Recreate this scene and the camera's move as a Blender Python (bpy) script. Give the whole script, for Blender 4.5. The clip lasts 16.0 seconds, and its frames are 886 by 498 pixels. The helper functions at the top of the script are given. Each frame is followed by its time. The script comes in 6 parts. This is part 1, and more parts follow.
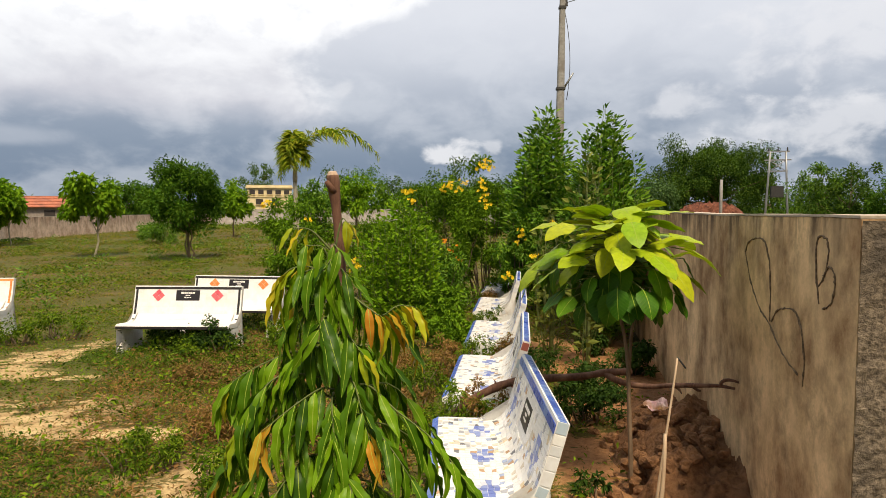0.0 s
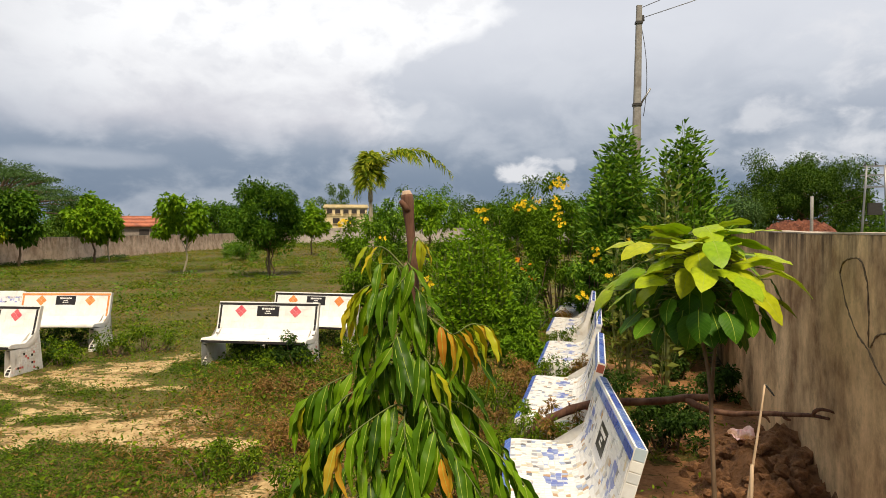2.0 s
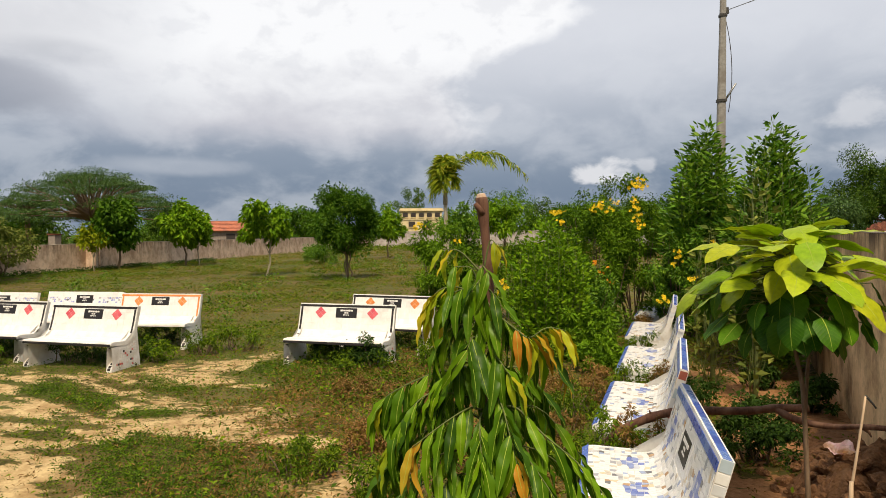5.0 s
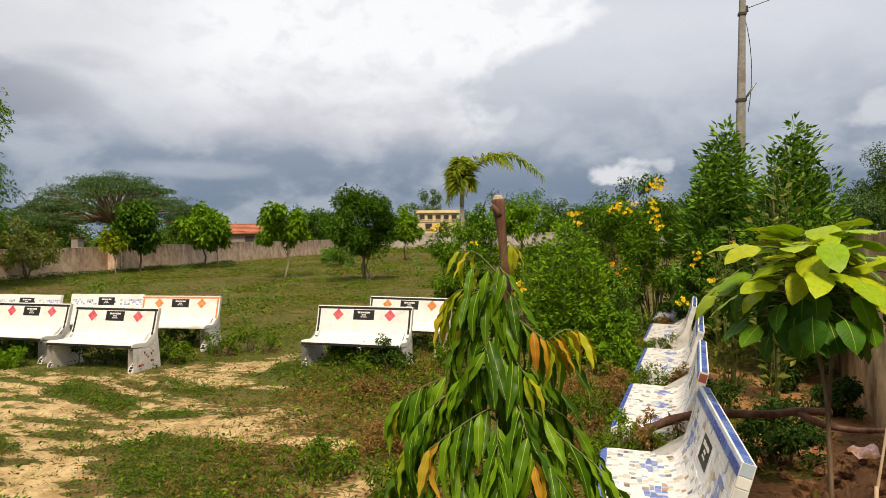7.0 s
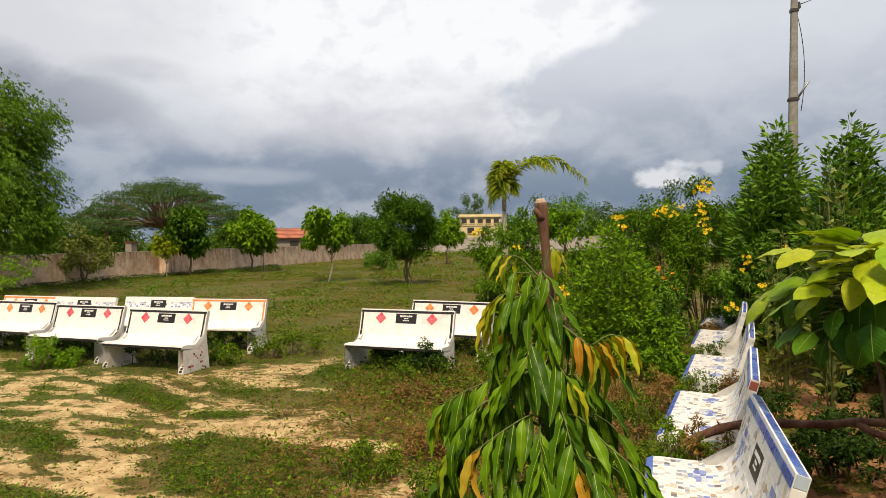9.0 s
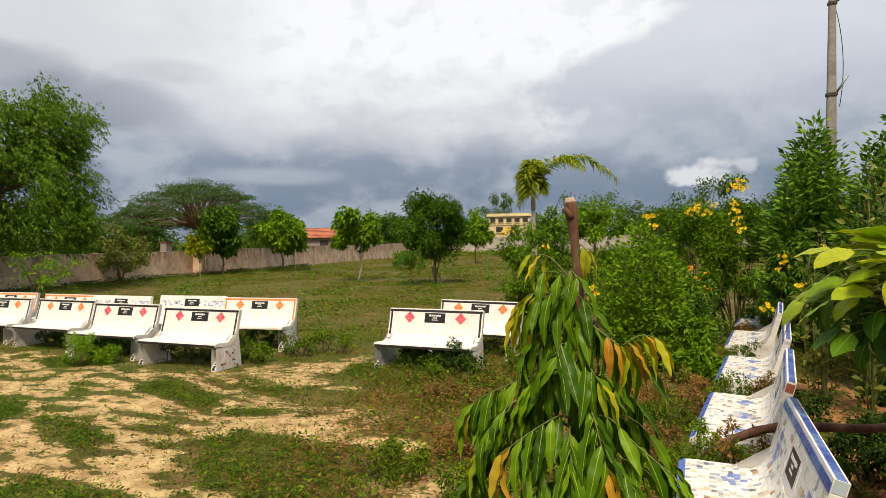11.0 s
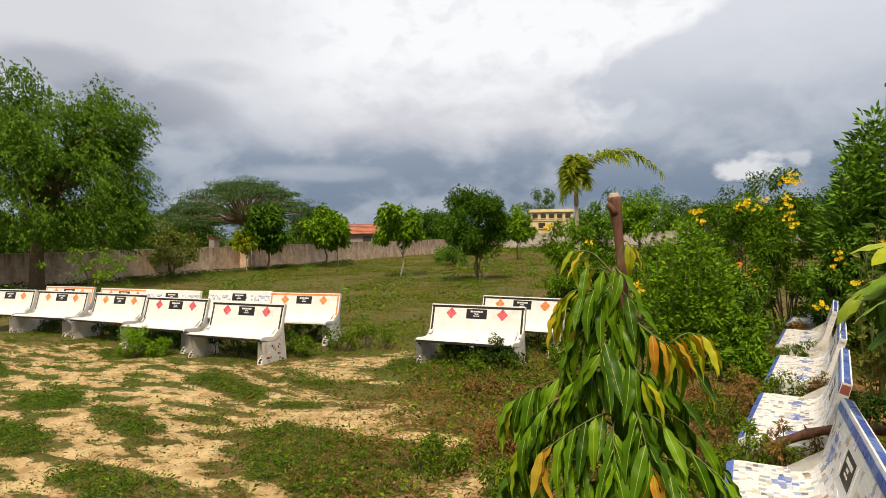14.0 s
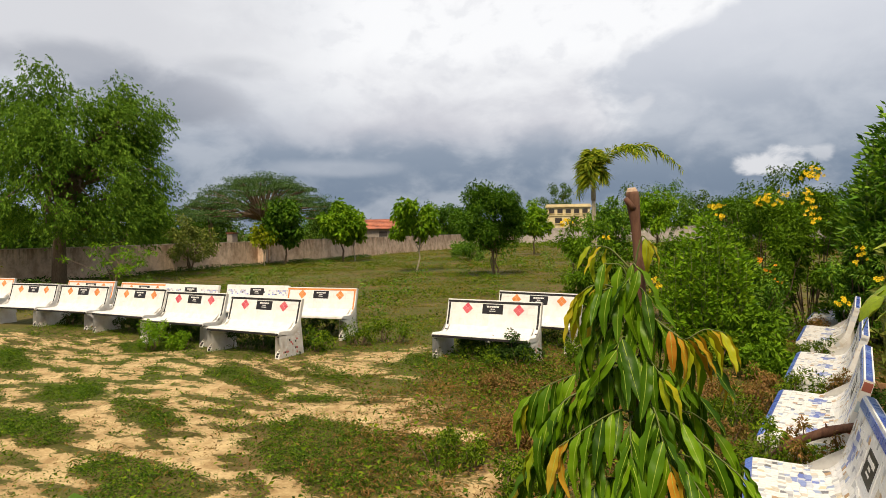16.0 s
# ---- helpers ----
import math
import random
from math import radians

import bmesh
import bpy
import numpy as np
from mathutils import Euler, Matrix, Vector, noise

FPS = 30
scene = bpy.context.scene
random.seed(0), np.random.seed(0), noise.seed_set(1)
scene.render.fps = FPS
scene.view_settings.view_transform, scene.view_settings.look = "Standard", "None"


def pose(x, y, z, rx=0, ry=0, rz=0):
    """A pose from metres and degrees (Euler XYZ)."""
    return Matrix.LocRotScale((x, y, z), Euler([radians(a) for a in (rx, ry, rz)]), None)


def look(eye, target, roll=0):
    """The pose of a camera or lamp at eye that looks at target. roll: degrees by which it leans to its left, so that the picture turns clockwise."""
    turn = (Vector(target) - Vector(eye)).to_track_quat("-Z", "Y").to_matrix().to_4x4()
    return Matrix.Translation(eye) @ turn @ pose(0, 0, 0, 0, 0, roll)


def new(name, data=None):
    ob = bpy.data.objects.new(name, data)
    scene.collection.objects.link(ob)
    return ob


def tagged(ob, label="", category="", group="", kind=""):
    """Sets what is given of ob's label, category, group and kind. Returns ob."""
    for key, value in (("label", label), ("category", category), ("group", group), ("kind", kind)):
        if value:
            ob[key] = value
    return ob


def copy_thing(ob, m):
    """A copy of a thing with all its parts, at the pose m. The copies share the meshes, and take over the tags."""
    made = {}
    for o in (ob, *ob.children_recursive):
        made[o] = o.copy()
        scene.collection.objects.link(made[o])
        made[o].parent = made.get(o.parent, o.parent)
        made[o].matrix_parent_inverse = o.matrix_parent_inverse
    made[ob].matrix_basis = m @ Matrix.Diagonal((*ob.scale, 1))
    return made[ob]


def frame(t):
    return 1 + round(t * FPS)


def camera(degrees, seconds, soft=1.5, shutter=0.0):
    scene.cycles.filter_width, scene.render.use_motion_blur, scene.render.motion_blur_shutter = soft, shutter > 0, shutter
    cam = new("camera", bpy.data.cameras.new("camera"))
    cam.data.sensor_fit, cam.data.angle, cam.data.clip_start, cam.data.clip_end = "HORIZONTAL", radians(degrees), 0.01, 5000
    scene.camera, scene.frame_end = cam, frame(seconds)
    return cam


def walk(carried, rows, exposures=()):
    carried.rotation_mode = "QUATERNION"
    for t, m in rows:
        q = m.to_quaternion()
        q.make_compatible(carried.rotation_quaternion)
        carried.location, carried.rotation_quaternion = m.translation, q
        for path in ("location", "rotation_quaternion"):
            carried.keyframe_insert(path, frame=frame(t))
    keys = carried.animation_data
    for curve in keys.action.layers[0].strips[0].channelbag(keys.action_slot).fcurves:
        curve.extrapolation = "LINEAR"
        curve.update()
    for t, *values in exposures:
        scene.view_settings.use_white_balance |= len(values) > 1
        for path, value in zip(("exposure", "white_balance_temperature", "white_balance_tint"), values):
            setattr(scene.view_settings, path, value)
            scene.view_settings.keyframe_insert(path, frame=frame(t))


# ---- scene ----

# ---------- camera: a pan on the spot, eye 1.9 m above the ground ----------
EYE = 1.9
cam = camera(69.34, 16.0, soft=0.5)
PATH = [
    (0.0, 0.00, -3.45, 0.00), (0.5, 1.50, -2.82, -0.07), (1.0, 3.13, -1.92, 0.04), (1.5, 5.02, -1.94, -0.07),
    (2.0, 6.50, -1.78, -0.06), (2.5, 8.01, -1.36, -0.15), (3.0, 9.34, -0.75, -0.23), (3.5, 10.59, -0.57, -0.35),
    (4.0, 11.55, -1.54, -0.40), (6.5, 14.49, -1.30, -0.58), (7.0, 14.68, -1.31, -0.62), (7.5, 15.78, -1.53, -0.70),
    (8.0, 16.28, -1.16, -0.70), (8.5, 17.34, -1.08, -0.69), (9.0, 18.44, -0.90, -0.73), (11.5, 21.42, -0.99, -0.84),
    (12.0, 21.77, -1.09, -0.88), (12.5, 22.32, -1.22, -0.95), (13.0, 24.10, -1.02, -0.95), (13.5, 24.52, -1.06, -0.83),
    (14.0, 24.73, -1.22, -0.85), (14.5, 25.00, -1.51, -0.83), (15.0, 25.54, -1.59, -0.79), (15.5, 25.76, -1.59, -0.81),
    (16.0, 26.18, -1.64, -0.83)]
walk(cam, [(t, pose(0, 0, EYE, 90 + pitch, -roll, yaw)) for t, yaw, pitch, roll in PATH], [(0.0, 0.06), (4.0, -0.06), (16.0, -0.06)])

# ---------- world: broken monsoon cloud over a hazy sky ----------
world = bpy.data.worlds.new("sky")
scene.world = world
world.use_nodes = True
WT = world.node_tree
WT.nodes.clear()


def wlink(a, b):
    WT.links.new(a, b)


def wmath(op, a, b=None, c=None, clamp=False):
    n = WT.nodes.new("ShaderNodeMath")
    n.operation, n.use_clamp = op, clamp
    for i, v in enumerate((a, b, c)):
        if v is None:
            continue
        if isinstance(v, (int, float)):
            n.inputs[i].default_value = v
        else:
            wlink(v, n.inputs[i])
    return n.outputs[0]


def wstep(v, lo, hi):
    n = WT.nodes.new("ShaderNodeMapRange")
    n.interpolation_type = "SMOOTHSTEP"
    wlink(v, n.inputs["Value"])
    n.inputs["From Min"].default_value, n.inputs["From Max"].default_value = lo, hi
    return n.outputs["Result"]


def wcolmix(f, a, b):
    n = WT.nodes.new("ShaderNodeMixRGB")
    for v, s in ((f, n.inputs[0]), (a, n.inputs[1]), (b, n.inputs[2])):
        if isinstance(v, (int, float)):
            s.default_value = v
        elif isinstance(v, tuple):
            s.default_value = (*v, 1)
        else:
            wlink(v, s)
    return n.outputs[0]


SUN_EL, SUN_AZ = radians(58), radians(165)
tc = WT.nodes.new("ShaderNodeTexCoord")
sep = WT.nodes.new("ShaderNodeSeparateXYZ")
wlink(tc.outputs["Generated"], sep.inputs[0])
azi = wmath("ARCTAN2", wmath("MULTIPLY", sep.outputs[0], -1.0), sep.outputs[1])
ele = wmath("ARCSINE", sep.outputs[2])


def wnoise(scale, sx, sy, detail, rough, off=0.0, distort=0.0):
    com = WT.nodes.new("ShaderNodeCombineXYZ")
    wlink(wmath("MULTIPLY", azi, sx), com.inputs[0])
    wlink(wmath("MULTIPLY", ele, sy), com.inputs[1])
    com.inputs[2].default_value = off
    n = WT.nodes.new("ShaderNodeTexNoise")
    wlink(com.outputs[0], n.inputs["Vector"])
    n.inputs["Scale"].default_value, n.inputs["Detail"].default_value = scale, detail
    n.inputs["Roughness"].default_value, n.inputs["Distortion"].default_value = rough, distort
    return n.outputs[0]


def wblob(az, el, ra, re, warp=None, amount=0.0):
    """1 at a direction (degrees), falling to 0 at the given half widths."""
    da = wmath("DIVIDE", wmath("SUBTRACT", azi, radians(az)), radians(ra))
    de = wmath("DIVIDE", wmath("SUBTRACT", ele, radians(el)), radians(re))
    d = wmath("SQRT", wmath("ADD", wmath("MULTIPLY", da, da), wmath("MULTIPLY", de, de)))
    if warp is not None:
        d = wmath("ADD", d, wmath("MULTIPLY", wmath("SUBTRACT", warp, 0.5), amount))
    return d


nishita = WT.nodes.new("ShaderNodeTexSky")
nishita.sky_type, nishita.sun_disc = "NISHITA", False
nishita.sun_elevation, nishita.sun_rotation = SUN_EL, SUN_AZ
nishita.air_density, nishita.dust_density = 1.2, 2.5
clear = WT.nodes.new("ShaderNodeMixRGB")
clear.blend_type = "MULTIPLY"
clear.inputs[0].default_value = 1.0
wlink(nishita.outputs[0], clear.inputs[1])
clear.inputs[2].default_value = (0.06, 0.06, 0.06, 1)

n_big = wnoise(1.0, 3.2, 5.6, 6.0, 0.52, 0.3, 0.12)
n_mid = wnoise(1.0, 8.5, 14.0, 7.0, 0.55, 2.7, 0.25)
n_fine = wnoise(1.0, 17.0, 25.0, 6.0, 0.55, 5.1, 0.2)
lumps = wmath("ADD", wmath("MULTIPLY", n_big, 0.5), wmath("MULTIPLY", n_mid, 0.5))


def wsway(v, amount):
    """A noise as an offset of up to about that many degrees."""
    return wmath("MULTIPLY", wmath("SUBTRACT", v, 0.5), radians(amount) * 3.0)


# grey stratus: slate blue low down, paler and softly mottled higher up
low = wstep(wmath("ADD", ele, wsway(n_big, 1.6)), 0.05, 0.31)
grey = wcolmix(low, (0.21, 0.275, 0.38), (0.78, 0.80, 0.86))
grey = wcolmix(wmath("MULTIPLY", wstep(n_mid, 0.40, 0.66), 0.35), grey, (0.84, 0.86, 0.91))
# high pale sheet to the left, with dark bellies under it
sheet = wmath("MULTIPLY", wstep(wmath("ADD", azi, wsway(n_big, 6)), radians(30), radians(46)), wstep(wmath("ADD", ele, wsway(n_mid, 2.2)), radians(9), radians(15)))
grey = wcolmix(wmath("MULTIPLY", sheet, 0.85), grey, (0.80, 0.80, 0.83))
for az, el, ra, re, k in ((49, 10.6, 9, 2.6, 0.75), (57, 13.0, 8, 2.0, 0.55), (43, 13.8, 5, 1.3, 0.4)):
    belly = wstep(wblob(az, el, ra, re, lumps, 2.6), 1.05, 0.25)
    grey = wcolmix(wmath("MULTIPLY", belly, k), grey, (0.30, 0.325, 0.39))
# bright bank of cumulus in the middle: a rounded edge to the right, a flat foot
edge_az = wmath("MULTIPLY_ADD", wstep(ele, radians(12.5), radians(18.5)), radians(-9.5), radians(11.5))
right_ = wstep(wmath("SUBTRACT", wmath("ADD", azi, wmath("ADD", wsway(n_mid, 3.0), wsway(n_fine, 1.1))), edge_az), radians(-1.6), radians(2.2))
foot_ = wstep(wmath("ADD", ele, wmath("ADD", wsway(n_mid, 1.2), wsway(n_fine, 0.4))), radians(6.4), radians(9.8))
left_ = wstep(wmath("ADD", azi, wsway(lumps, 9)), radians(50), radians(31))
bank = wmath("MULTIPLY", wmath("MULTIPLY", right_, foot_), left_)
glow = wstep(wmath("ADD", ele, wmath("ADD", wsway(n_mid, 3.0), wsway(n_big, 3.5))), radians(7.5), radians(15.5))
white = wcolmix(glow, (0.66, 0.66, 0.72), (1.10, 1.10, 1.11))
white = wcolmix(wmath("MULTIPLY", wstep(n_fine, 0.50, 0.66), 0.28), white, (0.70, 0.71, 0.77))
cloud = wcolmix(bank, grey, white)
# thin pale streak low on the left
streak = wstep(wblob(36, 5.6, 7, 0.9, n_mid, 1.8), 1.0, 0.3)
cloud = wcolmix(wmath("MULTIPLY", streak, 0.6), cloud, (0.52, 0.56, 0.64))
# small white cumulus heads near the horizon
for az, el, ra, re, k in ((-0.9, 4.8, 2.7, 1.3, 0.9), (-4.4, 5.5, 0.9, 0.75, 0.5), (8.8, 10.4, 1.3, 1.0, 0.4), (-20.5, 9.0, 3.6, 1.5, 0.6), (-34, 13.5, 11, 4.4, 0.7), (-31, 6.4, 9, 2.8, 0.7), (-20, 5.4, 4, 1.2, 0.4)):
    puff = wstep(wblob(az, el, ra, re, n_fine, 2.8), 1.05, 0.15 if ra > 3 else 0.4)
    cloud = wcolmix(wmath("MULTIPLY", puff, k), cloud, (0.88, 0.88, 0.91))
# the cloud stands before the camera; round the sun, behind it, the sky is open
front = wstep(wmath("ADD", wmath("ABSOLUTE", wmath("SUBTRACT", azi, radians(20)), 0.0), wmath("MULTIPLY", lumps, 0.6)), radians(150), radians(75))
cover = wcolmix(wmath("ADD", wmath("MULTIPLY", front, 0.62), 0.28), clear.outputs[0], cloud)
# the haze ends at the horizon; below it the ground hides the world
bg = WT.nodes.new("ShaderNodeBackground")
wlink(cover, bg.inputs[0])
bg.inputs[1].default_value = 1.0
wo = WT.nodes.new("ShaderNodeOutputWorld")
wlink(bg.outputs[0], wo.inputs[0])

sun = new("sun", bpy.data.lights.new("sun", "SUN"))
sun.data.energy, sun.data.angle, sun.data.color = 5.0, radians(12), (1.0, 0.84, 0.61)
sx, sy, sz = math.sin(SUN_AZ) * math.cos(SUN_EL), math.cos(SUN_AZ) * math.cos(SUN_EL), math.sin(SUN_EL)
sun.matrix_world = look((sx * 30, sy * 30, sz * 30), (0, 0, 0))
scene.view_settings.exposure = 0.0


# ---------- materials ----------
def material(name):
    m = bpy.data.materials.new(name)
    m.use_nodes = True
    m.node_tree.nodes.clear()
    out = m.node_tree.nodes.new("ShaderNodeOutputMaterial")
    return m, m.node_tree, out


def tnoise(t, vec, scale, detail=5.0, rough=0.55):
    n = t.nodes.new("ShaderNodeTexNoise")
    n.inputs["Scale"].default_value, n.inputs["Detail"].default_value, n.inputs["Roughness"].default_value = scale, detail, rough
    if vec is not None:
        t.links.new(vec, n.inputs["Vector"])
    return n.outputs[0]


def tramp(t, fac, stops):
    r = t.nodes.new("ShaderNodeValToRGB")
    els = r.color_ramp.elements
    while len(els) < len(stops):
        els.new(0.5)
    for e, (p, c) in zip(els, stops):
        e.position, e.color = p, (*c, 1)
    t.links.new(fac, r.inputs[0])
    return r.outputs[0]


def tmix(t, f, a, b, mode="MIX"):
    n = t.nodes.new("ShaderNodeMixRGB")
    n.blend_type = mode
    for v, s in ((f, n.inputs[0]), (a, n.inputs[1]), (b, n.inputs[2])):
        if isinstance(v, (int, float)):
            s.default_value = v
        elif isinstance(v, tuple):
            s.default_value = (*v, 1)
        else:
            t.links.new(v, s)
    return n.outputs[0]


def tbump(t, height, strength, dist):
    b = t.nodes.new("ShaderNodeBump")
    b.inputs["Strength"].default_value, b.inputs["Distance"].default_value = strength, dist
    t.links.new(height, b.inputs["Height"])
    return b.outputs[0]


def tprin(t, out, col, rough, normal=None, metal=0.0, spec=0.5):
    p = t.nodes.new("ShaderNodeBsdfPrincipled")
    if isinstance(col, tuple):
        p.inputs["Base Color"].default_value = (*col, 1)
    else:
        t.links.new(col, p.inputs["Base Color"])
    if isinstance(rough, (int, float)):
        p.inputs["Roughness"].default_value = rough
    else:
        t.links.new(rough, p.inputs["Roughness"])
    p.inputs["Metallic"].default_value = metal
    p.inputs["Specular IOR Level"].default_value = spec
    if normal is not None:
        t.links.new(normal, p.inputs["Normal"])
    if out is not None:
        t.links.new(p.outputs[0], out.inputs[0])
    return p.outputs[0]


def objcoord(t, sx=1.0, sy=1.0, sz=1.0):
    c = t.nodes.new("ShaderNodeTexCoord")
    m = t.nodes.new("ShaderNodeMapping")
    m.inputs["Scale"].default_value = (sx, sy, sz)
    t.links.new(c.outputs["Object"], m.inputs[0])
    return m.outputs[0]


def worldpos(t, sx=1.0, sy=1.0, sz=1.0):
    g = t.nodes.new("ShaderNodeNewGeometry")
    m = t.nodes.new("ShaderNodeMapping")
    m.inputs["Scale"].default_value = (sx, sy, sz)
    t.links.new(g.outputs["Position"], m.inputs[0])
    return m.outputs[0]


def mat_leaf(name, cols, trans=0.35, rough=0.55, by_object=False, spec=0.07, vein=0.0, patch=(1.3, (0.38, 0.36, 0.28), (1.18, 1.04, 0.80))):
    """Foliage: colour varies from leaf to leaf and, more slowly, over the plant."""
    m, t, out = material(name)
    if by_object:
        rnd = t.nodes.new("ShaderNodeObjectInfo").outputs["Random"]
    else:
        rnd = t.nodes.new("ShaderNodeNewGeometry").outputs["Random Per Island"]
    n = len(cols)
    col = tramp(t, rnd, [(i / max(1, n - 1), c) for i, c in enumerate(cols)])
    big = tnoise(t, worldpos(t), patch[0], 3.0)
    col = tmix(t, 0.5, col, tramp(t, big, [(0.3, patch[1]), (0.7, patch[2])]), "MULTIPLY")
    normal = None
    if vein:
        # side veins: ridges that slant forward from the midrib, with slightly paler lines
        sp = t.nodes.new("ShaderNodeSeparateXYZ")
        t.links.new(objcoord(t), sp.inputs[0])
        ab = t.nodes.new("ShaderNodeMath")
        ab.operation = "ABSOLUTE"
        t.links.new(sp.outputs[1], ab.inputs[0])
        sl = t.nodes.new("ShaderNodeMath")
        sl.operation = "MULTIPLY_ADD"
        t.links.new(ab.outputs[0], sl.inputs[0])
        sl.inputs[1].default_value = -0.8
        t.links.new(sp.outputs[0], sl.inputs[2])
        sn = t.nodes.new("ShaderNodeMath")
        sn.operation = "MULTIPLY"
        t.links.new(sl.outputs[0], sn.inputs[0])
        sn.inputs[1].default_value = 2 * math.pi / vein
        wv = t.nodes.new("ShaderNodeMath")
        wv.operation = "SINE"
        t.links.new(sn.outputs[0], wv.inputs[0])
        blot = tnoise(t, objcoord(t), 28, 4.0)
        col = tmix(t, 0.55, col, tramp(t, blot, [(0.3, (0.55, 0.6, 0.5)), (0.7, (1.15, 1.1, 1.0))]), "MULTIPLY")
        col = tmix(t, tramp(t, wv.outputs[0], [(0.80, (0, 0, 0)), (1.0, (0.07, 0.07, 0.07))]), col, (0.40, 0.50, 0.08))
        normal = tbump(t, wv.outputs[0], 0.2, vein * 0.04)
    bs = tprin(t, None, col, rough, normal, 0.0, spec)
    tr = t.nodes.new("ShaderNodeBsdfTranslucent")
    t.links.new(tmix(t, 1.0, col, (1.0, 1.0, 0.55), "MULTIPLY"), tr.inputs[0])
    mx = t.nodes.new("ShaderNodeMixShader")
    mx.inputs[0].default_value = trans * 0.7
    t.links.new(bs, mx.inputs[1])
    t.links.new(tr.outputs[0], mx.inputs[2])
    t.links.new(mx.outputs[0], out.inputs[0])
    return m


def mat_rough(name, c1, c2, scale, rough=0.85, bump=0.4, dist=0.01, c3=None, scale3=1.0, stretch=(1, 1, 1), world_space=False, spec=0.3, metal=0.0):
    """Two-scale mottled surface."""
    m, t, out = material(name)
    v = worldpos(t, *stretch) if world_space else objcoord(t, *stretch)
    fine = tnoise(t, v, scale, 8.0, 0.65)
    col = tramp(t, fine, [(0.3, c1), (0.7, c2)])
    if c3:
        big = tnoise(t, v, scale3, 4.0)
        col = tmix(t, tramp(t, big, [(0.48, (0, 0, 0)), (0.66, (1, 1, 1))]), col, c3)
    tprin(t, out, col, rough, tbump(t, fine, bump, dist), metal, spec)
    return m


BARK = mat_rough("bark", (0.10, 0.065, 0.04), (0.24, 0.17, 0.11), 30, 0.9, 0.7, 0.01, stretch=(1, 1, 0.25))
BARK_PALE = mat_rough("pale_bark", (0.26, 0.22, 0.15), (0.45, 0.40, 0.30), 25, 0.85, 0.5, 0.006, stretch=(1, 1, 0.3))
STAKE_M = mat_rough("dry_brown_bark", (0.055, 0.024, 0.015), (0.17, 0.08, 0.048), 45, 0.8, 0.9, 0.004, (0.22, 0.12, 0.075), 9, stretch=(1, 1, 0.25))
TWIG = mat_rough("green_twig", (0.07, 0.10, 0.025), (0.15, 0.17, 0.05), 40, 0.7, 0.3, 0.002)
CUTWOOD = mat_rough("cut_wood", (0.45, 0.30, 0.20), (0.62, 0.48, 0.36), 60, 0.8, 0.4, 0.002)
CONC = mat_rough("concrete", (0.20, 0.19, 0.175), (0.34, 0.33, 0.31), 14, 0.9, 0.4, 0.004, (0.20, 0.18, 0.16), 2.0)
BAMBOO = mat_rough("dry_cane", (0.42, 0.30, 0.19), (0.62, 0.48, 0.34), 40, 0.6, 0.3, 0.002, stretch=(1, 1, 0.2))
DARKMETAL = mat_rough("dark_metal", (0.02, 0.02, 0.02), (0.07, 0.065, 0.06), 30, 0.6, 0.3, 0.002)
RUST = mat_rough("galvanised_steel", (0.22, 0.22, 0.22), (0.40, 0.40, 0.40), 20, 0.5, 0.2, 0.002, metal=0.6)

L_ASHOK = mat_leaf("ashok_leaf", [(0.026, 0.076, 0.003), (0.075, 0.178, 0.005), (0.16, 0.31, 0.008)], 0.32, 0.40, True, 0.14)
L_RIB = mat_leaf("pale_leaf_rib", [(0.30, 0.42, 0.06), (0.36, 0.46, 0.08)], 0.2, 0.5, True)
L_YOUNG = mat_leaf("young_ashok_leaf", [(0.28, 0.38, 0.014), (0.46, 0.45, 0.02), (0.60, 0.44, 0.024)], 0.40, 0.38, True, 0.12)
L_COPPER = mat_leaf("copper_ashok_leaf", [(0.42, 0.17, 0.02), (0.55, 0.30, 0.03), (0.46, 0.34, 0.03)], 0.40, 0.35, True)
L_TEAK_TOP = mat_leaf("pale_broad_leaf", [(0.2415, 0.441, 0.0112), (0.3985, 0.546, 0.0168), (0.5071, 0.5775, 0.0224)], 0.40, 0.42, True, 0.2, 0.030)
L_TEAK = mat_leaf("green_broad_leaf", [(0.035, 0.125, 0.006), (0.065, 0.19, 0.008), (0.12, 0.28, 0.012)], 0.30, 0.45, True, 0.15, 0.026)
L_TECOMA = mat_leaf("tecoma_leaf", [(0.056, 0.1305, 0.0072), (0.112, 0.2349, 0.0108), (0.192, 0.3523, 0.015)], 0.35)
L_BRIGHT = mat_leaf("bright_leaf", [(0.08, 0.1958, 0.0072), (0.16, 0.3262, 0.012), (0.256, 0.4306, 0.018)], 0.38)
L_BRIGHT_ONE = mat_leaf("soft_green_leaf", [(0.09, 0.216, 0.012), (0.14, 0.288, 0.016)], 0.38, 0.45, True)
L_SHRUB = mat_leaf("shrub_leaf", [(0.040, 0.115, 0.009), (0.10, 0.24, 0.013), (0.22, 0.38, 0.03)], 0.26, 0.45, False, 0.16)
# dark weeds behind the benches; under the seats its tone adds to the shade
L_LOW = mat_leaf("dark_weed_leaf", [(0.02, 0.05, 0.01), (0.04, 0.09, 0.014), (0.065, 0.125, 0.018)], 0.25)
L_GREYLEAF = mat_leaf("grey_green_leaf", [(0.096, 0.1436, 0.03), (0.176, 0.2218, 0.048), (0.272, 0.3132, 0.072)], 0.3)
L_TREE = mat_leaf("tree_leaf", [(0.032, 0.0978, 0.0072), (0.0672, 0.1631, 0.0108), (0.112, 0.2218, 0.0132)], 0.30)
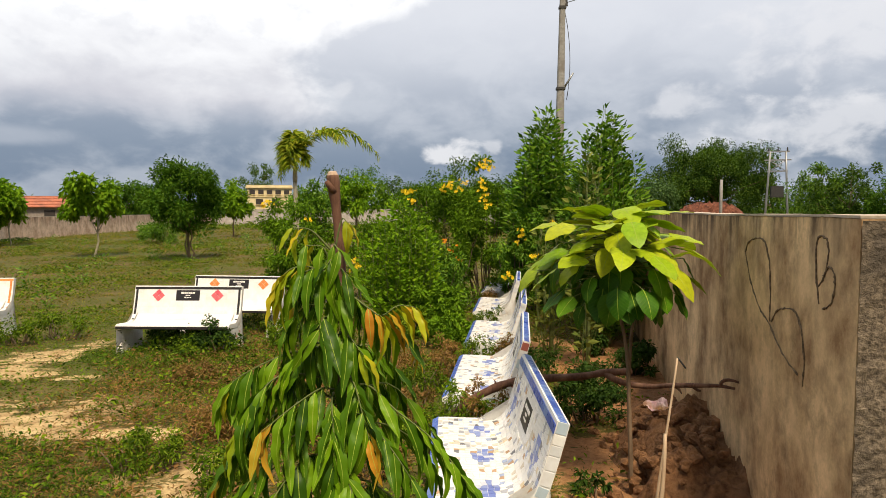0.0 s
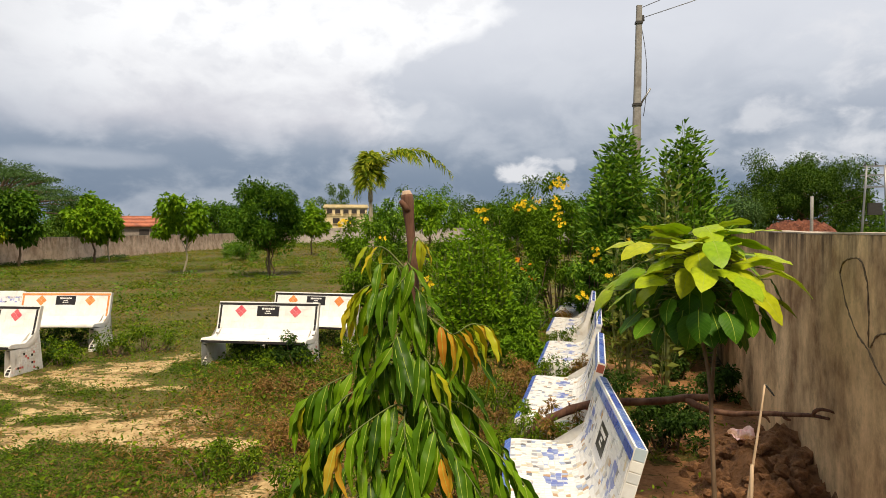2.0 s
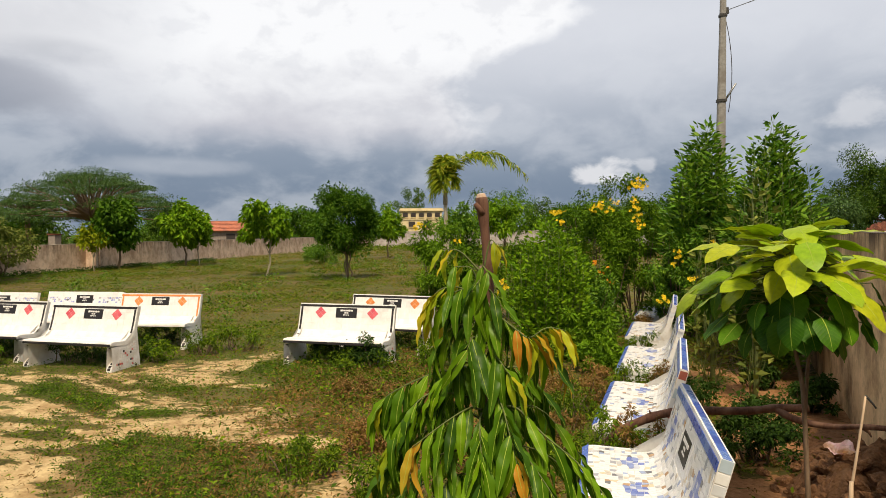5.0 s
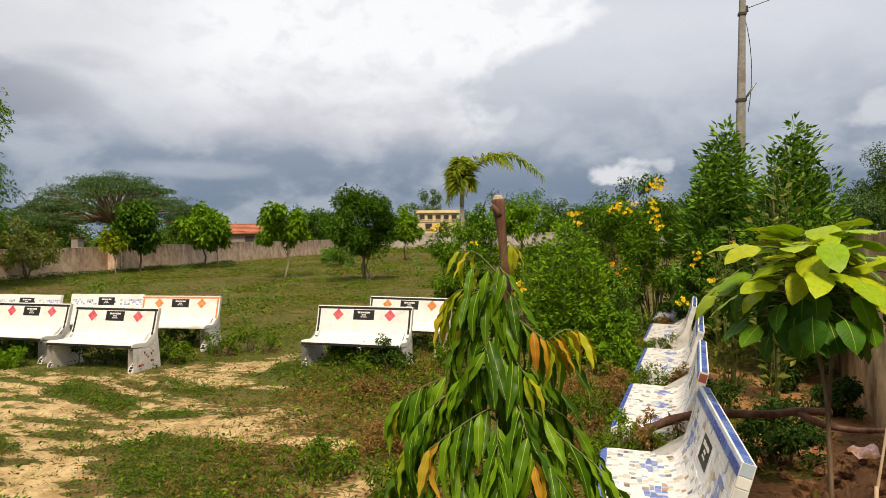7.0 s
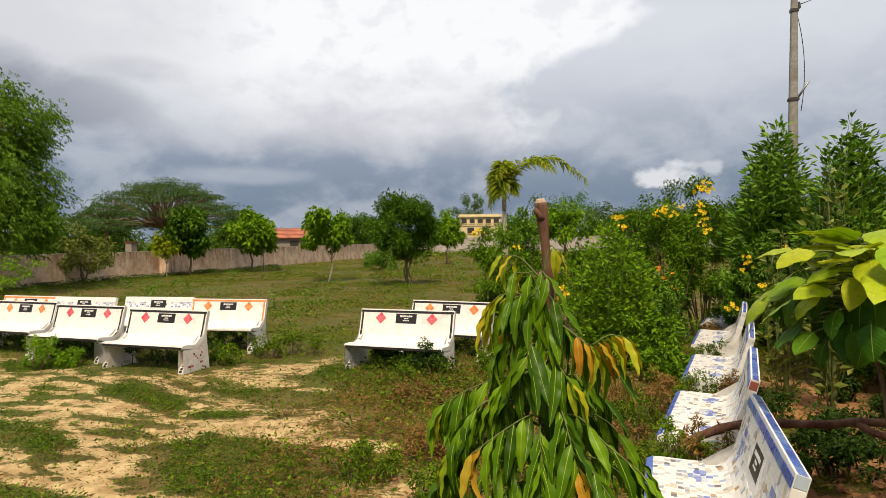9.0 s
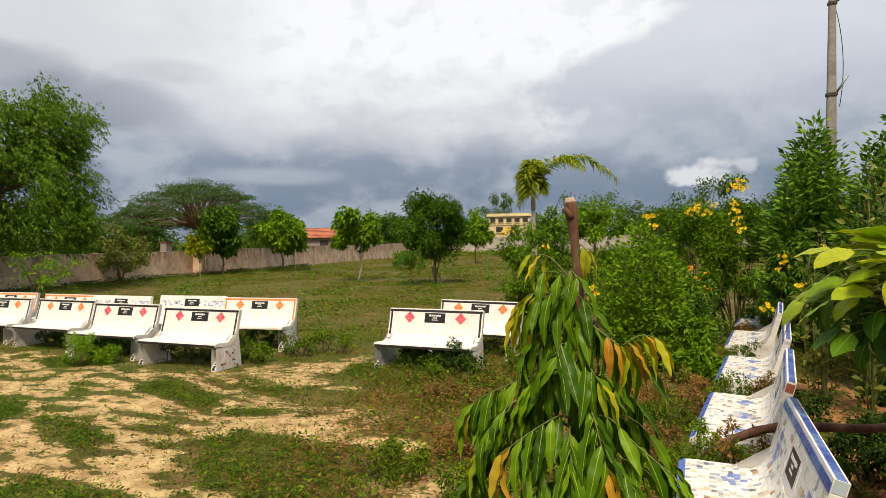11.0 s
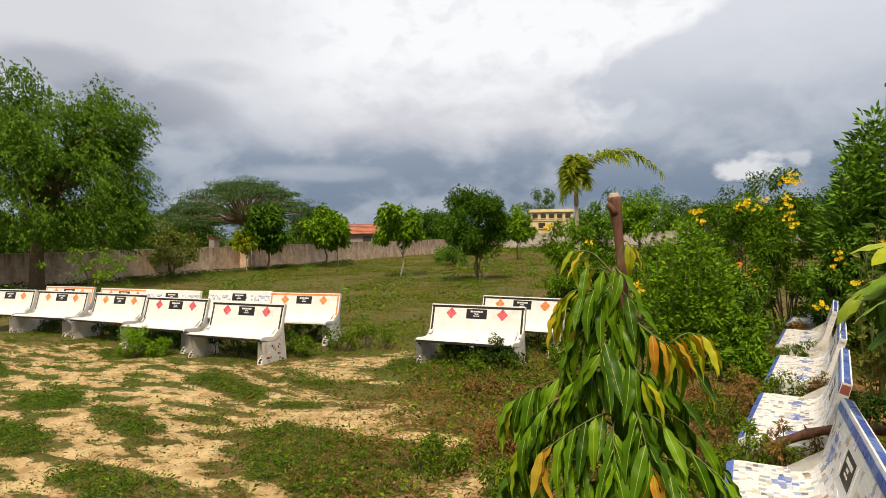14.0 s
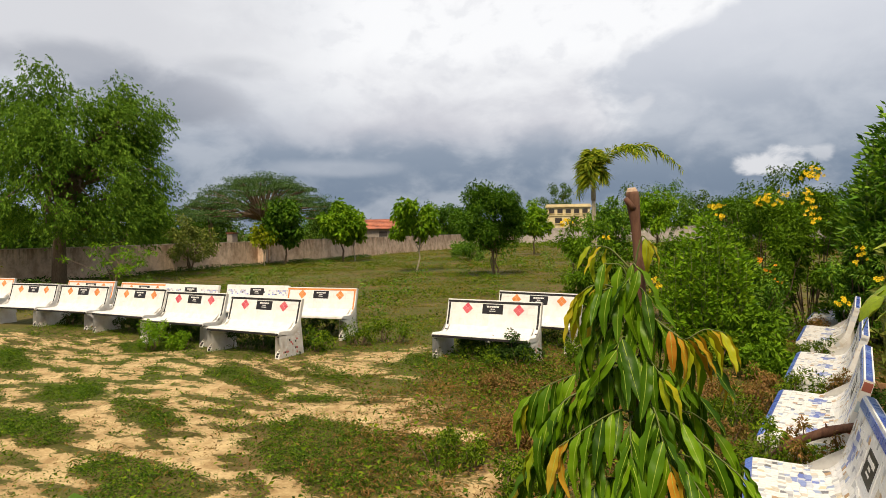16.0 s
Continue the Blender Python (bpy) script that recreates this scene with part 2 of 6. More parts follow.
L_NEEM = mat_leaf("neem_leaf", [(0.06, 0.15, 0.014), (0.12, 0.25, 0.022), (0.21, 0.37, 0.035)], 0.4)
L_ACACIA = mat_leaf("acacia_leaf", [(0.05, 0.115, 0.036), (0.085, 0.165, 0.05), (0.13, 0.22, 0.07)], 0.3)
L_FAR = mat_leaf("far_leaf", [(0.032, 0.08, 0.010), (0.065, 0.14, 0.015), (0.115, 0.195, 0.022)], 0.2)
L_YELLOWGREEN = mat_leaf("yellow_green_leaf", [(0.256, 0.3393, 0.012), (0.416, 0.4698, 0.018), (0.192, 0.3132, 0.012)], 0.35)
L_PALM = mat_leaf("palm_leaflet", [(0.10, 0.21, 0.014), (0.28, 0.37, 0.022), (0.52, 0.54, 0.045)], 0.4)
L_WEED = mat_leaf("weed_leaf", [(0.030, 0.070, 0.004), (0.10, 0.19, 0.010), (0.22, 0.32, 0.016)], 0.3)
L_MAT = mat_leaf("mat_weed_leaf", [(0.022, 0.058, 0.005), (0.075, 0.155, 0.010), (0.17, 0.28, 0.018)], 0.3, patch=(6.0, (0.22, 0.26, 0.22), (1.35, 1.25, 0.9)))
L_DRY = mat_leaf("dry_weed", [(0.22, 0.115, 0.045), (0.36, 0.21, 0.085), (0.20, 0.14, 0.03), (0.12, 0.125, 0.018)], 0.25)
L_GRASS = mat_leaf("field_grass", [(0.085, 0.125, 0.014), (0.15, 0.195, 0.022), (0.23, 0.235, 0.036), (0.29, 0.215, 0.07)], 0.3, patch=(0.55, (1.15, 0.78, 0.55), (0.80, 0.98, 0.55)))
FLOWER = mat_leaf("yellow_flower", [(0.85, 0.55, 0.01), (0.9, 0.65, 0.02), (0.85, 0.62, 0.05)], 0.3, 0.5)
FLOWER_ORANGE = mat_leaf("orange_flower", [(0.75, 0.22, 0.02), (0.8, 0.35, 0.02)], 0.3, 0.5)


def mat_ground():
    m, t, out = material("ground_soil")
    v = worldpos(t)
    a = t.nodes.new("ShaderNodeAttribute")
    a.attribute_name = "green"
    b = t.nodes.new("ShaderNodeAttribute")
    b.attribute_name = "brown"
    fine = tnoise(t, v, 22, 8.0, 0.7)
    mid = tnoise(t, v, 4.0, 8.0, 0.7)
    sand = tramp(t, fine, [(0.3, (0.40, 0.285, 0.135)), (0.7, (0.65, 0.49, 0.25))])
    sand = tmix(t, tramp(t, mid, [(0.40, (0, 0, 0)), (0.60, (0.9, 0.9, 0.9))]), sand, (0.29, 0.185, 0.078))
    earth = tramp(t, fine, [(0.3, (0.21, 0.095, 0.038)), (0.7, (0.43, 0.225, 0.10))])
    col = tmix(t, b.outputs["Fac"], sand, earth)
    # turf soil, its colour darkened to take in the shade between the weeds
    turf = tramp(t, fine, [(0.3, (0.034, 0.030, 0.007)), (0.7, (0.135, 0.105, 0.027))])
    turf = tmix(t, tramp(t, tnoise(t, v, 1.4, 6.0, 0.65), [(0.46, (0, 0, 0)), (0.66, (0.6, 0.6, 0.6))]), turf, (0.22, 0.135, 0.06))
    turf = tmix(t, tramp(t, tnoise(t, v, 0.3, 4.0), [(0.42, (0, 0, 0)), (0.60, (0.75, 0.75, 0.75))]), turf, (0.075, 0.09, 0.016))
    k1 = t.nodes.new("ShaderNodeMath")
    k1.operation = "MULTIPLY_ADD"
    t.links.new(tnoise(t, worldpos(t, 0.7, 1.4, 1.0), 11.0, 9.0, 0.78), k1.inputs[0])
    k1.inputs[1].default_value = 3.2
    k2 = t.nodes.new("ShaderNodeMath")
    k2.operation = "SUBTRACT"
    t.links.new(a.outputs["Fac"], k2.inputs[0])
    k2.inputs[1].default_value = 1.1
    t.links.new(k2.outputs[0], k1.inputs[2])
    col = tmix(t, tramp(t, k1.outputs[0], [(0.80, (0, 0, 0)), (1.0, (1, 1, 1))]), col, turf)
    tprin(t, out, col, 0.95, tbump(t, fine, 0.6, 0.02), 0.0, 0.2)
    return m


GROUND = mat_ground()


def mat_plaster(name, base1, base2, stain, top, streak_depth):
    """Cement plaster with rain streaks that run down from its coping."""
    m, t, out = material(name)
    v = worldpos(t)
    fine = tnoise(t, v, 60, 8.0, 0.7)
    mid = tnoise(t, worldpos(t, 1.0, 1.0, 0.8), 1.7, 9.0, 0.68)
    col = tramp(t, mid, [(0.38, base1), (0.60, base2)])
    col = tmix(t, 0.25, col, tramp(t, fine, [(0.3, (0.4, 0.4, 0.4)), (0.7, (1, 1, 1))]), "MULTIPLY")
    strk = tmix(t, 0.5, tnoise(t, worldpos(t, 2.1, 2.1, 0.95), 1.0, 8.0, 0.7), tnoise(t, worldpos(t, 9.0, 9.0, 0.9), 1.0, 6.0, 0.6))
    g = t.nodes.new("ShaderNodeNewGeometry")
    s = t.nodes.new("ShaderNodeSeparateXYZ")
    t.links.new(g.outputs["Position"], s.inputs[0])
    mr = t.nodes.new("ShaderNodeMapRange")
    t.links.new(s.outputs[2], mr.inputs[0])
    mr.inputs[1].default_value, mr.inputs[2].default_value = top - streak_depth, top
    mr.inputs[3].default_value, mr.inputs[4].default_value = 0.03, 1.0
    k = t.nodes.new("ShaderNodeMath")
    k.operation = "MULTIPLY"
    t.links.new(tramp(t, strk, [(0.44, (0, 0, 0)), (0.56, (0.95, 0.95, 0.95))]), k.inputs[0])
    t.links.new(mr.outputs[0], k.inputs[1])
    col = tmix(t, k.outputs[0], col, stain)
    blot = tnoise(t, v, 4.5, 10.0, 0.75)
    col = tmix(t, tramp(t, blot, [(0.50, (0, 0, 0)), (0.72, (0.62, 0.62, 0.62))]), col, stain)
    col = tmix(t, tramp(t, tnoise(t, v, 2.3, 6.0, 0.6), [(0.50, (0, 0, 0)), (0.70, (0.45, 0.45, 0.45))]), col, base2)
    tprin(t, out, col, 0.9, tbump(t, tmix(t, 0.5, fine, blot), 0.5, 0.006), 0.0, 0.25)
    return m


PLASTER = mat_plaster("stained_cement_plaster", (0.30, 0.172, 0.080), (0.86, 0.605, 0.33), (0.07, 0.044, 0.027), 1.88, 0.42)
PLASTER_FAR = mat_plaster("grey_cement_plaster", (0.52, 0.35, 0.235), (0.84, 0.64, 0.48), (0.20, 0.13, 0.09), 1.5, 1.0)
PLASTER_GREY = mat_plaster("weathered_grey_plaster", (0.40, 0.35, 0.31), (0.56, 0.51, 0.46), (0.20, 0.17, 0.15), 2.05, 1.0)
ROUGHCAST = mat_rough("bare_aggregate", (0.03, 0.022, 0.016), (0.30, 0.235, 0.165), 42, 0.95, 1.0, 0.02, (0.10, 0.08, 0.06), 5)
COPING = mat_rough("pale_coping", (0.34, 0.27, 0.20), (0.56, 0.47, 0.38), 20, 0.85, 0.3, 0.004)
GROOVE = mat_rough("scratched_dark_line", (0.05, 0.032, 0.02), (0.26, 0.18, 0.11), 45, 0.95, 0.6, 0.004)
REDSOIL = mat_rough("red_soil", (0.085, 0.038, 0.017), (0.36, 0.18, 0.08), 18, 0.95, 1.0, 0.05, (0.24, 0.125, 0.06), 4.5)
BRICKRUBBLE = mat_rough("brick_rubble", (0.045, 0.016, 0.010), (0.22, 0.08, 0.045), 5, 0.95, 0.9, 0.04)


def mat_tile(name, cols, rough=0.12, by_object=True, grime=0.25):
    m, t, out = material(name)
    if by_object:
        rnd = t.nodes.new("ShaderNodeObjectInfo").outputs["Random"]
    else:
        rnd = t.nodes.new("ShaderNodeNewGeometry").outputs["Random Per Island"]
    n = len(cols)
    r = t.nodes.new("ShaderNodeValToRGB")
    r.color_ramp.interpolation = "CONSTANT"
    els = r.color_ramp.elements
    while len(els) < n:
        els.new(0.5)
    for e, (p, c) in zip(els, cols):
        e.position, e.color = p, (*c, 1)
    t.links.new(rnd, r.inputs[0])
    dirt = tnoise(t, worldpos(t), 9, 6.0, 0.65)
    col = tmix(t, grime, r.outputs[0], tramp(t, dirt, [(0.4, (0.55, 0.48, 0.38)), (0.62, (1, 1, 1))]), "MULTIPLY")
    rg = t.nodes.new("ShaderNodeMapRange")
    t.links.new(dirt, rg.inputs[0])
    rg.inputs[3].default_value, rg.inputs[4].default_value = rough + 0.35, rough
    tprin(t, out, col, rg.outputs[0], None, 0.0, 0.5)
    return m


W1, W2 = (0.80, 0.79, 0.76), (0.72, 0.72, 0.72)
T_WHITE = mat_tile("white_glazed_tile", [(0, W1), (0.5, (0.78, 0.77, 0.75)), (0.8, (0.74, 0.73, 0.71))], 0.15, False, 0.2)
T_BLACK = mat_tile("black_glazed_tile", [(0, (0.010, 0.008, 0.008)), (0.6, (0.020, 0.015, 0.014))], 0.38)
T_RED = mat_tile("pink_red_tile", [(0, (0.62, 0.09, 0.12)), (0.5, (0.66, 0.13, 0.15))], 0.2)
T_ORANGE = mat_tile("orange_tile", [(0, (0.70, 0.24, 0.06)), (0.5, (0.74, 0.30, 0.09))], 0.2)
T_STAR = mat_tile("star_tile_glaze", [(0, (0.14, 0.19, 0.50)), (0.4, (0.24, 0.30, 0.56)), (0.75, (0.55, 0.58, 0.66))], 0.15)
T_BLUE = mat_tile("blue_glazed_tile", [(0, (0.055, 0.10, 0.42)), (0.4, (0.08, 0.15, 0.50)), (0.75, (0.14, 0.22, 0.52))], 0.12)
CHIPS = [(0, W1), (0.4, (0.78, 0.77, 0.76)), (0.62, W2), (0.77, (0.52, 0.52, 0.52)), (0.80, (0.36, 0.37, 0.40)), (0.85, (0.60, 0.54, 0.44)),
         (0.89, (0.45, 0.28, 0.14)), (0.92, (0.33, 0.40, 0.58)), (0.95, (0.70, 0.58, 0.38)), (0.98, (0.16, 0.16, 0.17))]
T_CHIP = mat_tile("mosaic_chip", CHIPS, 0.15, True, 0.2)
T_CHIP_REST = mat_tile("mosaic_chip_field", CHIPS, 0.15, False, 0.2)
SIDECHIPS = [(0, W1), (0.45, (0.78, 0.75, 0.72)), (0.74, (0.76, 0.66, 0.62)), (0.80, (0.035, 0.03, 0.03)), (0.87, (0.62, 0.16, 0.15)), (0.94, (0.70, 0.42, 0.38))]
T_SIDE = mat_tile("side_mosaic_chip", SIDECHIPS, 0.2, False, 0.3)
T_SIDE_PALE = mat_tile("pale_side_chip", [(0, W1), (0.6, W2), (0.93, (0.06, 0.05, 0.05))], 0.2, False, 0.3)
BLUECHIPS = [(0, W1), (0.36, (0.66, 0.67, 0.76)), (0.58, (0.26, 0.29, 0.60)), (0.70, (0.44, 0.47, 0.70)), (0.84, (0.46, 0.44, 0.46)), (0.95, (0.10, 0.10, 0.12))]
T_BLUEMIX = mat_tile("blue_white_chip", BLUECHIPS, 0.15, False, 0.2)
GROUT = mat_rough("white_cement_grout", (0.70, 0.68, 0.64), (0.80, 0.78, 0.74), 30, 0.9, 0.3, 0.002, (0.62, 0.57, 0.50), 3)
GRANITE = mat_rough("black_granite", (0.008, 0.007, 0.007), (0.022, 0.018, 0.018), 80, 0.4, 0.05, 0.001, spec=0.5)
ENGRAVE = mat_rough("white_engraving", (0.62, 0.60, 0.56), (0.75, 0.73, 0.70), 30, 0.7, 0.1, 0.001)

# ---------- mesh helpers ----------
rng = np.random.default_rng(7)


def raw_mesh(name, verts, faces, mats, smooth=False, mat_index=None):
    """A mesh from arrays; faces is an (n, k) array of equal-sided faces."""
    verts, faces = np.asarray(verts, dtype=np.float32), np.asarray(faces, dtype=np.int32)
    me = bpy.data.meshes.new(name)
    me.vertices.add(len(verts))
    me.vertices.foreach_set("co", verts.ravel())
    k = faces.shape[1]
    me.loops.add(faces.size)
    me.loops.foreach_set("vertex_index", faces.ravel())
    me.polygons.add(len(faces))
    me.polygons.foreach_set("loop_start", np.arange(len(faces), dtype=np.int32) * k)
    me.polygons.foreach_set("use_smooth", np.full(len(faces), bool(smooth)))
    for m in mats if isinstance(mats, (list, tuple)) else [mats]:
        me.materials.append(m)
    if mat_index is not None:
        me.polygons.foreach_set("material_index", np.asarray(mat_index, dtype=np.int32))
    me.update(calc_edges=True)
    return me


def hang(name, me, parent=None, label="", m=None, kind=""):
    ob = new(name, me)
    if parent is not None:
        ob.parent = parent
    if m is not None:
        ob.matrix_basis = m
    if label or kind:
        tagged(ob, label, kind=kind)
    return ob


def part(name, bm, mat, parent, label="", smooth=False):
    me = bpy.data.meshes.new(name)
    bm.normal_update()
    bm.to_mesh(me)
    bm.free()
    me.materials.append(mat)
    if smooth:
        for p in me.polygons:
            p.use_smooth = True
    return hang(name, me, parent, label)


def thing(name, loc, label, category, group="", rz=0.0, kind=""):
    ob = new(name)
    ob.empty_display_size = 0.2
    ob.matrix_basis = pose(*loc, 0, 0, rz)
    return tagged(ob, label, category, group, kind)


def bm_box(bm, cx, cy, cz, sx, sy, sz, m=None, bevel=0.0):
    r = bmesh.ops.create_cube(bm, size=1.0)
    vs = r["verts"]
    bmesh.ops.scale(bm, vec=(sx, sy, sz), verts=vs)
    if bevel:
        es = list({e for v in vs for e in v.link_edges})
        vs = list({v for f in bmesh.ops.bevel(bm, geom=es, offset=bevel, segments=2, affect="EDGES")["faces"] for v in f.verts} | {v for v in vs if v.is_valid})
    bmesh.ops.translate(bm, vec=(cx, cy, cz), verts=vs)
    if m is not None:
        bmesh.ops.transform(bm, matrix=m, verts=vs)
    return vs


def tube_arrays(points, radii, sides=7):
    """A tapered tube along points, closed by its end rings' tips."""
    pts, rad = np.asarray(points, float), np.asarray(radii, float)
    n = len(pts)
    tan = np.gradient(pts, axis=0)
    tan /= np.linalg.norm(tan, axis=1)[:, None] + 1e-9
    ref = np.array([1.0, 0.0, 0.0]) if abs(tan[0][0]) < 0.8 else np.array([0.0, 1.0, 0.0])
    u = np.cross(tan, ref)
    u /= np.linalg.norm(u, axis=1)[:, None] + 1e-9
    w = np.cross(tan, u)
    a = np.linspace(0, 2 * np.pi, sides, endpoint=False)
    ring = u[:, None, :] * np.cos(a)[None, :, None] + w[:, None, :] * np.sin(a)[None, :, None]
    v = (pts[:, None, :] + ring * rad[:, None, None]).reshape(-1, 3)
    f = []
    for i in range(n - 1):
        for j in range(sides):
            k = (j + 1) % sides
            f.append((i * sides + j, i * sides + k, (i + 1) * sides + k, (i + 1) * sides + j))
    v = np.vstack([v, pts[:1], pts[-1:]])
    b, e = n * sides, n * sides + 1
    for j in range(sides):
        k = (j + 1) % sides
        f.append((b, k, j, j))
        f.append((e, (n - 1) * sides + j, (n - 1) * sides + k, (n - 1) * sides + k))
    return v, f


def tubes_mesh(name, runs, mat, sides=7):
    """Several tubes joined in one mesh; caps are triangles."""
    vs, fs, base = [], [], 0
    for pts, rad in runs:
        v, f = tube_arrays(pts, rad, sides)
        vs.append(v)
        fs += [tuple(i + base for i in q) for q in f]
        base += len(v)
    me = bpy.data.meshes.new(name)
    clean = [q if q[2] != q[3] else q[:3] for q in fs]
    me.from_pydata(np.vstack(vs).tolist(), [], clean)
    me.materials.append(mat)
    me.polygons.foreach_set("use_smooth", np.ones(len(me.polygons), dtype=bool))
    me.update()
    return me


def curve_pts(a, b, bend, n=6, wob=0.0):
    """Points from a to b, bowed by the vector bend and slightly crooked."""
    a, b, bend = np.asarray(a, float), np.asarray(b, float), np.asarray(bend, float)
    s = np.linspace(0, 1, n)[:, None]
    p = a + (b - a) * s + bend * (4 * s * (1 - s))
    if wob:
        p[1:-1] += rng.normal(0, wob, (n - 2, 3))
    return p


def unit(v):
    return v / (np.linalg.norm(v, axis=-1, keepdims=True) + 1e-9)


def leaf_arrays(P, A, N, L, W, fold=0.25, droop=0.15, plain=False):
    """Folded, drooping blades: 4 triangles each, or 2 where they are tiny."""
    A = unit(A)
    S = unit(np.cross(A, N))
    N = np.cross(S, A)
    L, W = L[:, None], W[:, None]
    base = P
    down = np.array([0, 0, -1.0])
    mid = P + A * L * 0.5 - N * (W * fold * 0.5)
    lf = P + A * L * 0.42 + S * W * 0.5 + N * W * fold * 0.5
    rt = P + A * L * 0.42 - S * W * 0.5 + N * W * fold * 0.5
    tip = P + A * L + down * L * droop
    if plain:
        k = np.arange(len(P))[:, None] * 4
        return np.stack([base, lf, rt, tip], 1).reshape(-1, 3), np.concatenate([k + [0, 3, 1], k + [0, 2, 3]], 0)
    V = np.stack([base, lf, mid, rt, tip], 1).reshape(-1, 3)
    k = np.arange(len(P))[:, None] * 5
    F = np.concatenate([k + [0, 2, 1], k + [0, 3, 2], k + [1, 2, 4], k + [2, 3, 4]], 0)
    return V, F


def leaf_mesh(name, P, A, N, L, W, mat, fold=0.25, droop=0.15, plain=False):
    V, F = leaf_arrays(P, A, N, L, W, fold, droop, plain)
    return raw_mesh(name, V, F, mat)


def sphere_dirs(n, g):
    d = g.normal(size=(n, 3))
    return unit(d)


def foliage(g, centres, radii, per, L, W, mat, flat=1.0, out=0.7, down=0.25, up=0.0, name="crown", shell=0.5, plain=True):
    """Leaves gathered in clumps; each clump is denser towards its skin."""
    cs, P, A = np.asarray(centres), [], []
    k = len(cs)
    for c, r in zip(cs, radii):
        d = sphere_dirs(per, g)
        rr = r * g.uniform(0, 1, per) ** shell
        off = d * rr[:, None]
        off[:, 2] *= flat
        P.append(c + off)
        a = d * out + g.normal(size=(per, 3)) * 0.5
        a[:, 2] += up - down
        A.append(a)
    P, A = np.vstack(P), np.vstack(A)
    n = len(P)
    N = g.normal(size=(n, 3)) * 0.6 + np.array([0, 0, 1.0])
    l = L * g.uniform(0.6, 1.25, n)
    return leaf_mesh(name, P, A, N, l, l * W / L, mat, plain=plain)


def crown_points(g, k, centre, rx, ry, rz, rough=0.25, inner=0.35, lower=-1.0):
    """Clump places in an uneven ellipsoid."""
    d = sphere_dirs(k * 3, g)
    d = d[d[:, 2] > lower][:k]
    r = g.uniform(inner, 1.0, len(d)) ** 0.6 * (1 + g.normal(0, rough, len(d)))
    return np.asarray(centre) + d * r[:, None] * np.array([rx, ry, rz])


def tree(loc, label, h, crown_z, rx, rz_, clumps, per, leaf, mat, trunk_r, seed, bark=None, clump_r=0.3, stems=1, group="", name="tree",
         category="tree", rough=0.22, flat=1.0, down=0.25, fork=0.35, out=0.7, width=0.4, ry=None, limbs=9, inner=0.35, lower=-1.0, lean=(0, 0)):
    """A trunk that forks into limbs, and a crown of leaf clumps with gaps. crown_z: height of the crown's middle."""
    g = np.random.default_rng(seed)
    ob = thing(name, loc, label, category, group)
    ry = ry or rx
    pts = crown_points(g, clumps, (lean[0], lean[1], crown_z), rx, ry, rz_, rough, inner, lower)
    pts[:, 2] = np.minimum(pts[:, 2], h - clump_r * rx * 0.3)
    runs = []
    fz = (crown_z - rz_) * (1 - fork) + 0.02
    for s in range(stems):
        a = 2 * np.pi * s / max(1, stems) + g.uniform(0, 1)
        sp = 0.0 if stems == 1 else rx * 0.25
        top = np.array([math.cos(a) * sp + lean[0] * 0.7, math.sin(a) * sp + lean[1] * 0.7, crown_z])
        base = np.array([math.cos(a), math.sin(a), 0]) * (trunk_r * 0.8 if stems > 1 else 0)
        base[2] = -0.08
        tp = curve_pts(base, top, g.normal(0, 0.022 * h, 3) * np.array([1, 1, 0]), 8, 0.012 * h)
        runs.append((tp, np.linspace(trunk_r, trunk_r * 0.35, 8)))
        order = g.permutation(len(pts))[:max(2, limbs // stems)]
        for i in order:
            st = tp[g.integers(3, 7)]
            runs.append((curve_pts(st, pts[i], (0, 0, 0.05 * h * g.uniform(-1, 1)), 5, 0.008 * h), np.linspace(trunk_r * 0.42, trunk_r * 0.08, 5)))
    hang("trunk", tubes_mesh("trunk", runs, bark or BARK, 7), ob)
    radii = rx * clump_r * g.uniform(0.6, 1.3, len(pts))
    hang("crown", foliage(g, pts, radii, per, leaf, leaf * width, mat, flat, out, down), ob)
    return ob


# ---------- ground: one sheet to the horizon ----------
def wave(x, y):
    return (0.018 * np.sin(1.3 * x + 0.7 * y) + 0.014 * np.sin(-0.8 * x + 1.9 * y + 1.2) + 0.008 * np.sin(4.1 * x + 2.3 * y) + 0.006 * np.sin(3.0 * x - 5.2 * y + 0.4))


def ground_z(x, y):
    x, y = np.asarray(x, float), np.asarray(y, float)
    far = np.clip((np.hypot(x, y) - 30) / 60, 0, 1)
    return wave(x, y) * (1 - far) - 0.012


def fbm(x, y, s, seed=0.0):
    v = [noise.noise((a * s, b * s, seed)) + 0.5 * noise.noise((a * s * 2.1, b * s * 2.1, seed + 3.7)) + 0.25 * noise.noise((a * s * 4.3, b * s * 4.3, seed + 9.1)) for a, b in zip(np.ravel(x), np.ravel(y))]
    return np.asarray(v).reshape(np.shape(x))


def ellipse(x, y, cx, cy, rx, ry, deg):
    c, s = math.cos(radians(deg)), math.sin(radians(deg))
    u, w = (x - cx) * c + (y - cy) * s, -(x - cx) * s + (y - cy) * c
    return np.sqrt((u / rx) ** 2 + (w / ry) ** 2)


def smooth(v, lo, hi):
    t = np.clip((v - lo) / (hi - lo), 0, 1)
    return t * t * (3 - 2 * t)


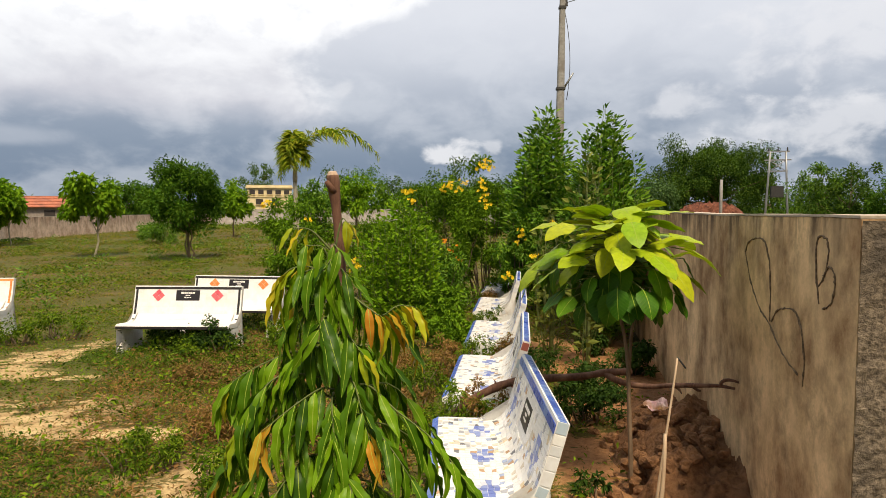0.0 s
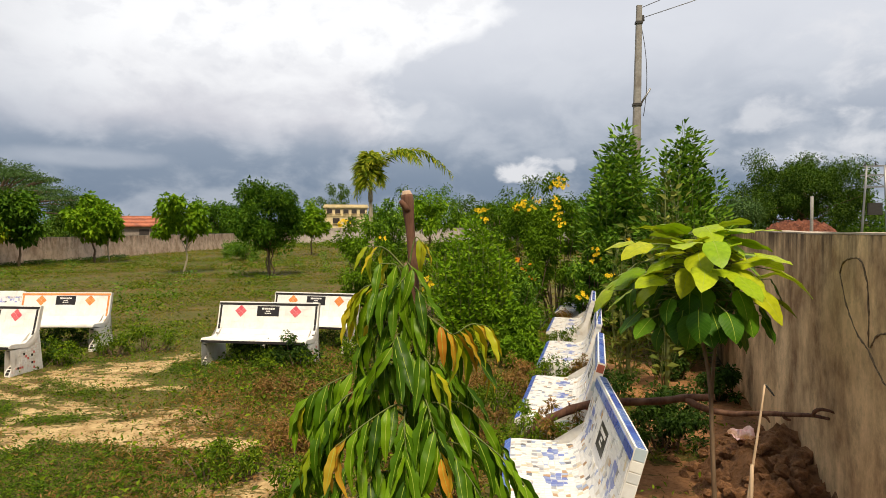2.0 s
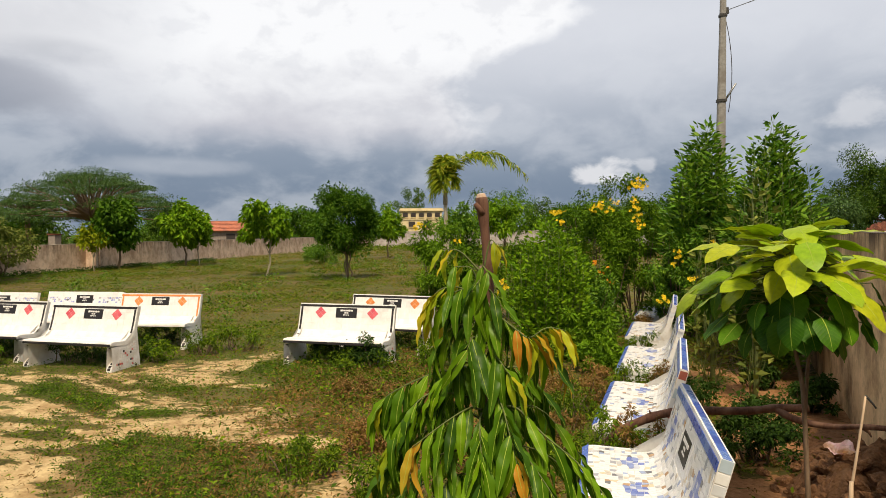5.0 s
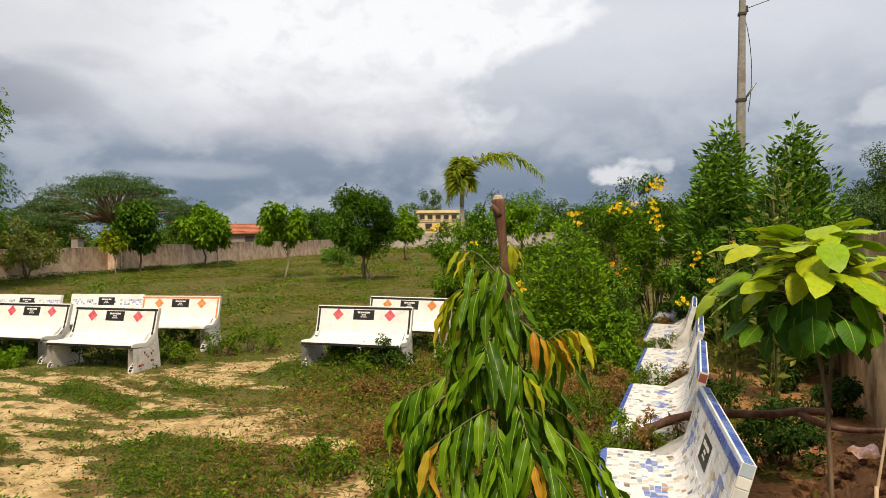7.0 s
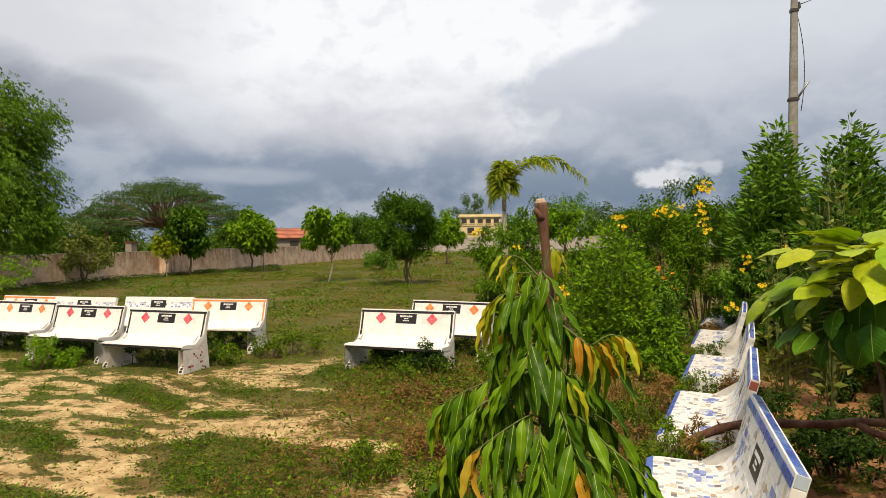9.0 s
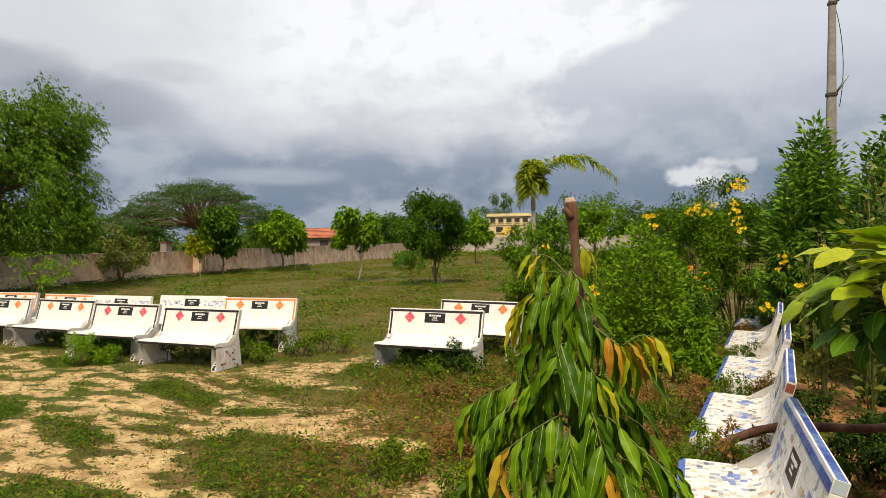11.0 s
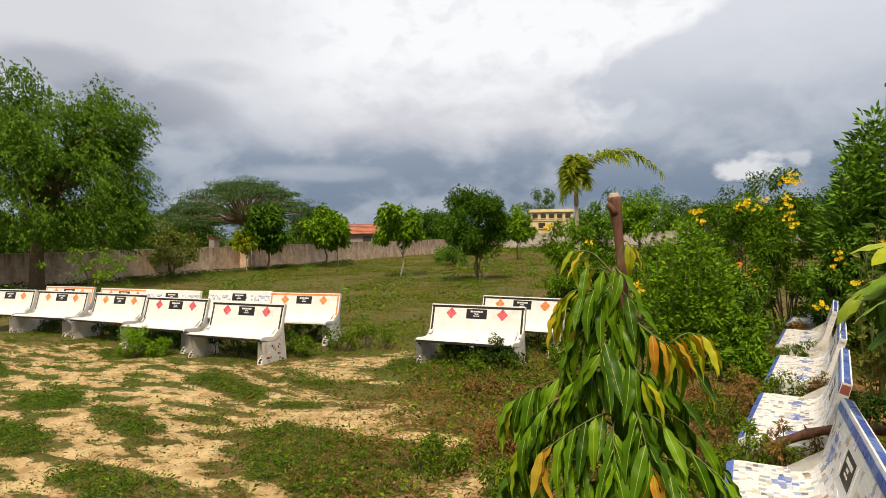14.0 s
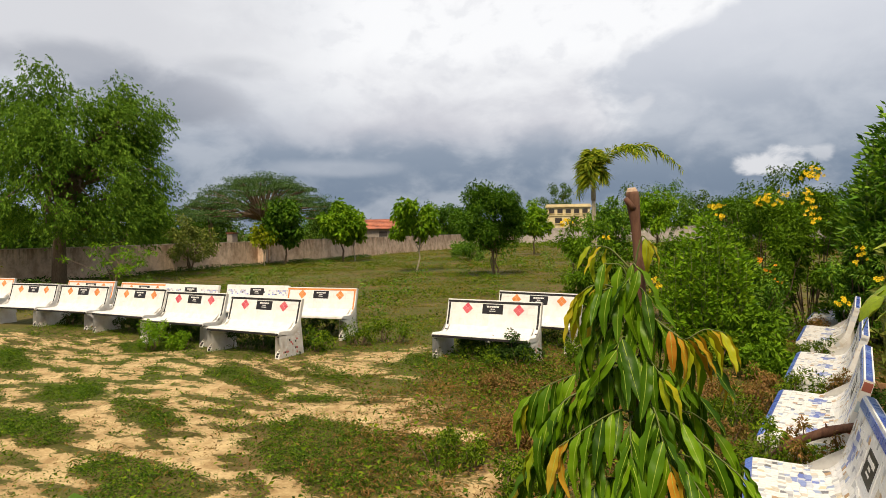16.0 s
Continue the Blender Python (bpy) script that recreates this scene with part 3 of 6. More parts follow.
MATS_OF_WEED = ((-3.35, 4.5, 1.15, 0.62, -20), (-6.1, 6.35, 0.9, 0.28, -18), (-7.6, 5.0, 0.75, 0.36, -20), (-5.8, 4.62, 0.8, 0.22, -20), (-4.55, 3.4, 0.55, 0.26, 0),
                (-6.5, 3.8, 0.9, 0.34, -10), (-5.2, 7.0, 0.5, 0.22, -20), (-9.3, 7.6, 0.8, 0.4, 0), (-10.5, 5.9, 1.1, 0.3, -20), (-4.6, 5.9, 0.45, 0.2, 0), (-3.3, 8.0, 1.3, 0.55, 0),
                (-4.0, 3.1, 0.5, 0.3, 0), (-9.0, 4.6, 0.9, 0.3, -20))


SAND_SPOTS = ((-3.75, 5.6, 0.75, 0.36, 0), (-2.7, 5.3, 0.55, 0.16, 5), (-5.25, 8.2, 0.55, 0.5, -40), (-5.1, 7.4, 0.6, 0.4, -10), (-4.2, 7.25, 0.35, 0.14, 0), (-2.25, 4.4, 0.3, 0.12, 10))


def cover(x, y):
    """How green (0 sand, 1 turf) and how brown (0 sand, 1 red earth) the soil is at a place."""
    n1 = fbm(x, y, 0.55, 1.0)
    n2 = fbm(x, y, 1.9, 5.0)
    sand = 1 - smooth(ellipse(x, y, -8.2, 5.2, 7.6, 2.6, -12) + 0.30 * n1 + 0.12 * n2, 0.72, 1.12)
    gap = 1 - smooth(ellipse(x, y, -5.6, 7.9, 0.75, 1.9, -35) + 0.35 * n1, 0.6, 1.1)
    sand = np.maximum(sand, gap * 0.8)
    n3 = fbm(x * 0.7 + y * 0.4, y * 1.9, 2.4, 17.0)
    sand = sand * (1 - 0.9 * smooth(n3 + 0.25 * n2, -0.02, 0.30))
    for cx, cy, rx, ry, d in MATS_OF_WEED:
        sand = sand * smooth(ellipse(x, y, cx, cy, rx, ry, d) + 0.35 * n2, 0.7, 1.15)
    for cx, cy, rx, ry, d in SAND_SPOTS:
        sand = np.maximum(sand, 1 - smooth(ellipse(x, y, cx, cy, rx, ry, d) + 0.45 * n2, 0.65, 1.2))
    right = smooth(x, 0.55, 0.95) * (1 - smooth(x, 2.6, 3.2)) * (1 - smooth(y, 8.5, 11.5)) * smooth(y + 0.6 * n1, 1.8, 3.0)
    dry = (1 - smooth(ellipse(x, y, -2.1, 5.4, 1.7, 3.6, 18) + 0.4 * n1, 0.65, 1.15)) * (1 - sand)
    n4 = fbm(x * 0.8 + y * 0.3, y * 1.5, 4.6, 31.0)
    sand = sand * (1 - 0.45 * smooth(n4 + 0.3 * n3, 0.08, 0.40))
    green = np.clip(1 - sand, 0, 1)
    green = green * (1 - 0.95 * right * smooth(n2 + n1, -0.8, 0.0)) * (1 - 0.45 * dry * smooth(n2, -0.25, 0.35))
    brown = np.clip(np.maximum(right, dry * 0.75), 0, 1)
    return green, brown, sand, dry, right


def axis(lo, hi, fine, grow, end_lo, end_hi):
    a = list(np.arange(lo, hi + 1e-6, fine))
    s = fine
    while a[-1] < end_hi:
        s *= grow
        a.append(a[-1] + s)
    s = fine
    while a[0] > end_lo:
        s *= grow
        a.insert(0, a[0] - s)
    return np.array(a)


gx, gy = axis(-14, 3.5, 0.075, 1.18, -2500, 2500), axis(2.0, 11, 0.06, 1.12, -2500, 2500)
GX, GY = np.meshgrid(gx, gy)
near = (np.abs(GX) < 60) & (np.abs(GY) < 90)
green_v, brown_v = np.ones(GX.shape), np.zeros(GX.shape)
gcov = cover(GX[near], GY[near])
green_v[near], brown_v[near] = gcov[0], gcov[1]
GZ = ground_z(GX, GY) + np.where(near, 0.012 * np.where(near, green_v, 0), 0)
nx, ny = len(gx), len(gy)
ii = np.arange(ny - 1)[:, None] * nx + np.arange(nx - 1)[None, :]
quads = np.stack([ii, ii + 1, ii + nx + 1, ii + nx], -1).reshape(-1, 4)
gme = raw_mesh("ground", np.stack([GX, GY, GZ], -1).reshape(-1, 3), quads, GROUND, True)
for nm, arr in (("green", green_v), ("brown", brown_v)):
    at = gme.attributes.new(nm, "FLOAT", "POINT")
    at.data.foreach_set("value", arr.ravel().astype(np.float32))
ground = hang("ground", gme)
tagged(ground, "sandy soil with grass and low weeds", "ground", kind="structure")


# ---------- walls ----------
def prism_wall(name, a, b, height, thick, mat, label, cap=0.0, capmat=None, step=0.0, wob=0.0):
    """An upright wall from a to b; thickness lies to the right of the line a to b. Its top may waver."""
    ob = thing(name, (a[0], a[1], 0), label, "wall", kind="structure")
    a, b = np.array(a, float), np.array(b, float)
    d = b - a
    ln = np.hypot(*d)
    d /= ln
    nrm = np.array([d[1], -d[0]])
    k = max(2, int(ln / (step or ln)) + 1)
    bm = bmesh.new()
    rows = []
    for i in range(k):
        s = ln * i / (k - 1)
        top = height + wob * math.sin(s * 1.7 + 0.6) * 0.6 + wob * math.sin(s * 4.9) * 0.4
        p, q = d * s, d * s + nrm * thick
        rows.append([bm.verts.new((p[0], p[1], -0.3)), bm.verts.new((p[0], p[1], top)), bm.verts.new((q[0], q[1], top)), bm.verts.new((q[0], q[1], -0.3))])
    for r, s in zip(rows, rows[1:]):
        for i in range(3):
            bm.faces.new((r[i], s[i], s[i + 1], r[i + 1]))
    bm.faces.new(rows[0])
    bm.faces.new(rows[-1][::-1])
    bmesh.ops.recalc_face_normals(bm, faces=bm.faces)
    part("wall_body", bm, mat, ob)
    if cap:
        bm = bmesh.new()
        cs = []
        for i in range(k):
            s = ln * i / (k - 1)
            top = height + wob * math.sin(s * 1.7 + 0.6) * 0.6 + wob * math.sin(s * 4.9) * 0.4
            p, q = d * s - nrm * 0.004, d * s + nrm * (thick + 0.004)
            cs.append([bm.verts.new((p[0], p[1], top + 0.002)), bm.verts.new((p[0], p[1], top + cap)), bm.verts.new((q[0], q[1], top + cap)), bm.verts.new((q[0], q[1], top + 0.002))])
        for r, s in zip(cs, cs[1:]):
            for i in range(4):
                bm.faces.new((r[i], s[i], s[(i + 1) % 4], r[(i + 1) % 4]))
        bm.faces.new(cs[0])
        bm.faces.new(cs[-1][::-1])
        bmesh.ops.recalc_face_normals(bm, faces=bm.faces)
        part("coping", bm, capmat or COPING, ob, "pale cement coping")
    return ob


# the wall beside the benches: its near end stands at RW0, its face runs on along RWD
RW0, RWD = np.array([1.60, 2.45]), unit(np.array([0.190, 1.0]))
RW1 = RW0 + RWD * 34.0
RW_H = 1.865
wall_right = prism_wall("wall_east", RW0, RW1, RW_H, 0.24, PLASTER, "rain-stained cement plaster boundary wall with scratched loops", 0.013, COPING, 0.35, 0.006)
rw_n = np.array([-RWD[1], RWD[0]])
bm = bmesh.new()
g0 = np.random.default_rng(3)
cols, rws = 9, 60
vv_ = [[bm.verts.new((RWD[1] * 0.24 * i / (cols - 1) - RWD[0] * (0.004 + 0.012 * g0.random()), -RWD[0] * 0.24 * i / (cols - 1) - RWD[1] * (0.004 + 0.012 * g0.random()), -0.1 + (RW_H + 0.095) * j / (rws - 1)))
        for i in range(cols)] for j in range(rws)]
for j in range(rws - 1):
    for i in range(cols - 1):
        bm.faces.new((vv_[j][i], vv_[j][i + 1], vv_[j + 1][i + 1], vv_[j + 1][i]))
part("rough_end", bm, ROUGHCAST, wall_right, "bare dark aggregate end of the wall")

# the far enclosure: a low wall to the west that meets another across the north
wall_left = prism_wall("wall_west", (-26.6, 2.0), (-27.0, 29.5), 1.40, 0.23, PLASTER_FAR, "low weathered cement boundary wall", 0.03, COPING, 2.5, 0.02)
wall_left2 = prism_wall("wall_west_2", (-26.4, 29.7), (-30.5, 84.0), 1.45, 0.23, PLASTER_FAR, "low weathered cement boundary wall", 0.03, COPING, 3.0, 0.02)
wall_pier = prism_wall("wall_pier", (-27.35, 29.52), (-26.2, 29.62), 1.44, 0.2, PLASTER_FAR, "cement return of the boundary wall", 0.0)
wall_far = prism_wall("wall_north", (-30.5, 84.3), (20.0, 86.0), 2.05, 0.23, PLASTER_GREY, "grey cement boundary wall at the far end of the field", 0.03, COPING, 5.0, 0.02)

# loops scratched into the plaster of the near wall, as one dark line each
def on_wall(s, z, off=0.006):
    p = RWD * s + rw_n * off
    return (p[0], p[1], z)


LOOPS = (
    ((1.574, 1.638), (1.518, 1.701), (1.344, 1.740), (1.18, 1.718), (1.087, 1.597), (1.062, 1.444), (1.057, 1.289)),
    ((1.574, 1.638), (1.433, 1.465), (1.249, 1.338), (1.055, 1.273), (0.84, 1.164), (0.613, 1.106)),
    ((1.028, 1.294), (0.949, 1.362), (0.803, 1.405), (0.656, 1.399), (0.573, 1.318), (0.532, 1.191), (0.542, 1.067)),
    ((0.381, 1.481), (0.42, 1.628), (0.432, 1.755), (0.377, 1.787), (0.314, 1.773), (0.296, 1.713), (0.33, 1.612), (0.389, 1.568)),
    ((0.342, 1.611), (0.285, 1.656), (0.23, 1.634), (0.218, 1.564), (0.259, 1.499), (0.335, 1.468)))


def catmull(pts, per=6):
    p = np.asarray(pts, float)
    p = np.vstack([2 * p[0] - p[1], p, 2 * p[-1] - p[-2]])
    out = []
    for i in range(1, len(p) - 2):
        for t in np.linspace(0, 1, per, endpoint=False):
            out.append(0.5 * (2 * p[i] + (p[i + 1] - p[i - 1]) * t + (2 * p[i - 1] - 5 * p[i] + 4 * p[i + 1] - p[i + 2]) * t * t + (3 * p[i] - p[i - 1] - 3 * p[i + 1] + p[i + 2]) * t ** 3))
    out.append(p[-2])
    return np.array(out)


for lp in LOOPS:
    cp = catmull(lp, 6)
    g1 = np.random.default_rng(11)
    pts3 = [on_wall(s + g1.normal(0, 0.003), z + g1.normal(0, 0.003), 0.0015) for s, z in cp]
    hang("scratched_line", tubes_mesh("scratched_line", [(pts3, np.full(len(pts3), 0.0055) * g1.uniform(0.45, 1.3, len(pts3)))], GROOVE, 6), wall_right, "dark scratched line")

# ---------- benches ----------
BENCH_L = 1.5
BACK = ((0.09, 0.42), (0.145, 0.49), (0.185, 0.60), (0.225, 0.74), (0.258, 0.86))
SEAT_SHORT = ((-0.300, 0.365), (-0.292, 0.398), (-0.24, 0.412), (-0.10, 0.398), (0.02, 0.395))
SEAT_DEEP = ((-0.395, 0.335), (-0.388, 0.368), (-0.33, 0.390), (-0.14, 0.385), (0.01, 0.388))
HIND = ((0.11, 0.37), (0.155, 0.45), (0.185, 0.54), (0.222, 0.54), (0.214, 0.40), (0.205, 0.27), (0.215, 0.19), (0.245, 0.09), (0.275, 0.0), (0.285, -0.08))
FORE_SHORT = ((-0.305, -0.08), (-0.300, 0.02), (-0.255, 0.09), (-0.165, 0.15), (-0.135, 0.21), (-0.170, 0.275), (-0.280, 0.340), (-0.10, 0.338), (0.03, 0.335))
FORE_DEEP = ((-0.370, -0.08), (-0.360, 0.01), (-0.305, 0.08), (-0.215, 0.145), (-0.190, 0.20), (-0.225, 0.255), (-0.345, 0.312), (-0.14, 0.328), (0.02, 0.330))


def shape_bench(seat, fore):
    """Sets the section that the next benches are cast in: seat and back curve, and the legs' outline."""
    global PROFILE, ARC, ARC_END, PT, PN, LEG, NOSE, S_PLAQUE
    PROFILE = catmull(seat + BACK, 4)
    ARC = np.concatenate([[0], np.cumsum(np.linalg.norm(np.diff(PROFILE, axis=0), axis=1))])
    ARC_END = ARC[-1]
    PT = np.gradient(PROFILE, axis=0)
    PT /= np.linalg.norm(PT, axis=1)[:, None]
    PN = np.stack([-PT[:, 1], PT[:, 0]], 1)
    LEG, NOSE, S_PLAQUE = fore + HIND, seat[0], ARC_END - 0.135


shape_bench(SEAT_SHORT, FORE_SHORT)


def surf(u, s, off=0.0):
    """A point of the bench's upper surface: u along its length, s up its curve from the nose."""
    y, z = np.interp(s, ARC, PROFILE[:, 0]), np.interp(s, ARC, PROFILE[:, 1])
    ny, nz = np.interp(s, ARC, PN[:, 0]), np.interp(s, ARC, PN[:, 1])
    return np.array([u, y + ny * off, z + nz * off])


def tile_solid(corners, lift, gap):
    """A thin tile over four (u, s) corners of the bench surface: top and four sides."""
    c = np.asarray(corners, float)
    mid = c.mean(0)
    d = c - mid
    ln = np.linalg.norm(d, axis=1)[:, None]
    c = mid + d * (1 - gap / (ln + 1e-6))
    v = [surf(u, s, 0.0) for u, s in c] + [surf(u, s, lift) for u, s in c]
    f = [(4, 5, 6, 7), (0, 1, 5, 4), (1, 2, 6, 5), (2, 3, 7, 6), (3, 0, 4, 7)]
    return v, f


def tile_join(name, cells, mat, lift=0.0035, gap=0.003):
    vs, fs = [], []
    for c in cells:
        v, f = tile_solid(c, lift, gap)
        fs += [tuple(i + len(vs) for i in q) for q in f]
        vs += v
    return raw_mesh(name, np.array(vs), np.array(fs), mat)


def grid_cells(u0, u1, s0, s1, du, ds, jit=0.0, g=None):
    nu, ns = max(1, round((u1 - u0) / du)), max(1, round((s1 - s0) / ds))
    us, ss = np.linspace(u0, u1, nu + 1), np.linspace(s0, s1, ns + 1)
    U, S = np.meshgrid(us, ss)
    if jit:
        U[:, 1:-1] += g.uniform(-jit, jit, U[:, 1:-1].shape) * du
        S[1:-1, :] += g.uniform(-jit, jit, S[1:-1, :].shape) * ds
    return [((U[j, i], S[j, i]), (U[j, i + 1], S[j, i + 1]), (U[j + 1, i + 1], S[j + 1, i + 1]), (U[j + 1, i], S[j + 1, i])) for j in range(ns) for i in range(nu)]


def bench_slab(parent, mat, th=0.055):
    h = BENCH_L / 2
    lower = PROFILE - PN * th
    n = len(PROFILE)
    bm = bmesh.new()
    rows = [[bm.verts.new((x, *p)) for p in PROFILE] + [bm.verts.new((x, *p)) for p in lower[::-1]] for x in (-h, h)]
    k = 2 * n
    for i in range(k):
        bm.faces.new((rows[0][i], rows[1][i], rows[1][(i + 1) % k], rows[0][(i + 1) % k]))
    for r, flip in ((rows[0], False), (rows[1], True)):
        for i in range(n - 1):
            q = (r[i], r[i + 1], r[k - 2 - i], r[k - 1 - i])
            bm.faces.new(q[::-1] if flip else q)
    bmesh.ops.recalc_face_normals(bm, faces=bm.faces)
    return part("seat_and_back", bm, mat, parent, "", False)


def inside(poly, y, z):
    hit = False
    for (y0, z0), (y1, z1) in zip(poly, poly[1:] + poly[:1]):
        if (z0 > z) != (z1 > z) and y < (y1 - y0) * (z - z0) / (z1 - z0) + y0:
            hit = not hit
    return hit


def bench_leg(parent, x0, x1, mat, chipmat, outer, g):
    poly = [tuple(p) for p in catmull(LEG[:7], 3)] + [tuple(p) for p in LEG[7:]]
    bm = bmesh.new()
    a, b = [bm.verts.new((x0, y, z)) for y, z in poly], [bm.verts.new((x1, y, z)) for y, z in poly]
    k = len(poly)
    for i in range(k):
        bm.faces.new((a[i], b[i], b[(i + 1) % k], a[(i + 1) % k]))
    bm.faces.new(a[::-1])
    bm.faces.new(b)
    bmesh.ops.triangulate(bm, faces=[f for f in bm.faces if len(f.verts) > 4])
    bmesh.ops.recalc_face_normals(bm, faces=bm.faces)
    leg = part("leg", bm, mat, parent)
    # chips on the outer cheek
    vs, fs = [], []
    c = 0.034
    sgn = 1 if outer > 0 else -1
    for i in range(-11, 9):
        for j in range(0, 16):
            y, z = i * c + c / 2, j * c + c / 2
            if all(inside(poly, y + dy, z + dz) for dy in (-0.5 * c, 0.5 * c) for dz in (-0.5 * c, 0.5 * c)):
                q = [(y - 0.45 * c + g.uniform(0, 0.1) * c, z - 0.45 * c + g.uniform(0, 0.1) * c), (y + 0.45 * c - g.uniform(0, 0.1) * c, z - 0.45 * c), (y + 0.45 * c, z + 0.45 * c - g.uniform(0, 0.1) * c), (y - 0.45 * c, z + 0.45 * c)]
                b0 = len(vs)
                vs += [(outer, *p) for p in q] + [(outer + sgn * 0.003, *p) for p in q]
                fs += [(b0 + 4, b0 + 5, b0 + 6, b0 + 7), (b0, b0 + 1, b0 + 5, b0 + 4), (b0 + 1, b0 + 2, b0 + 6, b0 + 5), (b0 + 2, b0 + 3, b0 + 7, b0 + 6), (b0 + 3, b0, b0 + 4, b0 + 7)]
    # dark tiles spaced along the curved front edge
    fr = catmull(LEG[:7], 4)
    for k in range(5, len(fr) - 1, 2):
        d = fr[k + 1] - fr[k - 1]
        hang("edge_tile", LEG_EDGE, leg, "", pose((x0 + x1) / 2, fr[k][0], fr[k][1], 90 + math.degrees(math.atan2(d[0], d[1])) * -1.0, 0, 0))
    hang("leg_mosaic", raw_mesh("leg_mosaic", np.array(vs), np.array(fs), chipmat), leg, kind="stuff")
    return leg


def box_mesh(name, sx, sy, sz, mat, bevel=0.0):
    bm = bmesh.new()
    bm_box(bm, 0, 0, sz / 2, sx, sy, sz)
    if bevel:
        bmesh.ops.bevel(bm, geom=[e for e in bm.edges], offset=bevel, segments=1, affect="EDGES")
    me = bpy.data.meshes.new(name)
    bm.to_mesh(me)
    bm.free()
    me.materials.append(mat)
    return me


LEG_EDGE = box_mesh("edge_tile", 0.046, 0.036, 0.004, T_BLACK, 0.001)


def face_frame(u, s):
    """Pose on the bench surface: x along it, y up the curve, z out."""
    p = surf(u, s)
    ty, tz = np.interp(s, ARC, PT[:, 0]), np.interp(s, ARC, PT[:, 1])
    return Matrix(((1, 0, 0, p[0]), (0, ty, -tz, p[1]), (0, tz, ty, p[2]), (0, 0, 0, 1)))


def plaque(parent, w, h, u=0.0, s=None, lines=((0.20, 0.028, 0.035), (0.07, 0.016, 0.0), (0.10, 0.016, -0.030)), frame_mat=None):
    m = face_frame(u, S_PLAQUE if s is None else s)
    pl = hang("plaque", box_mesh("plaque", w, h, 0.006, GRANITE, 0.0015), parent, "black granite plaque with white lettering", m)
    g = np.random.default_rng(5)
    for ln, hh, yy in lines:
        # the writing cannot be read: short bars in its place
        x = -ln / 2
        while x < ln / 2 - 0.01:
            wd = min(g.uniform(0.022, 0.05), ln / 2 - x)
            hang("lettering_bar", box_mesh("lettering_bar", wd * 0.85, hh * g.uniform(0.75, 1.0), 0.0015, ENGRAVE), pl, "", pose(x + wd / 2, yy, 0.0062))
            x += wd
    return pl


def white_bench(loc, rz, label, diamond, border, side, seed, group="white tiled garden benches"):
    g = np.random.default_rng(seed)
    ob = thing("garden_bench", loc, label, "bench", group, rz)
    bench_slab(ob, GROUT)
    h = BENCH_L / 2
    hang("tile_cladding", tile_join("tile_cladding", grid_cells(-h + 0.006, h - 0.006, 0.035, ARC_END - 0.004, 0.102, 0.098, 0.0, g), T_WHITE, 0.003, 0.0014), ob, "white glazed tiles")
    bench_leg(ob, -h + 0.004, -h + 0.080, GROUT, side, -h + 0.004, g)
    bench_leg(ob, h - 0.080, h - 0.004, GROUT, side, h - 0.004, g)
    # dark or coloured band round the edge
    if border is not None:
        strip = box_mesh("border_tile", 0.134, 0.034, 0.0045, border, 0.001)
        short = box_mesh("border_tile", 0.030, 0.0885, 0.0045, border, 0.001)
        for i in range(11):
            u = -h + 0.075 + i * (BENCH_L - 0.15) / 10
            hang("border_tile", strip, ob, "", face_frame(u, ARC_END - 0.034) @ pose(0, 0, 0.0025))
            if border is T_BLACK:
                hang("border_tile", strip, ob, "", pose(u, NOSE[0] - 0.003, NOSE[1] + 0.008, 84, 0, 0))
        for sgn in (-1, 1):
            for k in range(5):
                hang("border_tile", short, ob, "", face_frame(sgn * (h - 0.036), ARC_END - 0.098 - k * 0.09) @ pose(0, 0, 0.0025))
    if diamond is not None:
        dm = box_mesh("diamond_tile", 0.060, 0.060, 0.004, diamond, 0.001)
        for u in (-0.41, 0.41):
            for a, b in ((-1, -1), (1, -1), (1, 1), (-1, 1)):
                hang("diamond_tile", dm, ob, "", face_frame(u, ARC_END - 0.135) @ pose(0, 0, 0.003, 0, 0, 45) @ pose(a * 0.0315, b * 0.0315, 0))
    plaque(ob, 0.33, 0.145)
    return ob


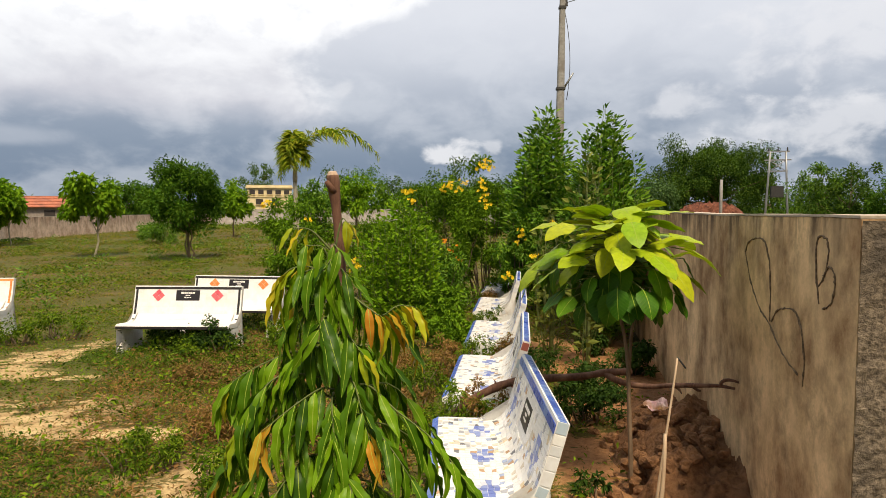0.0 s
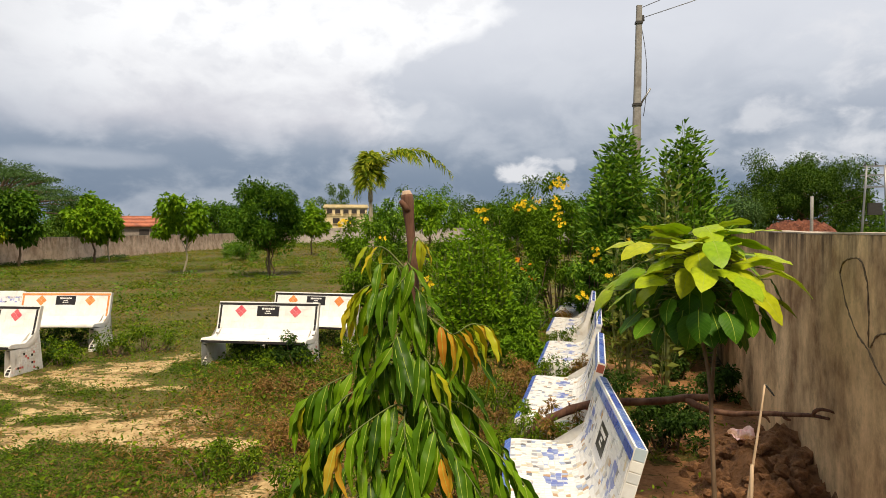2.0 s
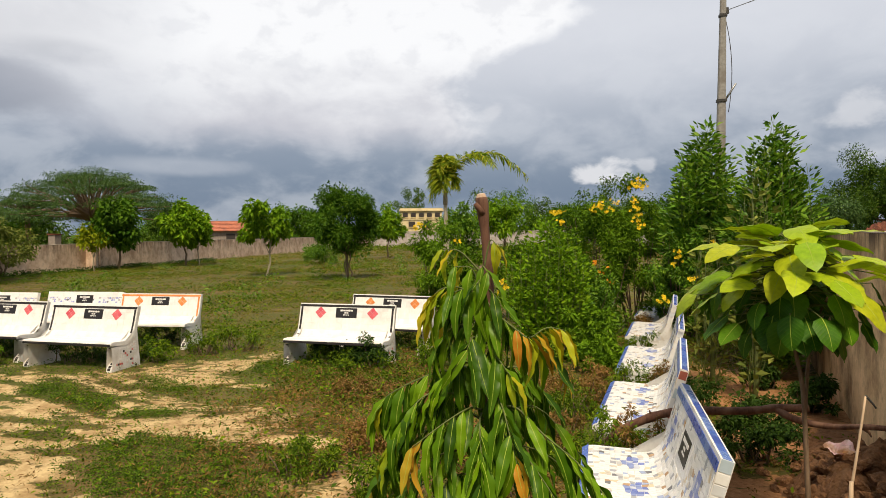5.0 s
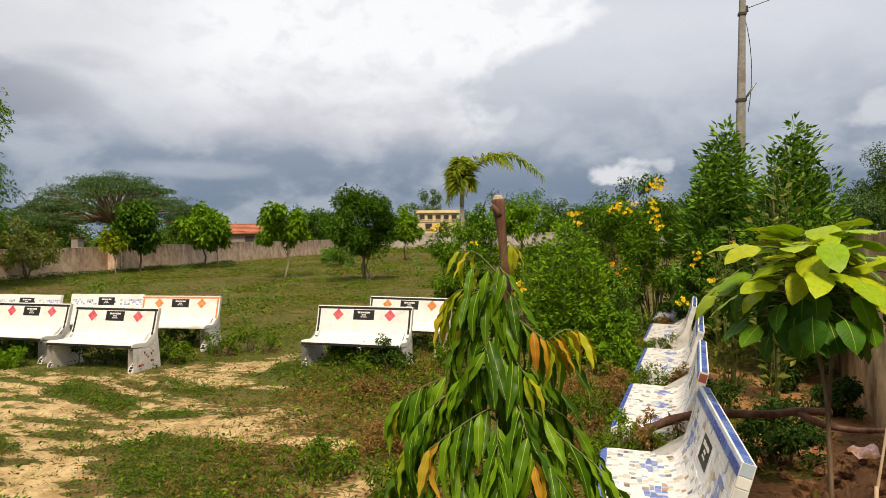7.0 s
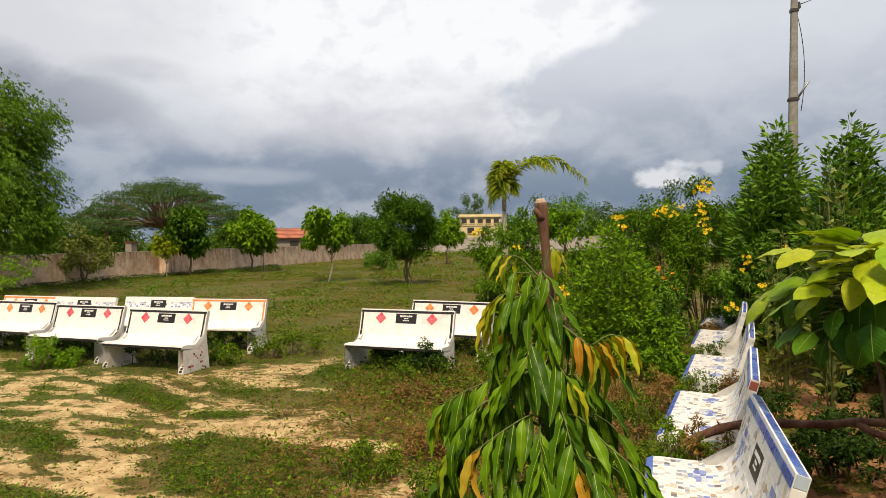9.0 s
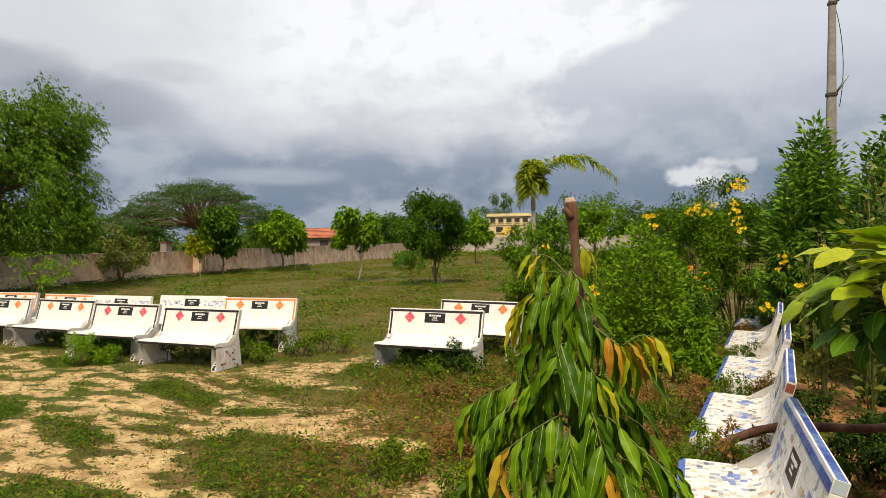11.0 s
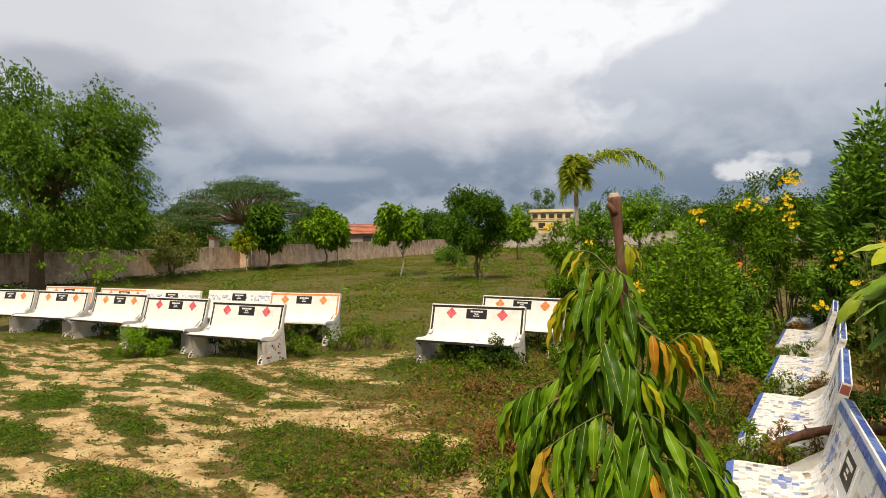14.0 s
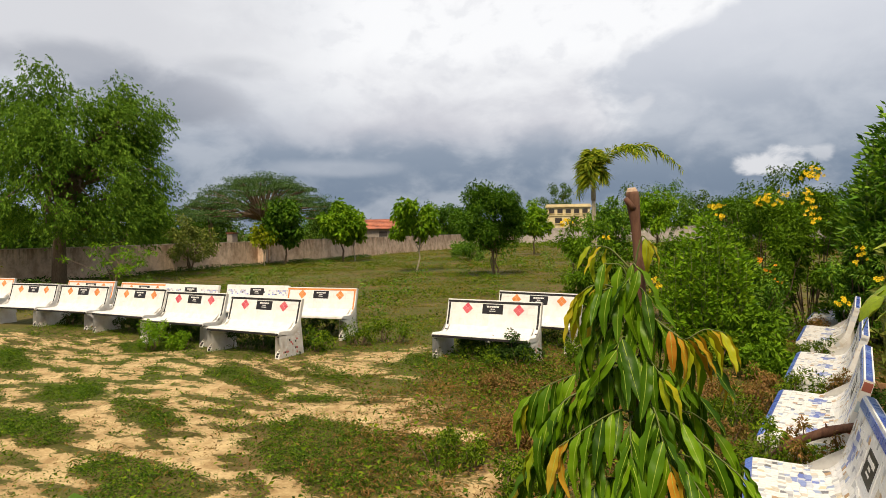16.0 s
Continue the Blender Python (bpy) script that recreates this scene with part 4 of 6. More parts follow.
def chip_bench(loc, rz, label, seed, singles=0, th=0.065, edge=None):
    g = np.random.default_rng(seed)
    ob = thing("mosaic_bench", loc, label, "bench", "mosaic garden benches", rz)
    bench_slab(ob, GROUT, th)
    h = BENCH_L / 2
    bench_leg(ob, -h + 0.004, -h + 0.085, GROUT, T_SIDE_PALE, -h + 0.004, g)
    bench_leg(ob, h - 0.085, h - 0.004, GROUT, T_SIDE_PALE, h - 0.004, g)
    cells = grid_cells(-h + 0.012, h - 0.012, 0.075, ARC_END - 0.075, 0.036, 0.036, 0.24, g)
    stars = [(u, 0.36, 0.15, 0.085) for u in (-0.46, 0.0, 0.46)] + [(u, ARC_END - 0.27, 0.10, 0.16) for u in (-0.5, 0.5)]
    white_cells, blue_cells = [], []
    for c in cells:
        mu, ms = np.mean([p[0] for p in c]), np.mean([p[1] for p in c])
        if abs(mu) < 0.19 and abs(ms - (ARC_END - 0.22)) < 0.125:
            continue
        star = any(abs(mu - a) / w + abs(ms - b) / k < 0.9 for a, b, w, k in stars)
        (blue_cells if star else white_cells).append(c)
    for i, c in enumerate(blue_cells):
        v, f = tile_solid(c, 0.0035, 0.002)
        hang("star_tile", raw_mesh("star_tile", v, f, T_STAR), ob)
    white_cells.sort(key=lambda c: -c[0][0])
    for c in white_cells[:singles]:
        v, f = tile_solid(c, 0.0035, 0.0028)
        hang("mosaic_chip", raw_mesh("mosaic_chip", v, f, T_CHIP), ob)
    if white_cells[singles:]:
        hang("mosaic_field", tile_join("mosaic_field", white_cells[singles:], T_CHIP_REST, 0.0035, 0.0028), ob, "broken white and coloured tile chips", kind="stuff")
    # blue tiles along the crest, the upper band and the front of the seat
    crest = box_mesh("crest_tile", 0.112, 0.042, 0.004, T_BLUE, 0.001)
    band = box_mesh("band_tile", 0.112, 0.050, 0.004, T_BLUE, 0.001)
    n = 13
    p = surf(0, ARC_END - 0.0005)
    ty, tz = PT[-1]
    for i in range(n):
        u = -h + 0.06 + i * (BENCH_L - 0.12) / (n - 1)
        top = Matrix(((1, 0, 0, u), (0, -PN[-1][0], ty, p[1] - PN[-1][0] * th / 2), (0, -PN[-1][1], tz, p[2] - PN[-1][1] * th / 2), (0, 0, 0, 1)))
        hang("crest_tile", crest, ob, "", top)
        hang("band_tile", band, ob, "", face_frame(u, ARC_END - 0.045) @ pose(0, 0, 0.001))
        hang("band_tile", band, ob, "", face_frame(u, 0.052) @ pose(0, 0, 0.001))
    # pale tiles over the ends
    for sgn in (-1, 1):
        k = 0
        s = 0.03
        while s < ARC_END - 0.02:
            ln = g.uniform(0.055, 0.085)
            m = face_frame(sgn * h, min(s + ln / 2, ARC_END - 0.03)) @ pose(0, 0, -th / 2) @ (pose(0, 0, 0, 0, 90, 0) if sgn > 0 else pose(0, 0, 0, 0, -90, 0))
            hang("edge_tile", box_mesh("edge_tile", th - 0.010, ln - 0.006, 0.003, edge or T_EDGE, 0.0008), ob, "", m)
            s += ln
    fr = hang("plaque_frame", box_mesh("plaque_frame", 0.36, 0.235, 0.004, T_WHITE, 0.001), ob, "white tile surround", face_frame(0, ARC_END - 0.22))
    plaque(ob, 0.27, 0.155, 0.0, ARC_END - 0.22)
    return ob


T_EDGE = mat_tile("edge_tile_glaze", [(0, W1), (0.3, (0.66, 0.68, 0.70)), (0.55, (0.44, 0.53, 0.60)), (0.75, W2)], 0.15)
T_EDGE_RED = mat_tile("red_edge_tile_glaze", [(0, W1), (0.3, (0.66, 0.68, 0.70)), (0.5, W2), (0.72, (0.34, 0.10, 0.07)), (0.86, (0.44, 0.53, 0.60))], 0.15)

gz0 = lambda x, y: float(ground_z(x, y))
RED_L = "white tiled bench with red diamonds and a black border"
ORA_L = "white tiled bench with orange diamonds and a black border"
red = white_bench((-3.52, 8.55, 0.0), -2.0, "white tiled bench with red diamonds, weeds under its seat", T_RED, T_BLACK, T_SIDE, 1)
ora = white_bench((-3.28, 9.93, 0.0), -8.0, ORA_L, T_ORANGE, T_BLACK, T_SIDE, 2)
oro = white_bench((-7.36, 9.55, 0.0), 5.0, "white tiled bench with orange diamonds and an orange border", T_ORANGE, T_ORANGE, T_SIDE_PALE, 3)
for x, y, r in ((-7.20, 7.80, -1), (-9.08, 8.10, -1)):
    tagged(copy_thing(red, pose(x, y, 0, 0, 0, r)), RED_L)
for x, y, r in ((-10.95, 8.45, -2), (-12.72, 8.50, 2), (-14.42, 8.50, 4)):
    tagged(copy_thing(ora, pose(x, y, 0, 0, 0, r)), ORA_L)
blu = white_bench((-9.02, 9.65, 0.0), 5.0, "white bench with blue and grey tile chips and a plaque", None, None, T_SIDE_PALE, 4)
g2 = np.random.default_rng(21)
blu.children[1].data = tile_join("chip_cladding", grid_cells(-0.745, 0.745, 0.03, ARC_END - 0.004, 0.042, 0.042, 0.25, g2), T_BLUEMIX, 0.003, 0.004)
blu.children[1].name = "chip_cladding"
blu.children[1]["label"] = "blue, grey and white tile chips"
copy_thing(blu, pose(-10.55, 9.35, 0, 0, 0, 1))
for x, y, r in ((-11.95, 9.35, 0), (-13.85, 9.45, 4), (-17.5, 9.35, 6)):
    tagged(copy_thing(oro, pose(x, y, 0, 0, 0, r)), "white tiled bench with orange diamonds, in the rear row")

shape_bench(SEAT_DEEP, FORE_DEEP)
CH_L = "mosaic bench of broken white tile with blue stars"
chip_bench((0.315, 3.86, 0.0), -90.5, "mosaic bench of white tile chips with blue crest tiles", 31, 300)
chip_bench((0.475, 5.86, 0.0), -97.0, CH_L, 32, edge=T_EDGE_RED)
chip_bench((0.72, 7.95, 0.0), -97.0, CH_L, 33)
chip_bench((0.93, 10.30, 0.0), -97.0, CH_L, 34)
chip_bench((1.22, 12.60, 0.0), -99.0, "mosaic bench half hidden by shrubs", 35)


# ---------- young ashoka tree tied beside a cut stump, close to the camera ----------
def with_rib(V, F, x, z, w):
    """Adds a pale midrib, a narrow ridge that stands out on both faces of a leaf along +x."""
    n, b = len(x), len(V)
    t = np.linspace(1.0, 0.25, n) * w
    rows = [np.stack([x, t, z + 0.0004], 1), np.stack([x, t * 0, z + 0.0004 + t * 0.9], 1), np.stack([x, -t, z + 0.0004], 1),
            np.stack([x, t, z - 0.0004], 1), np.stack([x, t * 0, z - 0.0004 - t * 0.9], 1), np.stack([x, -t, z - 0.0004], 1)]
    F = list(F)
    for a, c in ((0, 1), (1, 2), (4, 3), (5, 4)):
        for i in range(n - 1):
            F.append((b + a * n + i, b + a * n + i + 1, b + c * n + i + 1, b + c * n + i))
    return np.vstack([V, *rows]), np.array(F)


def long_leaf(name, L, W, curl, wav, fold, mat, seed, seg=9):
    """A lance-shaped leaf along +x with wavy edges, raised sides and a sagging tip."""
    g = np.random.default_rng(seed)
    s = np.linspace(0, 1, seg)
    half = W / 2 * np.sin(np.pi * s ** 0.8) ** 0.75
    half[0], half[-1] = W * 0.03, W * 0.01
    x = L * (s - 0.12 * curl * s ** 2)
    z = -curl * L * 0.5 * s ** 2
    ph = g.uniform(0, 6)
    rip = wav * np.sin(s * 19 + ph) * half
    rip2 = wav * np.sin(s * 17 + ph + 2) * half
    V = np.concatenate([np.stack([x, half, z + half * fold + rip], 1), np.stack([x, half * 0, z], 1), np.stack([x, -half, z + half * fold + rip2], 1)])
    F = []
    for i in range(seg - 1):
        F += [(seg + i, seg + i + 1, i + 1, i), (2 * seg + i, 2 * seg + i + 1, seg + i + 1, seg + i)]
    return raw_mesh(name, *with_rib(V, F, x, z, W * 0.035), [mat, L_RIB], True, [0] * len(F) + [1] * (4 * (seg - 1)))


def aim(p, d, twist=0.0):
    """Pose at p with its x along d, its z as far up as that allows, turned about x by twist."""
    d = Vector(d).normalized()
    up = Vector((0, 0, 1)) if abs(d.z) < 0.97 else Vector((1, 0, 0))
    yv = up.cross(d).normalized()
    zv = d.cross(yv)
    m = Matrix((d, yv, zv)).transposed().to_4x4()
    return Matrix.Translation(p) @ m @ Matrix.Rotation(twist, 4, "X")


ASH = (-0.325, 1.875)
ashok = thing("ashoka_sapling", (*ASH, 0), "young ashoka tree with glossy drooping leaves and copper young tips", "tree")
ga = np.random.default_rng(44)
VAR = {}
for nm, mt in (("g", L_ASHOK), ("y", L_YOUNG), ("c", L_COPPER)):
    VAR[nm] = [long_leaf("leaf", 0.165 if nm == "g" else 0.150, 0.034 if nm == "g" else 0.031, c, 0.28, 0.42, mt, i, 15) for i, c in enumerate((0.3, 0.6, 0.9, 1.2))]
twigs = [(curve_pts((0.03, 0, -0.05), (0.0, 0.0, 1.80), (0.015, 0, 0), 9, 0.004), np.linspace(0.014, 0.004, 9))]


def ash_bough(run, n, kinds, l=1.0, start=0.12, splay=0.42):
    """A bough along run, points (to the right, away, up) from the stem's foot; its leaves hang from it in two rows."""
    pts = catmull(run, 5) * np.array([0.95, 1, 1])
    twigs.append((pts, np.linspace(0.0034, 0.0012, len(pts))))
    s = np.linspace(0, 1, len(pts))
    tan = unit(np.gradient(pts, axis=0))
    n = int(n * 1.4 + 0.5)
    for i in range(n):
        q = i / max(1, n - 1)
        t = start + (1 - start) * q
        p = np.array([np.interp(t, s, pts[:, k]) for k in range(3)])
        d = np.array([np.interp(t, s, tan[:, k]) for k in range(3)])
        flat = unit(np.array([d[0], d[1], 0.0]))
        side = np.array([-flat[1], flat[0], 0.0]) * (1 if i % 2 else -1)
        a = flat * ga.uniform(0.25, 0.95) + side * ga.uniform(0.3, 1.7) * splay + np.array([0, 0, -1.0])
        kd = kinds[min(len(kinds) - 1, int(q * len(kinds) * 0.999))]
        sc = l * ga.uniform(0.82, 1.12) * (1.0 if q < 0.85 else 0.85)
        hang("leaf", VAR[kd][ga.integers(0, 4)], ashok, "", aim(p, a, ga.normal(0, 0.32)) @ Matrix.Diagonal((sc, sc * ga.uniform(0.88, 1.12), sc, 1)))


# low boughs all round the stem, and those of the far side
for k in range(14):
    az = k * 2.399 + 0.6
    r, z0 = 0.36 * ga.uniform(0.85, 1.1), 0.62 + 0.045 * k
    c, e = math.cos(az), math.sin(az)
    ash_bough(((0, 0, z0), (0.35 * r * c, 0.35 * r * e, z0 + 0.05), (0.75 * r * c, 0.75 * r * e, z0 - 0.01), (r * c, r * e, z0 - 0.13)), 11, "g")
# the boughs that give the crown its shape, from the leader down
for run, n, kinds, l, st in (
        (((0, 0, 1.78), (-0.06, -0.02, 1.842), (-0.115, -0.03, 1.85)), 3, "yyy", 0.72, 0.55),
        (((0.01, 0, 1.79), (0.03, 0.0, 1.873), (0.052, -0.01, 1.862)), 2, "yy", 0.66, 0.8),
        (((0, 0, 1.70), (-0.02, -0.03, 1.79), (-0.07, -0.05, 1.80)), 3, "gyg", 0.85, 0.3),
        (((0, 0, 1.67), (-0.05, -0.03, 1.733), (-0.11, -0.05, 1.735), (-0.148, -0.06, 1.705)), 7, "gggyyyy", 1.16, 0.15),
        (((0, 0, 1.70), (0.01, -0.05, 1.76), (0.0, -0.08, 1.75)), 2, "gg", 1.0, 0.5),
        (((0, 0, 1.74), (0.015, -0.05, 1.80), (0.032, -0.07, 1.785)), 2, "gg", 0.9, 0.5),
        (((0, 0, 1.70), (0.03, -0.05, 1.735), (0.06, -0.07, 1.715)), 3, "ggg", 1.0, 0.4),
        (((0, 0, 1.69), (-0.03, -0.05, 1.735), (-0.075, -0.08, 1.725)), 4, "gggg", 1.0, 0.25),
        (((0, 0, 1.66), (-0.05, 0.02, 1.70), (-0.10, 0.03, 1.68)), 4, "ggyy", 0.95, 0.25),
        (((0, 0, 1.62), (0.04, -0.05, 1.668), (0.12, -0.08, 1.625), (0.16, -0.09, 1.605), (0.21, -0.08, 1.632), (0.262, -0.07, 1.625)), 14, "gggggcccycccyycyy", 0.92, 0.12),
        (((0, 0, 1.56), (0.08, -0.03, 1.60), (0.20, -0.03, 1.555), (0.245, -0.02, 1.52)), 8, "gggggycc", 0.9, 0.2),
        (((0, 0, 1.66), (0.02, -0.04, 1.70), (0.05, -0.07, 1.68)), 4, "gggg", 1.0, 0.2),
        (((0, 0, 1.60), (-0.06, -0.05, 1.63), (-0.11, -0.06, 1.59)), 5, "ggggg", 1.0, 0.2),
        (((0, 0, 1.57), (-0.01, -0.08, 1.60), (-0.02, -0.12, 1.57)), 5, "ggggg", 1.0, 0.2),
        (((0, 0, 1.52), (0.05, -0.07, 1.55), (0.11, -0.12, 1.50)), 7, "ggggggy", 1.0, 0.2),
        (((0, 0, 1.50), (-0.05, -0.07, 1.52), (-0.12, -0.10, 1.46)), 7, "ggggggg", 1.0, 0.2),
        (((0, 0, 1.43), (-0.10, 0.0, 1.48), (-0.18, -0.02, 1.465), (-0.29, -0.03, 1.41), (-0.325, -0.03, 1.37)), 14, "ggggggggggggyy", 1.0, 0.15),
        (((0, 0, 1.40), (-0.13, -0.08, 1.435), (-0.20, -0.12, 1.385), (-0.26, -0.15, 1.28)), 12, "gggggggggggy", 1.05, 0.2),
        (((0, 0, 1.37), (-0.02, -0.10, 1.40), (-0.08, -0.18, 1.375), (-0.16, -0.23, 1.32)), 10, "ggggggggcc", 1.0, 0.25),
        (((0, 0, 1.42), (0.07, -0.10, 1.43), (0.11, -0.17, 1.36), (0.14, -0.20, 1.27)), 10, "ggggggggcc", 1.0, 0.2),
        (((0, 0, 1.36), (0.02, -0.14, 1.37), (0.04, -0.22, 1.27), (0.045, -0.25, 1.12)), 12, "g", 1.0, 0.3),
        (((0, 0, 1.34), (0.10, -0.02, 1.39), (0.20, -0.05, 1.32), (0.31, -0.06, 1.24), (0.40, -0.06, 1.13), (0.43, -0.06, 1.06)), 18, "ggggggggggggggyy", 1.0, 0.15),
        (((0, 0, 1.30), (0.10, -0.12, 1.33), (0.20, -0.18, 1.25), (0.29, -0.20, 1.12)), 13, "ggggggggggggc", 1.0, 0.2),
        (((0, 0, 1.28), (-0.12, -0.05, 1.33), (-0.24, -0.08, 1.25), (-0.34, -0.08, 1.12)), 14, "ggggggggggggyc", 1.0, 0.15),
        (((0, 0, 1.25), (-0.10, -0.16, 1.28), (-0.20, -0.22, 1.18), (-0.26, -0.24, 1.06)), 12, "g", 1.0, 0.2),
        (((0, 0, 1.24), (0.03, -0.16, 1.27), (0.10, -0.26, 1.15), (0.12, -0.30, 1.03)), 12, "g", 1.0, 0.2),
        (((0, 0, 1.46), (0.10, 0.10, 1.48), (0.20, 0.18, 1.36)), 9, "g", 1.0, 0.2),
        (((0, 0, 1.46), (-0.10, 0.10, 1.48), (-0.20, 0.18, 1.36)), 9, "g", 1.0, 0.2),
        (((0, 0, 1.34), (-0.16, 0.12, 1.36), (-0.30, 0.16, 1.20)), 10, "g", 1.0, 0.2),
        (((0, 0, 1.32), (0.16, 0.10, 1.36), (0.32, 0.14, 1.18)), 10, "g", 1.0, 0.2),
        (((0, 0, 1.40), (0.02, 0.14, 1.42), (0.03, 0.26, 1.30)), 9, "g", 1.0, 0.2)):
    ash_bough(run, n, kinds, l, st)
for i, tw in enumerate(twigs):
    hang("branch" if i else "stem", tubes_mesh("branch" if i else "stem", [tw], BARK if i == 0 else TWIG, 6), ashok)

stump = thing("cut_stump", (ASH[0] + 0.02, ASH[1] + 0.055, 0), "lopped reddish-brown stem standing as a stake", "stake")
gs = np.random.default_rng(9)
sp = catmull(((0.030, 0.02, -0.06), (0.024, 0.012, 0.6), (0.014, 0.006, 1.3), (-0.002, 0, 1.72), (-0.012, 0, 1.86), (-0.022, 0, 1.965), (-0.026, 0, 2.005)), 4)
sr = np.interp(sp[:, 2], [-0.06, 1.0, 1.75, 1.9, 1.95, 1.975, 2.005], [0.024, 0.019, 0.0145, 0.0135, 0.017, 0.020, 0.017]) * gs.uniform(0.94, 1.06, len(sp))
hang("shaft", tubes_mesh("shaft", [(sp, sr), (curve_pts((-0.020, -0.01, 1.955), (-0.040, -0.028, 1.985), (0, 0, 0), 4), [0.010, 0.010, 0.009, 0.007])], STAKE_M, 10), stump)
bm = bmesh.new()
bmesh.ops.create_cone(bm, cap_ends=True, segments=10, radius1=0.0165, radius2=0.012, depth=0.012)
bmesh.ops.transform(bm, matrix=pose(-0.027, 0, 2.011, 8, -6, 0), verts=bm.verts)
part("cut_top", bm, CUTWOOD, stump, "pale cut wood")


# ---------- broad-leaved sapling by the wall ----------
def broad_leaf(name, L, W, curl, mat, seed, seg=8):
    g = np.random.default_rng(seed)
    s = np.linspace(0, 1, seg)
    half = W / 2 * (np.sin(np.pi * s ** 0.8) ** 0.6) * (1 - 0.25 * s)
    half[0], half[-1] = W * 0.02, W * 0.01
    x, z = L * (s - 0.10 * curl * s ** 2), -curl * L * 0.45 * s ** 2
    V = []
    for k in (-1.0, -0.5, 0.0, 0.5, 1.0):
        V.append(np.stack([x, half * k, z + np.abs(half * k) * 0.22 - (half * k) ** 2 * 3.0 + 0.006 * np.sin(s * 14 + k * 3 + g.uniform(0, 6)) * abs(k)], 1))
    V = np.concatenate(V)
    F = [(r * seg + i, r * seg + i + 1, (r + 1) * seg + i + 1, (r + 1) * seg + i) for r in range(4) for i in range(seg - 1)]
    return raw_mesh(name, *with_rib(V, F, x, z, W * 0.018), [mat, L_RIB], True, [0] * len(F) + [1] * (4 * (seg - 1)))


TEAK = (1.30, 4.20)
teak = thing("broadleaf_sapling", (*TEAK, 0), "young broad-leaved tree with pale lime upper leaves", "tree")
gt = np.random.default_rng(71)
top_v = [broad_leaf("leaf", 0.29, 0.20, c, L_TEAK_TOP, i) for i, c in enumerate((0.35, 0.7, 1.05))]
low_v = [broad_leaf("leaf", 0.24, 0.19, c, L_TEAK, i + 5) for i, c in enumerate((0.3, 0.6, 0.9))]
stem = catmull(((-0.03, 0, -0.05), (-0.055, 0, 0.5), (-0.08, 0.0, 0.95), (-0.14, 0.02, 1.30), (-0.15, 0.0, 1.58), (-0.13, 0, 1.86)), 4)
hang("stem", tubes_mesh("stem", [(stem, np.linspace(0.017, 0.007, len(stem)))], BARK, 7), teak)
stem2 = catmull(((-0.05, 0.06, 0.72), (-0.03, 0.08, 1.05), (0.0, 0.08, 1.30), (0.08, 0.05, 1.52)), 4)
hang("side_stem", tubes_mesh("side_stem", [(stem2, np.linspace(0.013, 0.007, len(stem2)))], BARK, 7), teak)


def broad_spray(z, az, reach, lift, pitch, kinds, scale):
    """One leaf on its own stalk."""
    d = np.array([math.cos(az), math.sin(az), 0])
    base = np.array([np.interp(z, stem[:, 2], stem[:, k]) for k in range(3)])
    p = base + d * reach + np.array([0, 0, lift])
    hang("petiole", tubes_mesh("petiole", [(curve_pts(base, p, (0, 0, 0.03), 4), [0.005, 0.0045, 0.004, 0.003])], TWIG, 5), teak)
    hang("leaf", kinds[gt.integers(0, 3)], teak, "", aim(p, d + np.array([0, 0, pitch]), gt.uniform(-0.4, 0.4)) @ Matrix.Scale(scale, 4))


# upper leaves spread flat and pale; those below hang, dark and smaller
for i in range(24):
    broad_spray(1.84 - 0.006 * i, i * 2.399 + 0.4, gt.uniform(0.03, 0.18), gt.uniform(0.0, 0.12), gt.uniform(-0.1, 0.6), top_v, gt.uniform(0.75, 1.15))
for i in range(48):
    broad_spray(1.74 - 0.005 * i, i * 2.399 + 1.9, gt.uniform(0.10, 0.44), gt.uniform(-0.04, 0.14), gt.uniform(-0.5, 0.35), top_v, gt.uniform(0.7, 1.08))
for i in range(58):
    broad_spray(1.52 - 0.004 * i, i * 2.399 + 0.9, gt.uniform(0.08, 0.44), gt.uniform(-0.04, 0.12), gt.uniform(-2.2, -0.6), low_v, gt.uniform(0.65, 1.02))
for az, z, r in ((2.9, 1.52, 0.50), (3.3, 1.48, 0.55), (3.0, 1.44, 0.50), (3.5, 1.50, 0.46), (2.6, 1.56, 0.38), (3.7, 1.54, 0.36), (3.1, 1.60, 0.30), (3.5, 1.62, 0.26)):
    broad_spray(z, az, r, 0.03, -0.5, top_v, gt.uniform(0.6, 0.75))

# ---------- soil bank, fallen branch, cane and litter by the wall ----------
gm = np.random.default_rng(15)
mx_, my_ = np.linspace(0, 1.05, 40), np.linspace(0, 4.3, 150)
MX, MY = np.meshgrid(mx_, my_)
# the bank leans on the wall: full height there, fading to the ground at its toe and ends
edge = 1 - smooth(MX + 0.16 * fbm(MX, MY, 2.6, 4.0), 0.30, 0.80)
ends = smooth(MY, 0.0, 0.55) * (1 - 0.75 * smooth(MY, 1.5, 2.3)) * (1 - smooth(MY, 2.6, 4.1))
MZ = edge * ends * (0.36 + 0.11 * fbm(MX, MY, 2.6, 8.0) + 0.13 * fbm(MX, MY, 6.0, 2.0) + 0.06 * np.abs(fbm(MX, MY, 14.0, 6.0))) - 0.04
px = RW0[0] + RWD[0] * (0.95 + MY) + rw_n[0] * (MX - 0.02)
py = RW0[1] + RWD[1] * (0.95 + MY) + rw_n[1] * (MX - 0.02)
ii = np.arange(149)[:, None] * 40 + np.arange(39)[None, :]
bank = hang("soil_bank", raw_mesh("soil_bank", np.stack([px, py, MZ + ground_z(px, py)], -1).reshape(-1, 3), np.stack([ii, ii + 40, ii + 41, ii + 1], -1).reshape(-1, 4), REDSOIL, True))
